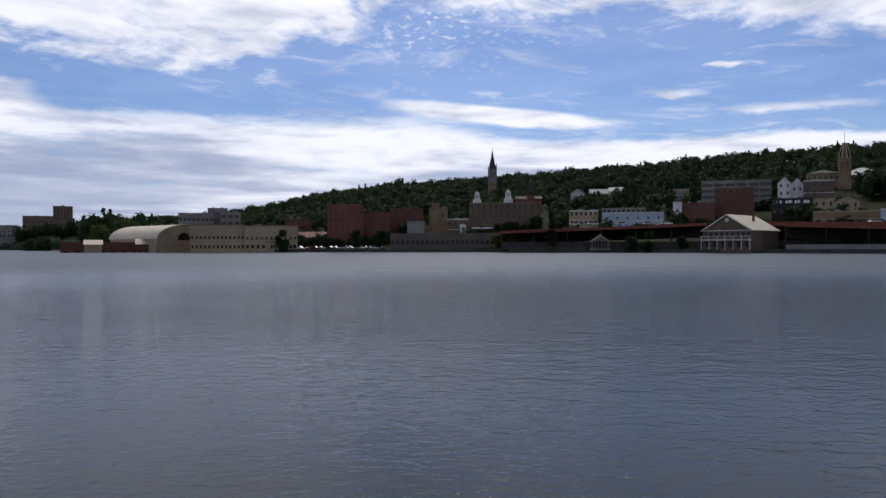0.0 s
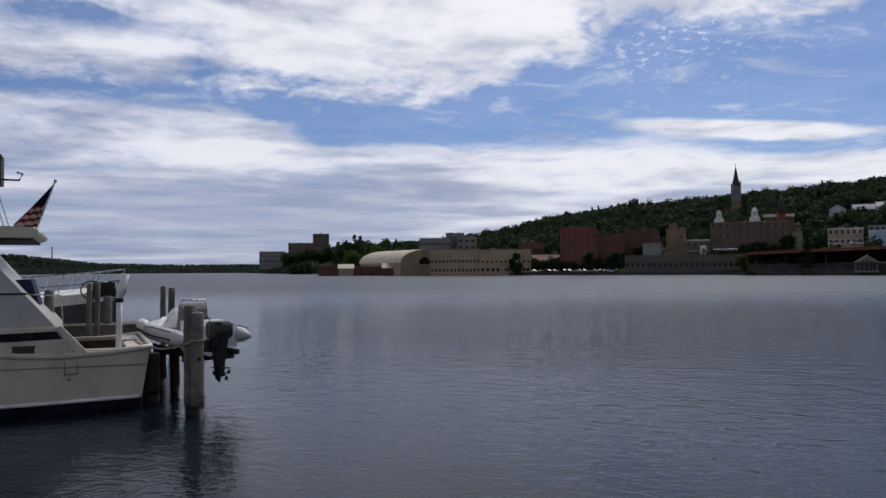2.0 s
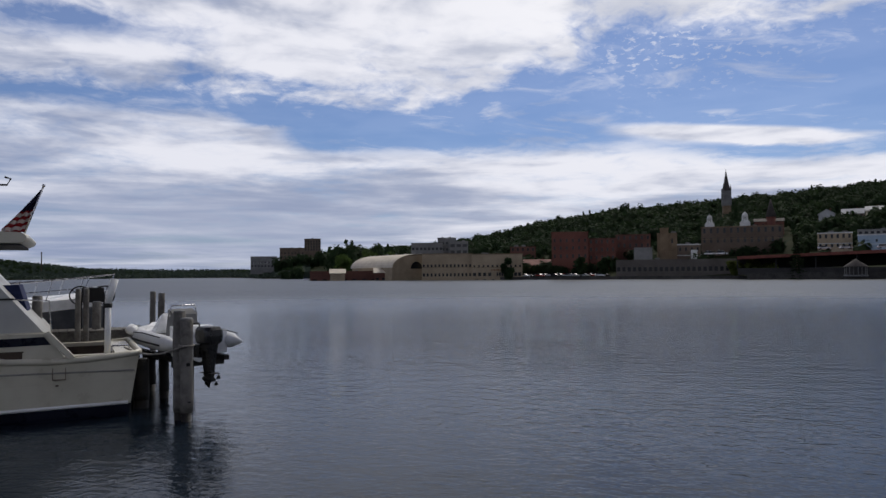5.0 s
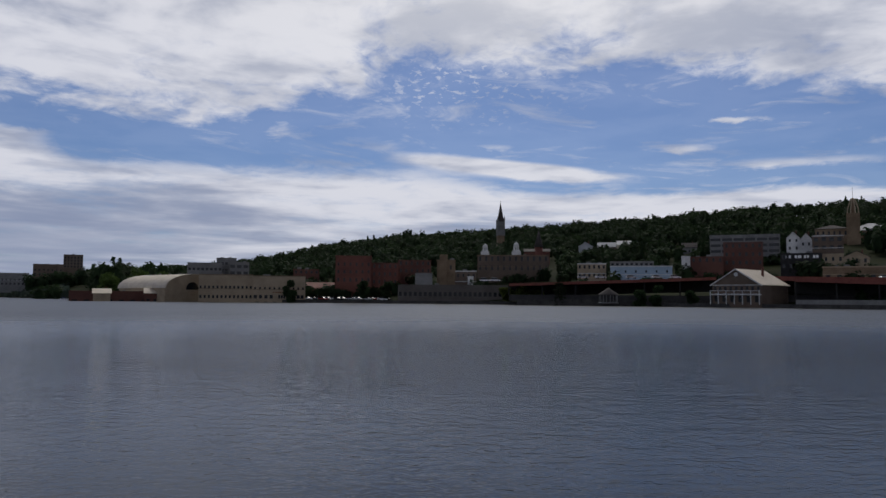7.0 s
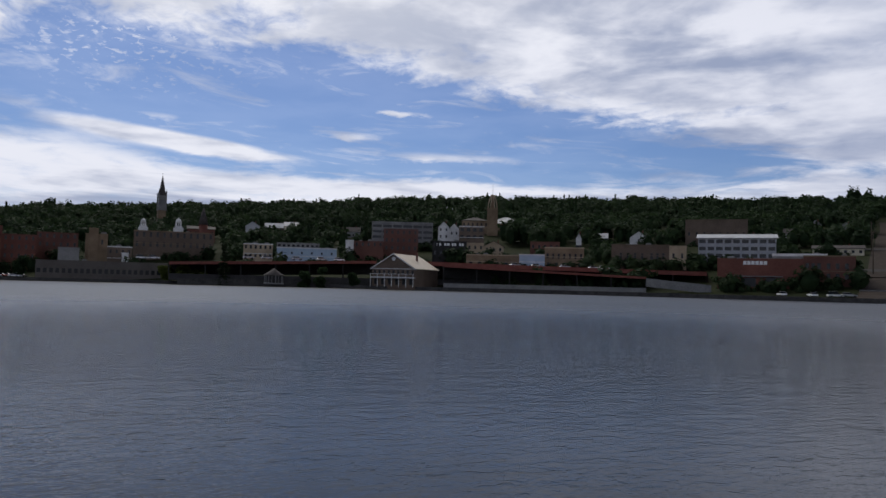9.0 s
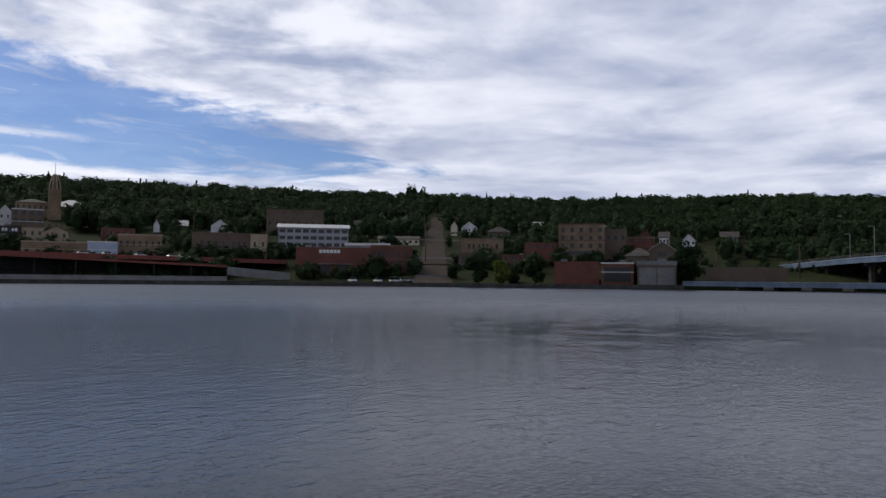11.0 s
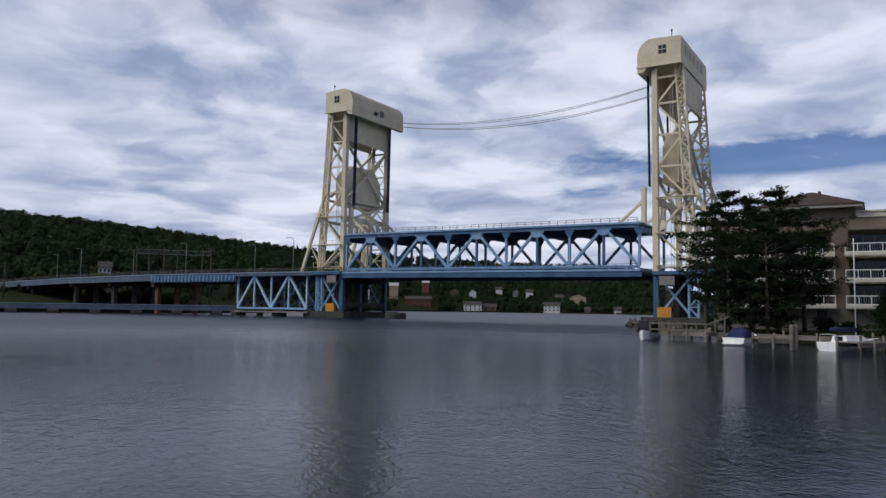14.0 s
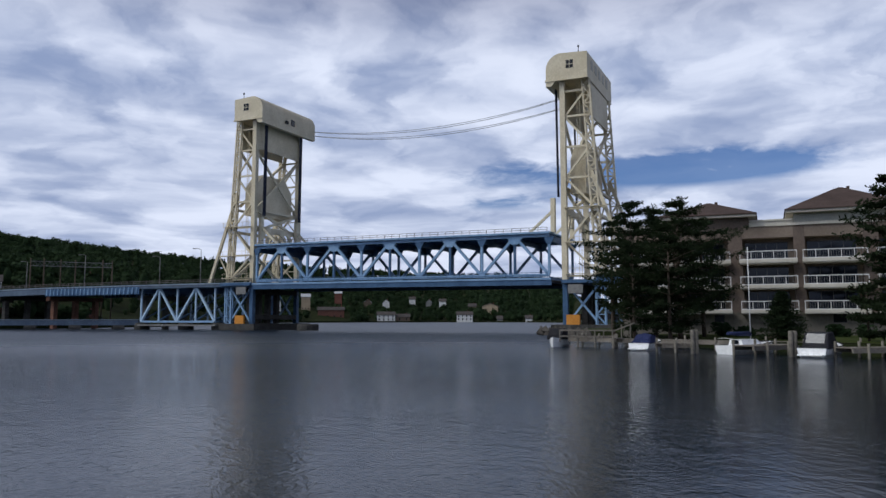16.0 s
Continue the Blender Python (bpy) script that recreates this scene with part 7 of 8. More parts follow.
# boat lift cradle
lift = empty("boat_lift", RM, "black steel boat lift under the inflatable", "boat lift")
for x in (0.2, 1.9):
    part("cross_arm", beam(bmesh.new(), (x, -0.6, 0.80), (x, 0.5, 0.80), 0.12, 0.14), WETWOOD, lift)
for y in (-0.5, 0.5):
    part("bunk", beam(bmesh.new(), (-0.2, y, 0.90), (2.3, y, 0.94), 0.12, 0.1), WETWOOD, lift)
for x, y in ((1.9, -0.55), (1.9, 0.45)):
    part("lift_post", beam(bmesh.new(), (x, y, -2.4), (x, y, 0.9), 0.13), WETWOOD, lift)

# second white boat and its rails behind the cruiser
B2 = Matrix.Translation((*polar(-47.6, 21.6).xy, 0.22)) @ Matrix.Rotation(radians(43 - 8), 4, "Z")
b2 = empty("white_motorboat", B2, "white motorboat bow with steel pulpit rails at the dock", "boat")
rings = hull_rings(6.5, 2.5, 1.55, 0.3, 0.35)
rings = [[(x - 3.9, y, z) for x, y, z in r] for r in rings]
bm = bmesh.new()
loft(bm, rings, True, False)
# topsides coloured dark grey: the hull's shade is put into its colour
part("hull", fix(bm), surface("shaded_grey_hull", (0.055, 0.06, 0.068), (0.10, 0.105, 0.115), 0.4, 3.0, 0.5), b2, "topsides coloured dark for shade")
bm = bmesh.new()
for i in range(len(rings) - 1):
    for s_ in (0, -1):
        (x0, y0, z0), (x1, y1, z1) = rings[i][s_], rings[i + 1][s_]
        o = 0.03 if s_ else -0.03
        v = [bm.verts.new(c) for c in ((x0, y0 + o, z0 - 0.22), (x1, y1 + o, z1 - 0.22), (x1, y1 + o, z1 + 0.03), (x0, y0 + o, z0 + 0.03))]
        bm.faces.new(v)
    a, b = rings[i], rings[i + 1]
    mid_a, mid_b = (a[0][0], 0.0, a[0][2] + 0.16), (b[0][0], 0.0, b[0][2] + 0.16)
    for s_, o in ((0, -0.03), (-1, 0.03)):
        v = [bm.verts.new(c) for c in ((a[s_][0], a[s_][1] + o, a[s_][2] + 0.03), (b[s_][0], b[s_][1] + o, b[s_][2] + 0.03), mid_b, mid_a)]
        bm.faces.new(v)
bmesh.ops.remove_doubles(bm, verts=bm.verts, dist=0.004)
part("deck", fix(bm), GEL, b2, "white cambered foredeck and gunwale")
bm = bmesh.new()
for i in range(4, 11):
    for s in (0, -1):
        x, y, z = rings[i][s]
        rod(bm, [(x, y, z), (x + 0.15, y, z + 0.55)], 0.014, 5)
        if i < 10:
            x2, y2, z2 = rings[i + 1][s]
            rod(bm, [(x + 0.15, y, z + 0.55), (x2 + 0.15, y2, z2 + 0.55)], 0.016, 5)
            rod(bm, [(x + 0.08, y, z + 0.28), (x2 + 0.08, y2, z2 + 0.28)], 0.011, 5)
part("pulpit_rail", bm, CHROME, b2)
bm = bmesh.new()
loft(bm, [[(x, -w, 1.6), (x, w, 1.6), (x, w * 0.8, 1.6 + h), (x, -w * 0.8, 1.6 + h)] for x, w, h in ((-3.6, 1.0, 0.5), (-0.6, 0.9, 0.42), (0.8, 0.5, 0.12))])
part("cabin", fix(bm), GEL, b2)
# black wheel-like coil on the dock and the dock itself
bm = bmesh.new()
dockp = Matrix.Translation((*polar(-42.6, 20.0).xy, 0.0)) @ Matrix.Rotation(radians(43), 4, "Z")
fd = empty("side_dock", dockp, "grey timber dock between the moored boats", "dock")
for k in range(22):
    b = bmesh.new()
    box(b, -3.0 + 0.2 * k, -3.0 + 0.2 * k + 0.185, -0.5, 0.5, 1.30, 1.36)
    part("plank", b, PILEWOOD, fd)
part("side_beam", box(bmesh.new(), -3.0, 1.4, -0.52, -0.44, 1.0, 1.29), PILEWOOD, fd)
part("side_beam", box(bmesh.new(), -3.0, 1.4, 0.44, 0.52, 1.0, 1.29), PILEWOOD, fd)
# added board, in wet-wood black, standing for the deep shade below the dock
part("dark_fender_board", box(bmesh.new(), -2.4, 1.2, -0.62, -0.54, 0.35, 0.98), WETWOOD, fd)
for k in range(4):
    part("dock_post", box(bmesh.new(), -2.8 + 1.3 * k, -2.62 + 1.3 * k, -0.42, -0.24, -2.4, 1.29), PILEWOOD, fd)
reel = empty("hose_reel", dockp @ Matrix.Translation((0.35, 0.1, 1.78)) @ Matrix.Scale(0.52, 4), "black hose reel on the timber dock", "hose reel")
for x in (-0.55, 0.45):
    bm = bmesh.new()
    ring_ = [(x + 0.5 * 0.9 * math.cos(k * math.tau / 20), 0.05, 0.75 + 0.42 * math.sin(k * math.tau / 20)) for k in range(21)]
    rod(bm, ring_, 0.035, 6)
    for k in range(5):
        beam(bm, (x, 0.05, 0.75), ring_[k * 4], 0.03)
    part("reel_ring", bm, BLACK, reel)
part("reel_drum", box(bmesh.new(), -0.5, 0.45, -0.1, 0.2, 0.42, 1.1), BLACK, reel)
for x in (-0.5, 0.45):
    part("reel_leg", beam(bmesh.new(), (x, 0.05, -0.8), (x, 0.05, 0.8), 0.06), BLACK, reel)

# the flybridge sits a little further aft
for o in boat.children:
    if o.name.split(".")[0] in ("flybridge_deck", "flag_staff", "flag", "mast_stays", "radar_bracket"):
        o.location.x = -0.34


# ---- south waterfront: decks, seawall, street, cars, small things ----
def arc_strip(bm, a0, a1, d0, d1, z0, z1, step=1.0, drop=0.3):
    """A slab along the shore between two headings; z runs from z0 to z1."""
    n = max(2, int((a1 - a0) / step))
    rings = []
    for i in range(n + 1):
        h, z = a0 + (a1 - a0) * i / n, z0 + (z1 - z0) * i / n
        rings.append([polar(h, d0, z - drop), polar(h, d1, z - drop), polar(h, d1, z), polar(h, d0, z)])
    return loft(bm, rings)


def parking_deck(label, a0, a1, d, depth, zr0, zr1, floor, fascia=1.1, step=2.2):
    t = empty("parking_deck", Matrix.Identity(4), label, "parking deck")
    part("roof_slab", fix(arc_strip(bmesh.new(), a0, a1, d + 0.26, d + depth, zr0, zr1)), ROOFRED, t)
    part("fascia", fix(arc_strip(bmesh.new(), a0, a1, d, d + 0.25, zr0 + 0.25, zr1 + 0.25, drop=fascia)), ROOFRED, t, "rust-red fascia beam")
    part("floor_slab", fix(arc_strip(bmesh.new(), a0, a1, d + 0.1, d + depth, floor, floor, drop=2.5)), ASPHALT, t)
    # back wall and columns black: the deck's inner shade put in their colour
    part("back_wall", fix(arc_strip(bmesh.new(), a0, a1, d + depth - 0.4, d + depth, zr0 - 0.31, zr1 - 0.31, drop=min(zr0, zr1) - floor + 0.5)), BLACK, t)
    n = int((a1 - a0) / step)
    for i in range(n + 1):
        h = a0 + (a1 - a0) * i / n
        z = zr0 + (zr1 - zr0) * i / n
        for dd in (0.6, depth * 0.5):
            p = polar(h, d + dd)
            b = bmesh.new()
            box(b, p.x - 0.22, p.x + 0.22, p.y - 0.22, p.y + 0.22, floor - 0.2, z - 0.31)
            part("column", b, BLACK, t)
    SEEN.append((a0, a1, d + depth, 900))
    return t


parking_deck("long dark parking deck with a rust-red roof edge", 4.4, 19.3, 304, 26, 8.4, 11.0, 4.2)
parking_deck("long dark parking deck with a rust-red roof edge", 22.6, 43.6, 306, 26, 11.3, 9.4, 4.6, 1.6)
parking_deck("lower dark parking deck with a sloping red edge", 24.4, 39.4, 286, 14, 9.6, 6.7, 2.9, 0.8)
for a0, a1, d, z, mat, lab in ((24.4, 39.4, 280, 2.9, GREY, "low grey retaining wall under the deck"), (39.4, 43.9, 281, 6.4, GREY, "grey concrete ramp wall"), (5.0, 19.2, 299, 2.5, PIER, "low grey retaining wall along the park"), (74.5, 79.8, 275, 7.6, BROWN, "brown retaining wall by the bridge approach")):
    b = arc_strip(bmesh.new(), a0, a1, d, d + 0.6, z, z if z != 6.4 else 4.4, drop=3.0 if z != 7.6 else 5.0)
    tagged(part("retaining_wall", fix(b), mat), lab, "wall")
# boathouse with a gabled front
bh, bw, bb = building("boathouse", "brown gabled boathouse with white porch and pale roof", 284, 19.0, 22.2, 13.4, BROWN, [(9, 4.6, 1.7, 1.0), (6, 0.8, 2.2, 1.5)], "gable", ROOFTAN, depth=24, rise=5.3, axis="y", turn=-24, zbase=1.4, eave=0.6)
for z in (3.4, 4.5):
    part("porch_rail", beam(bmesh.new(), (-bw / 2 - 0.3, -1.6, z), (bw / 2 + 0.3, -1.6, z), 0.12, 0.14), PALE, bh)
part("porch_floor", box(bmesh.new(), -bw / 2 - 0.3, bw / 2 + 0.3, -1.7, -0.01, 3.0, 3.25), PALE, bh)
for k in range(7):
    xx = -bw / 2 + bw * k / 6
    part("porch_post", beam(bmesh.new(), (xx, -1.6, -0.3), (xx, -1.6, 4.6), 0.2), PALE, bh)
part("window_band", box(bmesh.new(), -bw / 2 + 0.3, bw / 2 - 0.3, -0.06, -0.004, 6.35, 6.6), PALE, bh)
bm = bmesh.new()
rod(bm, [(0, -0.05, 10.2), (0, -0.005, 10.2)], 0.75, 18)
part("round_window", bm, PALE, bh, "round white gable window")
for s in (-1, 1):
    part("barge_board", beam(bmesh.new(), (0, -0.62, bb + 5.35), (s * (bw / 2 + 0.6), -0.62, bb - 0.45), 0.12, 0.35), PALE, bh)

# gazebo
gz = empty("gazebo", Matrix.Translation((*polar(11.75, 293).xy, 1.2)), "small white park gazebo with a dark hip roof", "gazebo")
bm = bmesh.new()
rod(bm, [(0, 0, 3.0), (0, 0, 3.2), (0, 0, 5.2), (0, 0, 5.8)], [4.0, 3.9, 0.9, 0.1], 8)
part("roof", bm, ROOF, gz)
for k in range(8):
    a = k * math.tau / 8
    part("post", beam(bmesh.new(), (3.4 * math.cos(a), 3.4 * math.sin(a), 0), (3.4 * math.cos(a), 3.4 * math.sin(a), 3.1), 0.22), GREY, gz)
bm = bmesh.new()
rod(bm, [(0, 0, -0.2), (0, 0, 0.3)], 3.8, 8)
part("floor", bm, GREY, gz)

# seawall, park lawn, promenade
for nm, lab, o0, o1, z, mat, a0, a1, cat in (("promenade", "worn grey shore promenade", 1.2, 4.6, 1.32, GREY, 22, 73, "path"), ("park_lawn", "green park lawn along the shore", 4.8, 20.0, 1.30, GRASS, 4.5, 73, "lawn"), ("car_park", "asphalt waterfront car park", 4.0, 21.0, 1.30, ASPHALT, -18, -4.2, "car park")):
    bm = bmesh.new()
    hs = np.arange(a0, a1, 0.8)
    va = [bm.verts.new(polar(h, shore(h) + o0, z)) for h in hs]
    vb = [bm.verts.new(polar(h, shore(h) + o1, z)) for h in hs]
    for p, q, r, s in zip(va, va[1:], vb[1:], vb):
        bm.faces.new((p, q, r, s))
    tagged(part(nm, fix(bm), mat), lab, cat, kind="structure")
bm = bmesh.new()
rings = []
for h in np.arange(-26, 73.2, 1.0):
    d = shore(h)
    rings.append([polar(h, d - 0.5, -2.4), polar(h, d + 0.5, -2.4), polar(h, d + 0.5, 1.38), polar(h, d - 0.35, 1.38)])
loft(bm, rings)
tagged(part("seawall", fix(bm), PIER), "dark weathered concrete seawall", "seawall", kind="structure")

# the steep brick street
bm = bmesh.new()
rows = []
for d in (249, 262, 275, 300, 340, 400, 460, 520, 580, 640):
    k = (d - 249) / 400
    c0, c1 = 53.2 + 0.95 * min(k, 1), 55.9 - 0.55 * min(k, 1)
    w = 14.0 if d < 300 else 11.0
    cm = (c0 + c1) / 2
    half = math.degrees(w / 2 / d)
    p = polar(cm, d)
    z = ground_at(p.x, p.y) + (0.15 if d > 255 else 0.12)
    rows.append([bm.verts.new(polar(cm - half, d, z)), bm.verts.new(polar(cm + half, d, z))])
for a, b in zip(rows, rows[1:]):
    bm.faces.new((a[0], a[1], b[1], b[0]))
tagged(part("street", fix(bm), ROADBRICK), "steep brown brick street climbing the hill", "street", kind="structure")
for d in (337, 425):
    bm = bmesh.new()
    strip = []
    for h in (52.2, 53.5, 54.7, 55.9, 57.2):
        pa, pb = polar(h, d), polar(h, d + 8)
        strip.append((bm.verts.new((pa.x, pa.y, ground_at(pa.x, pa.y) + 0.24)), bm.verts.new((pb.x, pb.y, ground_at(pb.x, pb.y) + 0.24))))
    for a, b in zip(strip, strip[1:]):
        bm.faces.new((a[0], b[0], b[1], a[1]))
    tagged(part("cross_street", fix(bm), ASPHALT), "dark asphalt street crossing the steep hill street", "street", kind="structure")
for d in (284, 318):
    p0, p1 = polar(53.2, d), polar(55.9, d)
    z = ground_at(p0.x, p0.y)
    tagged(part("crosswalk_wall", beam(bmesh.new(), (p0.x, p0.y, z + 0.3), (p1.x, p1.y, z + 0.3), 0.5, 0.7), ROADBRICK if d == 318 else GREY), "low wall across the foot of the street", "wall")


def car(name_label, heading, d, yaw, paint, z=None, van=False):
    p = polar(heading, d)
    g = (ground_at(p.x, p.y) + 0.12) if z is None else z
    t = empty("parked_car", Matrix.Translation((p.x, p.y, g)) @ Matrix.Rotation(radians(yaw), 4, "Z"), name_label, "car", "parked cars")
    L, Wd, H = (4.9, 1.95, 1.9) if van else (4.5, 1.8, 1.45)
    b = bmesh.new()
    prof = [(-L / 2, 0.35), (-L / 2, 0.75), (-L / 2 + 0.2, 0.92), (L * 0.18, 0.95), (L / 2 - 0.15, 0.78), (L / 2, 0.6), (L / 2, 0.35)]
    loft(b, [[(x, y, zz) for x, zz in prof] for y in (-Wd / 2, Wd / 2)])
    part("body", fix(b), paint, t)
    b = bmesh.new()
    cab = [(-L / 2 + 0.25, 0.9), (-L / 2 + 0.55, H), (L * 0.06, H), (L * 0.22, 0.93)]
    loft(b, [[(x, y, zz) for x, zz in cab] for y in (-Wd / 2 + 0.12, Wd / 2 - 0.12)])
    part("cabin_glass", fix(b), PANE, t)
    part("roof", box(bmesh.new(), -L / 2 + 0.5, L * 0.06, -Wd / 2 + 0.14, Wd / 2 - 0.14, H, H + 0.05), paint, t)
    for x in (-L * 0.3, L * 0.3):
        for y in (-Wd / 2 + 0.05, Wd / 2 - 0.05):
            b = bmesh.new()
            rod(b, [(x, y - 0.11, 0.32), (x, y + 0.11, 0.32)], 0.32, 12)
            part("wheel", b, BLACK, t)
    return t


CARWHITE = surface("white_car_paint", (0.62, 0.62, 0.62), (0.74, 0.74, 0.74), 0.25, 4.0, 0.5, 0.0, 0.0)
CARDARK = surface("dark_car_paint", (0.02, 0.022, 0.028), (0.04, 0.042, 0.05), 0.25, 4.0, 0.5, 0.0, 0.0)
CARRED = surface("red_car_paint", (0.22, 0.02, 0.018), (0.3, 0.035, 0.03), 0.25, 4.0, 0.5, 0.0, 0.0)
CARGREY = surface("silver_car_paint", (0.3, 0.31, 0.32), (0.4, 0.41, 0.42), 0.3, 4.0, 0.5, 0.3, 0.0)
car("white parked car at the edge of the lawn", 48.5, 262, 60, CARWHITE)
car("white parked car at the edge of the lawn", 50.4, 262, 60, CARWHITE)
car("white parked van beside the brick block", 51.8, 270, -35, CARWHITE, van=True)
car("silver parked car beside the brick block", 52.6, 271, -35, CARGREY)
car("white parked van on the parking deck", 2.6, 362, -10, CARWHITE, 10.6, True)
car("white parked van on the parking deck", 3.4, 360, -15, CARWHITE, 10.6, True)
rng = np.random.default_rng(11)
for i in range(17):
    h = -10.7 + i * 0.37
    car("car parked on the waterfront lot", h, shore(h) + 8 + (i % 3) * 4.0, -30 + rng.uniform(-6, 6), (CARWHITE, CARDARK, CARGREY, CARRED, CARGREY)[i % 5])
for h in (9.9, 11.2, 13.4, 15.2, 16.5, 29.8, 31.4, 33.5, 35.6, 36.4):
    car("white car parked on the deck roof", h, 318, rng.uniform(-20, 20), (CARWHITE, CARGREY)[int(h) % 2], 11.0 if h < 20 else (11.3 - 1.9 * (h - 22.6) / 21))

# boats at the far left shore
small_boat(-27.4, 545, 20, 14, 3.6, "large blue-hulled boat at the far quay", "cover")

# houses on the wooded slopes
HOUSES = [(61.9, 62.8, 520, 33, BROWN), (69.9, 70.7, 430, 31, BRICK2), (71.3, 72.0, 410, 28.5, PALE), (72.9, 73.8, 400, 24.8, PALE), (75.5, 76.7, 420, 26.0, GREY), (79.6, 80.5, 450, 29.0, PALE), (67.2, 68.0, 480, 36.5, PALE), (77.6, 78.2, 560, 44, PALE), (83.0, 83.7, 600, 42, GREY), (50.3, 50.9, 560, 51, GREY), (48.6, 49.2, 500, 38, PALE), (52.0, 52.8, 520, 46, GREY), (36.0, 36.6, 470, 35, GREY), (34.3, 34.7, 430, 33, PALE), (17.0, 18.0, 520, 40.0, GREY), (9.6, 10.6, 560, 44.0, ROOFGREY), (59.3, 60.0, 560, 47, GREY), (55.9, 56.4, 460, 38, YELLOW),
          (109.14, 109.68, 800, 33, BRICK), (112.74, 113.25, 800, 23.5, PALE), (114.74, 115.21, 860, 28.4, PALE), (116.02, 116.45, 860, 25.3, GREY), (117.0, 117.52, 860, 26.0, PALE), (120.25, 121.45, 800, 19.7, TAN), (106.69, 107.35, 760, 28.0, TAN), (104.5, 105.2, 700, 22, PALE), (119.2, 119.8, 830, 20.0, BROWN), (111.3, 111.9, 820, 24.0, BROWN), (86.18, 86.99, 400, 22.9, PALE), (91.8, 92.4, 480, 28.3, TAN)]
for i, (a0, a1, d, zt_, m) in enumerate(HOUSES):
    lab = {"white_siding": "white gabled house among the trees", "grey_concrete": "grey gabled house among the trees", "red_brick": "red gabled house among the trees"}.get(m.name, "brown gabled house among the trees")
    p = polar((a0 + a1) / 2, d)
    building("hill_house", lab, d, a0, a1, max(zt_, ground_at(p.x, p.y) + 6.0), m, [(3, 1.2, 1.4, 1.0)], "gable", ROOFGREY if i % 3 == 0 else ROOF, depth=9, rise=3.0, axis="xy"[i % 2], clear=d < 800)

# houses and sheds at the water on the western shore
for a0, a1, d, zt_, m, lab in ((107.91, 109.87, 728, 14.5, BRICK2, "long brown brick building on the western shore"), (112.32, 113.68, 708, 9.8, PALE, "white two-storey house at the water on the western shore"), (118.33, 119.53, 712, 10.0, PALE, "white gabled house at the water on the western shore"), (113.75, 114.79, 712, 7.8, BROWN, "low brown boathouse at the water on the western shore"), (121.36, 121.78, 708, 6.0, GREY, "small grey boat shed on the western shore"), (123.5, 124.0, 692, 6.4, PALE, "small white boat shed on the western shore")):
    building("shore_house", lab, d, a0, a1, zt_, m, [(4, 1.0, 1.7, 1.3), (4, 3.9, 1.5, 1.3)] if zt_ > 9 else [(2, 1.0, 1.6, 1.4)], "gable", ROOF, depth=9, rise=2.8, axis="x", zbase=1.2, category="house")
building("low_warehouse", "long low brick warehouse beyond the viaduct", 300, 86.2, 92.6, 6.6, BRICK2, [(9, 1.8, 1.6, 1.6)], depth=14)
building("low_warehouse", "low brown warehouse beyond the viaduct", 310, 80.5, 84.5, 7.4, BROWN, [(6, 1.8, 1.6, 1.6)], depth=14)
# gantry of the substation by the bridge approach
gt = empty("gantry", Matrix.Identity(4), "grey steel gantry and wooden poles by the approach", "gantry")
tops = []
for h in (88.6, 89.4, 90.4, 91.3, 93.0, 93.6):
    p = polar(h, 300)
    g = ground_at(p.x, p.y)
    b = bmesh.new()
    rod(b, [(p.x, p.y, g - 0.5), (p.x, p.y, 24.0)], [0.28, 0.2], 8)
    part("pole", b, BARK, gt)
    tops.append(Vector((p.x, p.y, 23.0)))
for a, b in zip(tops, tops[1:]):
    bm = bmesh.new()
    beam(bm, a, b, 0.2)
    beam(bm, a - Vector((0, 0, 1.6)), b - Vector((0, 0, 1.6)), 0.2)
    for k in range(6):
        beam(bm, a.lerp(b, k / 6) - Vector((0, 0, 1.6 * (k % 2))), a.lerp(b, (k + 1) / 6) - Vector((0, 0, 1.6 * ((k + 1) % 2))), 0.12)
    part("truss", bm, GREY, gt)
for h, d, zt_ in ((53.9, 420, 38), (54.0, 330, 27), (80.6, 285, 16), (37.0, 400, 33), (75.2, 300, 14), (-44.9, 1500, 48)):
    p = polar(h, d)
    g = ground_at(p.x, p.y)
    b = bmesh.new()
    rod(b, [(p.x, p.y, g - 0.5), (p.x, p.y, zt_)], [0.22, 0.14] if d < 1000 else [1.2, 0.8], 8)
    beam(b, (p.x - 1.2, p.y, zt_ - 1.0), (p.x + 1.2, p.y, zt_ - 1.0), 0.16 if d < 1000 else 1.0)
    tagged(part("utility_pole", b, BARK), "wooden utility pole on the hillside", "pole", "utility poles")

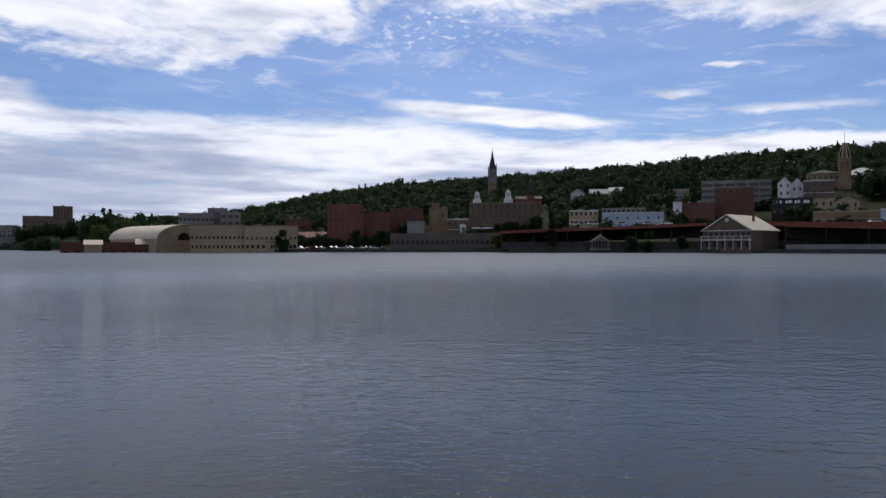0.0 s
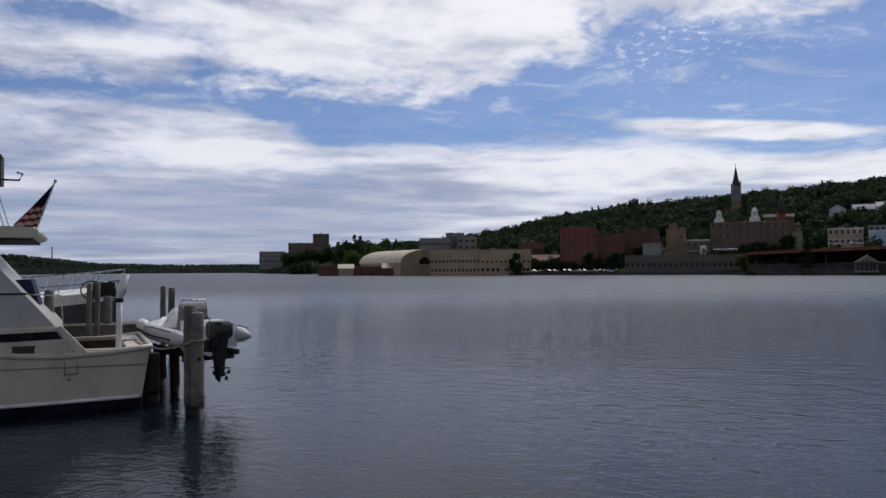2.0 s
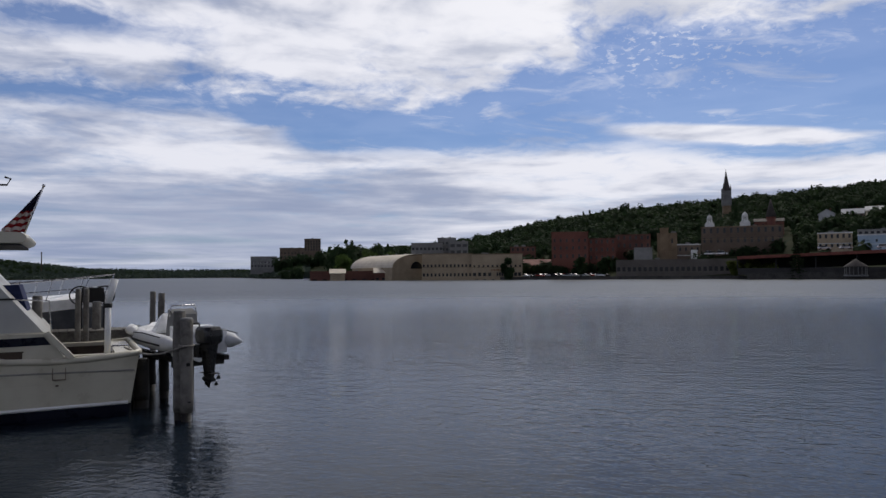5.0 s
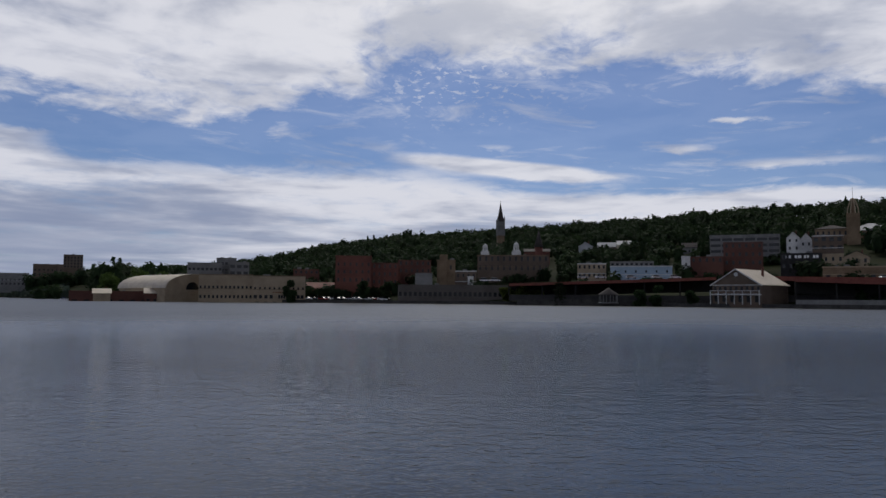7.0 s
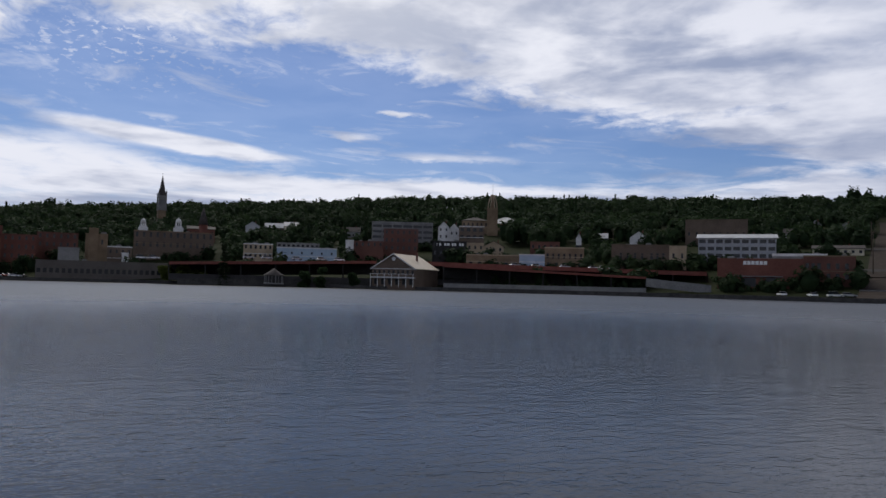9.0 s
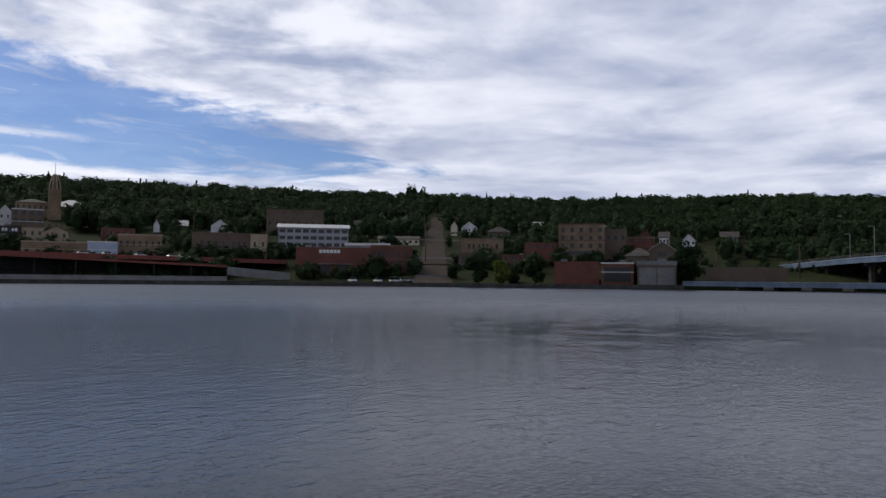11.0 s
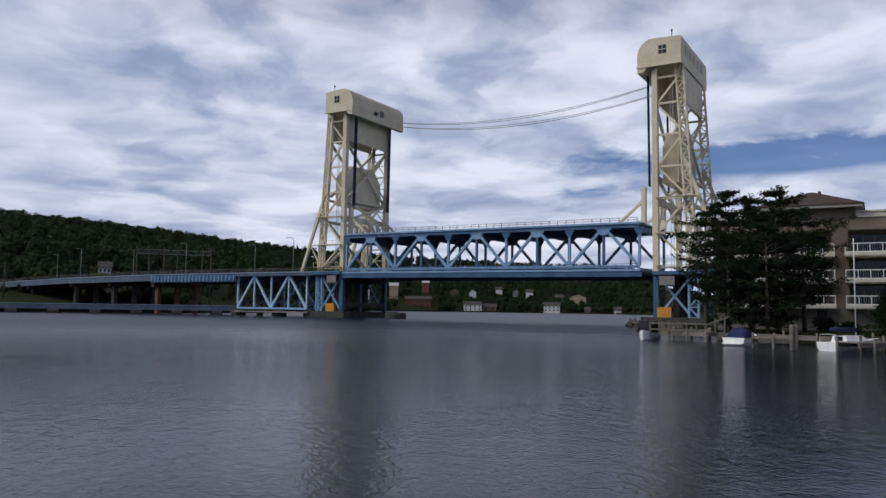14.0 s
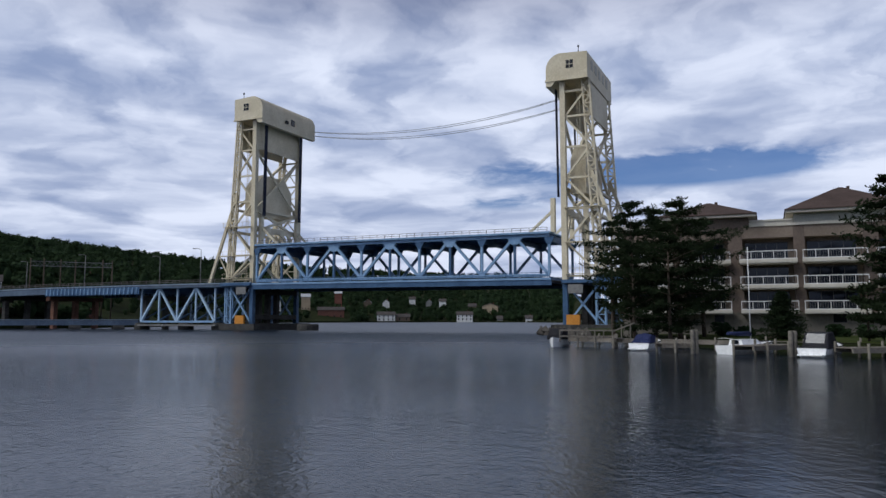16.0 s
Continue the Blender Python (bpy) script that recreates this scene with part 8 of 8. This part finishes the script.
# single trees along the shore
LEAFM = foliage("green_leaves", (0.05, 0.085, 0.022), (0.10, 0.15, 0.04))
for i, (h, d, zt_, w, m, lab) in enumerate((
        (-22.6, 470, 20, 15, LEAFM, "bright green tree behind the boat sheds"), (-20.9, 475, 17.5, 14, LEAFM, "bright green tree behind the boat sheds"), (-24.4, 480, 16, 15, LEAFM, "bright green tree behind the boat sheds"), (-18.8, 478, 19, 10, LEAF, "dark green tree beside the hotel"),
        (57.85, 262, 12.0, 8.6, LEAF, "round dark shade tree on the shore lawn"), (62.3, 262, 11.6, 9.2, LEAF, "round dark shade tree on the shore lawn"),
        (59.7, 254, 8.8, 8.6, LEAFY, "bushy yellow-green tree at the water's edge"), (72.9, 262, 15.8, 8.4, LEAF, "dense dark tree beside the garage hut"),
        (5.5, 318, 7.8, 8.0, LEAFY, "yellow-green bush on the shore"), (4.4, 322, 7.0, 7.5, LEAFY, "yellow-green bush on the shore"), (6.5, 316, 6.5, 6.5, LEAFY, "yellow-green bush on the shore"),
        (-6.6, 352, 11.2, 6.4, LEAF, "round dark tree on the waterfront lot"), (-4.9, 351, 9.8, 6.6, LEAF, "round dark tree on the waterfront lot"), (-12.0, 357, 10.8, 6.5, LEAF, "dark tree beside the office building"),
        (15.2, 293, 8.4, 6.0, LEAF, "dark bush in the park"), (17.6, 290, 5.8, 5.0, LEAF, "dark bush in the park"), (14.0, 295, 6.0, 6.0, LEAF, "dark bush in the park"),
        (52.9, 300, 14.8, 5.5, LEAF, "narrow tree at the street corner"), (73.6, 262, 12, 6.0, LEAF, "dense dark tree beside the garage hut"),
        (60.6, 268, 8.0, 6.0, LEAF, "dark bush behind the lawn"), (56.0, 280, 9.0, 5.0, LEAF, "dark tree beside the street"))):
    broad_tree("shade_tree", lab, h, d, zt_, w, m, 100 + i, 0.48, 2300, 0.04, group="shore trees")
pine_tree("spruce_tree", "dark pointed spruce in the park", 8.2, 300, 16.0, 6.5, seed=90, bare=0.05, leaf=0.5, tufts=5, per=6, cone=True, n_whorl=18)

# the woods: crowns joined into one sheet of foliage
def woods():
    rng = np.random.default_rng(3)
    kinds = []
    for i in range(9):
        r = np.random.default_rng(200 + i)
        if i < 7:
            pts, _ = broad_points(r, 1.0, 0.86 + 0.1 * (i % 3), 125, 0.08)
            v, q = cards(pts, r.uniform(0.06, 0.12, len(pts)), r, 0.0, (0.6, 1.0), pts - np.array((0.0, 0.0, 0.36)))
        else:
            z = r.uniform(0.08, 1.0, 95)
            a = r.uniform(0, math.tau, 95)
            rad = 0.24 * (1.02 - z) * r.uniform(0.4, 1.05, 95)
            pts = np.stack([rad * np.cos(a), rad * np.sin(a), z], 1)
            v, q = cards(pts, r.uniform(0.04, 0.085, 95), r, 0.5)
        # a rough dark heart so that the crown is not see-through
        k = 8
        ring = []
        for zz, rr in ((0.1, 0.12), (0.35, 0.24), (0.62, 0.21), (0.84, 0.05)) if i < 7 else ((0.05, 0.2), (0.4, 0.13), (0.7, 0.06), (0.95, 0.01)):
            ring.append([(rr * r.uniform(0.8, 1.15) * math.cos(j * math.tau / k), rr * r.uniform(0.8, 1.15) * math.sin(j * math.tau / k), zz) for j in range(k)])
        hv = np.array(ring).reshape(-1, 3)
        hq = np.array([(m * k + j, m * k + (j + 1) % k, (m + 1) * k + (j + 1) % k, (m + 1) * k + j) for m in range(3) for j in range(k)])
        kinds.append((np.concatenate([v, hv]), np.concatenate([q, hq + len(v)])))
    V, Q, base = [], [], 0
    count = 0

    def plant(x, y, h, w, kind):
        nonlocal base, count
        v, q = kinds[kind]
        a = rng.uniform(0, math.tau)
        c, s = math.cos(a), math.sin(a)
        o = np.empty_like(v)
        o[:, 0] = (v[:, 0] * c - v[:, 1] * s) * w + x
        o[:, 1] = (v[:, 0] * s + v[:, 1] * c) * w + y
        o[:, 2] = v[:, 2] * h + ground_at(x, y) - 0.8
        V.append(o)
        Q.append(q + base)
        base += len(v)
        count += 1

    def blocked(h, d, top):
        for a0, a1, dd, front in SEEN:
            pad = math.degrees(4.5 / d)
            if a0 - pad < h < a1 + pad and dd - front < d < dd + 16:
                return True
        return False

    # hillside in rings, from the town's back edge to the crest
    for _ in range(16000):
        h = rng.uniform(-50, 127)
        lo, top = shore(h), float(np.interp(h, RIDGE_A, RIDGE_R))
        start = lo + (34 if h < -20 or h > 73 else 75)
        u = rng.uniform(0, 1)
        d = start + (top * 1.04 - start) * u ** 0.85
        if d > 1900:
            continue
        if d > 1000 and rng.uniform() < 0.35:
            continue
        p = polar(h, d)
        if abs(h - 54.7) < math.degrees(7.0 / d) and d < 660:
            continue
        tall = rng.uniform(8, 13) if d < top * 0.8 else rng.uniform(9, 15)
        if d < lo + 150:
            tall *= 0.75
        if h > 84 and d < lo + 60:
            tall *= 0.5
        if h > 73 and h < 100 and d < 330:
            tall *= 0.45
        if -45 < h < -29:
            tall *= 0.8
        if blocked(h, d, tall):
            continue
        kind = int(rng.integers(0, 9)) if rng.uniform() < 0.16 else int(rng.integers(0, 7))
        if kind >= 7:
            tall *= 1.2
        plant(p.x, p.y, tall, tall * (rng.uniform(0.85, 1.2) if kind < 7 else 0.9), kind)
        if count > 8000:
            break
    # the far western shore behind the bridge
    for _ in range(1300):
        h = rng.uniform(101, 126.8)
        d = shore(h) + 12 + 420 * rng.uniform(0, 1) ** 1.3
        if blocked(h, d, 8):
            continue
        p = polar(h, d)
        t_ = rng.uniform(5, 9)
        plant(p.x, p.y, t_, t_ * 1.2, int(rng.integers(0, 7)))
    # bushes and small yard trees in front of and between the town's buildings
    for a0, a1, dd, front in list(SEEN):
        if front < 900 or dd > 480:
            continue
        for _ in range(int((a1 - a0) * 3.6) + 1):
            h = rng.uniform(a0 - 0.3, a1 + 0.3)
            d = dd - rng.uniform(3, 9)
            if d < shore(h) + 26 or abs(h - 54.7) < 1.15 or 305 < d < 335 and (4 < h < 19.5 or 22.4 < h < 44):
                continue
            p = polar(h, d)
            t_ = rng.uniform(2.5, 6.0) * (1.6 if rng.uniform() < 0.25 else 1.0)
            plant(p.x, p.y, t_, t_ * rng.uniform(1.0, 1.6), int(rng.integers(0, 7)))
    # crest line, thick enough to hide the sky behind
    for h in np.arange(-50, 126, 0.33):
        top = float(np.interp(h, RIDGE_A, RIDGE_R))
        if top > 1900:
            continue
        for _ in range(2):
            hh = h + rng.uniform(-0.2, 0.2)
            d = top * rng.uniform(0.97, 1.03)
            p = polar(hh, d)
            t_ = rng.uniform(7, 13) * (1.35 if rng.uniform() < 0.06 else 1)
            k = int(rng.integers(0, 9)) if rng.uniform() < 0.12 else int(rng.integers(0, 7))
            plant(p.x, p.y, t_, t_ * 1.15 if k < 7 else t_ * 1.1, k)
    # big clumps that stand out
    for h, d, tt, w, n in ((-24.3, 560, 27, 19, 10), (-22.6, 565, 22, 17, 8), (-20.2, 620, 19, 14, 4), (-2.5, 880, 20, 17, 2), (53.3, 860, 25, 17, 3), (44.0, 820, 18, 16, 5), (42.0, 830, 16, 15, 5), (-9.6, 880, 14, 12, 1), (29.5, 470, 15, 13, 10), (31.5, 470, 13, 13, 8), (33, 460, 12, 12, 6), (48.3, 840, 17, 15, 3), (12.5, 480, 11, 11, 6), (9.0, 450, 11, 11, 4), (-28.5, 640, 14, 14, 9), (-27.0, 850, 20, 20, 7), (-28.4, 850, 20, 20, 8), (-25.6, 840, 20, 18, 6)):
        for _ in range(n):
            p = polar(h + rng.uniform(-0.9, 0.9), d + rng.uniform(-18, 18))
            plant(p.x, p.y, tt * rng.uniform(0.75, 1.05), w * rng.uniform(0.8, 1.1), int(rng.integers(0, 7)))
    me = quad_mesh("woods", np.concatenate(V), np.concatenate(Q), LEAF)
    tagged(new("woods", me), "dense dark green woods over the long hill", "woods", kind="stuff")


woods()
# far wooded ridges down the canal to the east
rng = np.random.default_rng(8)
pts = []
for _ in range(20000):
    h = rng.uniform(-50, -27)
    d = shore(h) + rng.uniform(5, 1700) * rng.uniform(0.2, 1)
    p = polar(h, d)
    pts.append((p.x, p.y, ground_at(p.x, p.y) + rng.uniform(0, 4)))
v, q = cards(np.array(pts), rng.uniform(1.8, 4.0, len(pts)), rng, 0.3)
# distance haze is put into these leaves' paler, bluer colour
tagged(new("far_woods", quad_mesh("far_woods", v, q, foliage("hazed_far_leaves", (0.038, 0.054, 0.044), (0.060, 0.080, 0.062), 0.01))), "distant wooded ridge along the canal", "woods", kind="stuff")
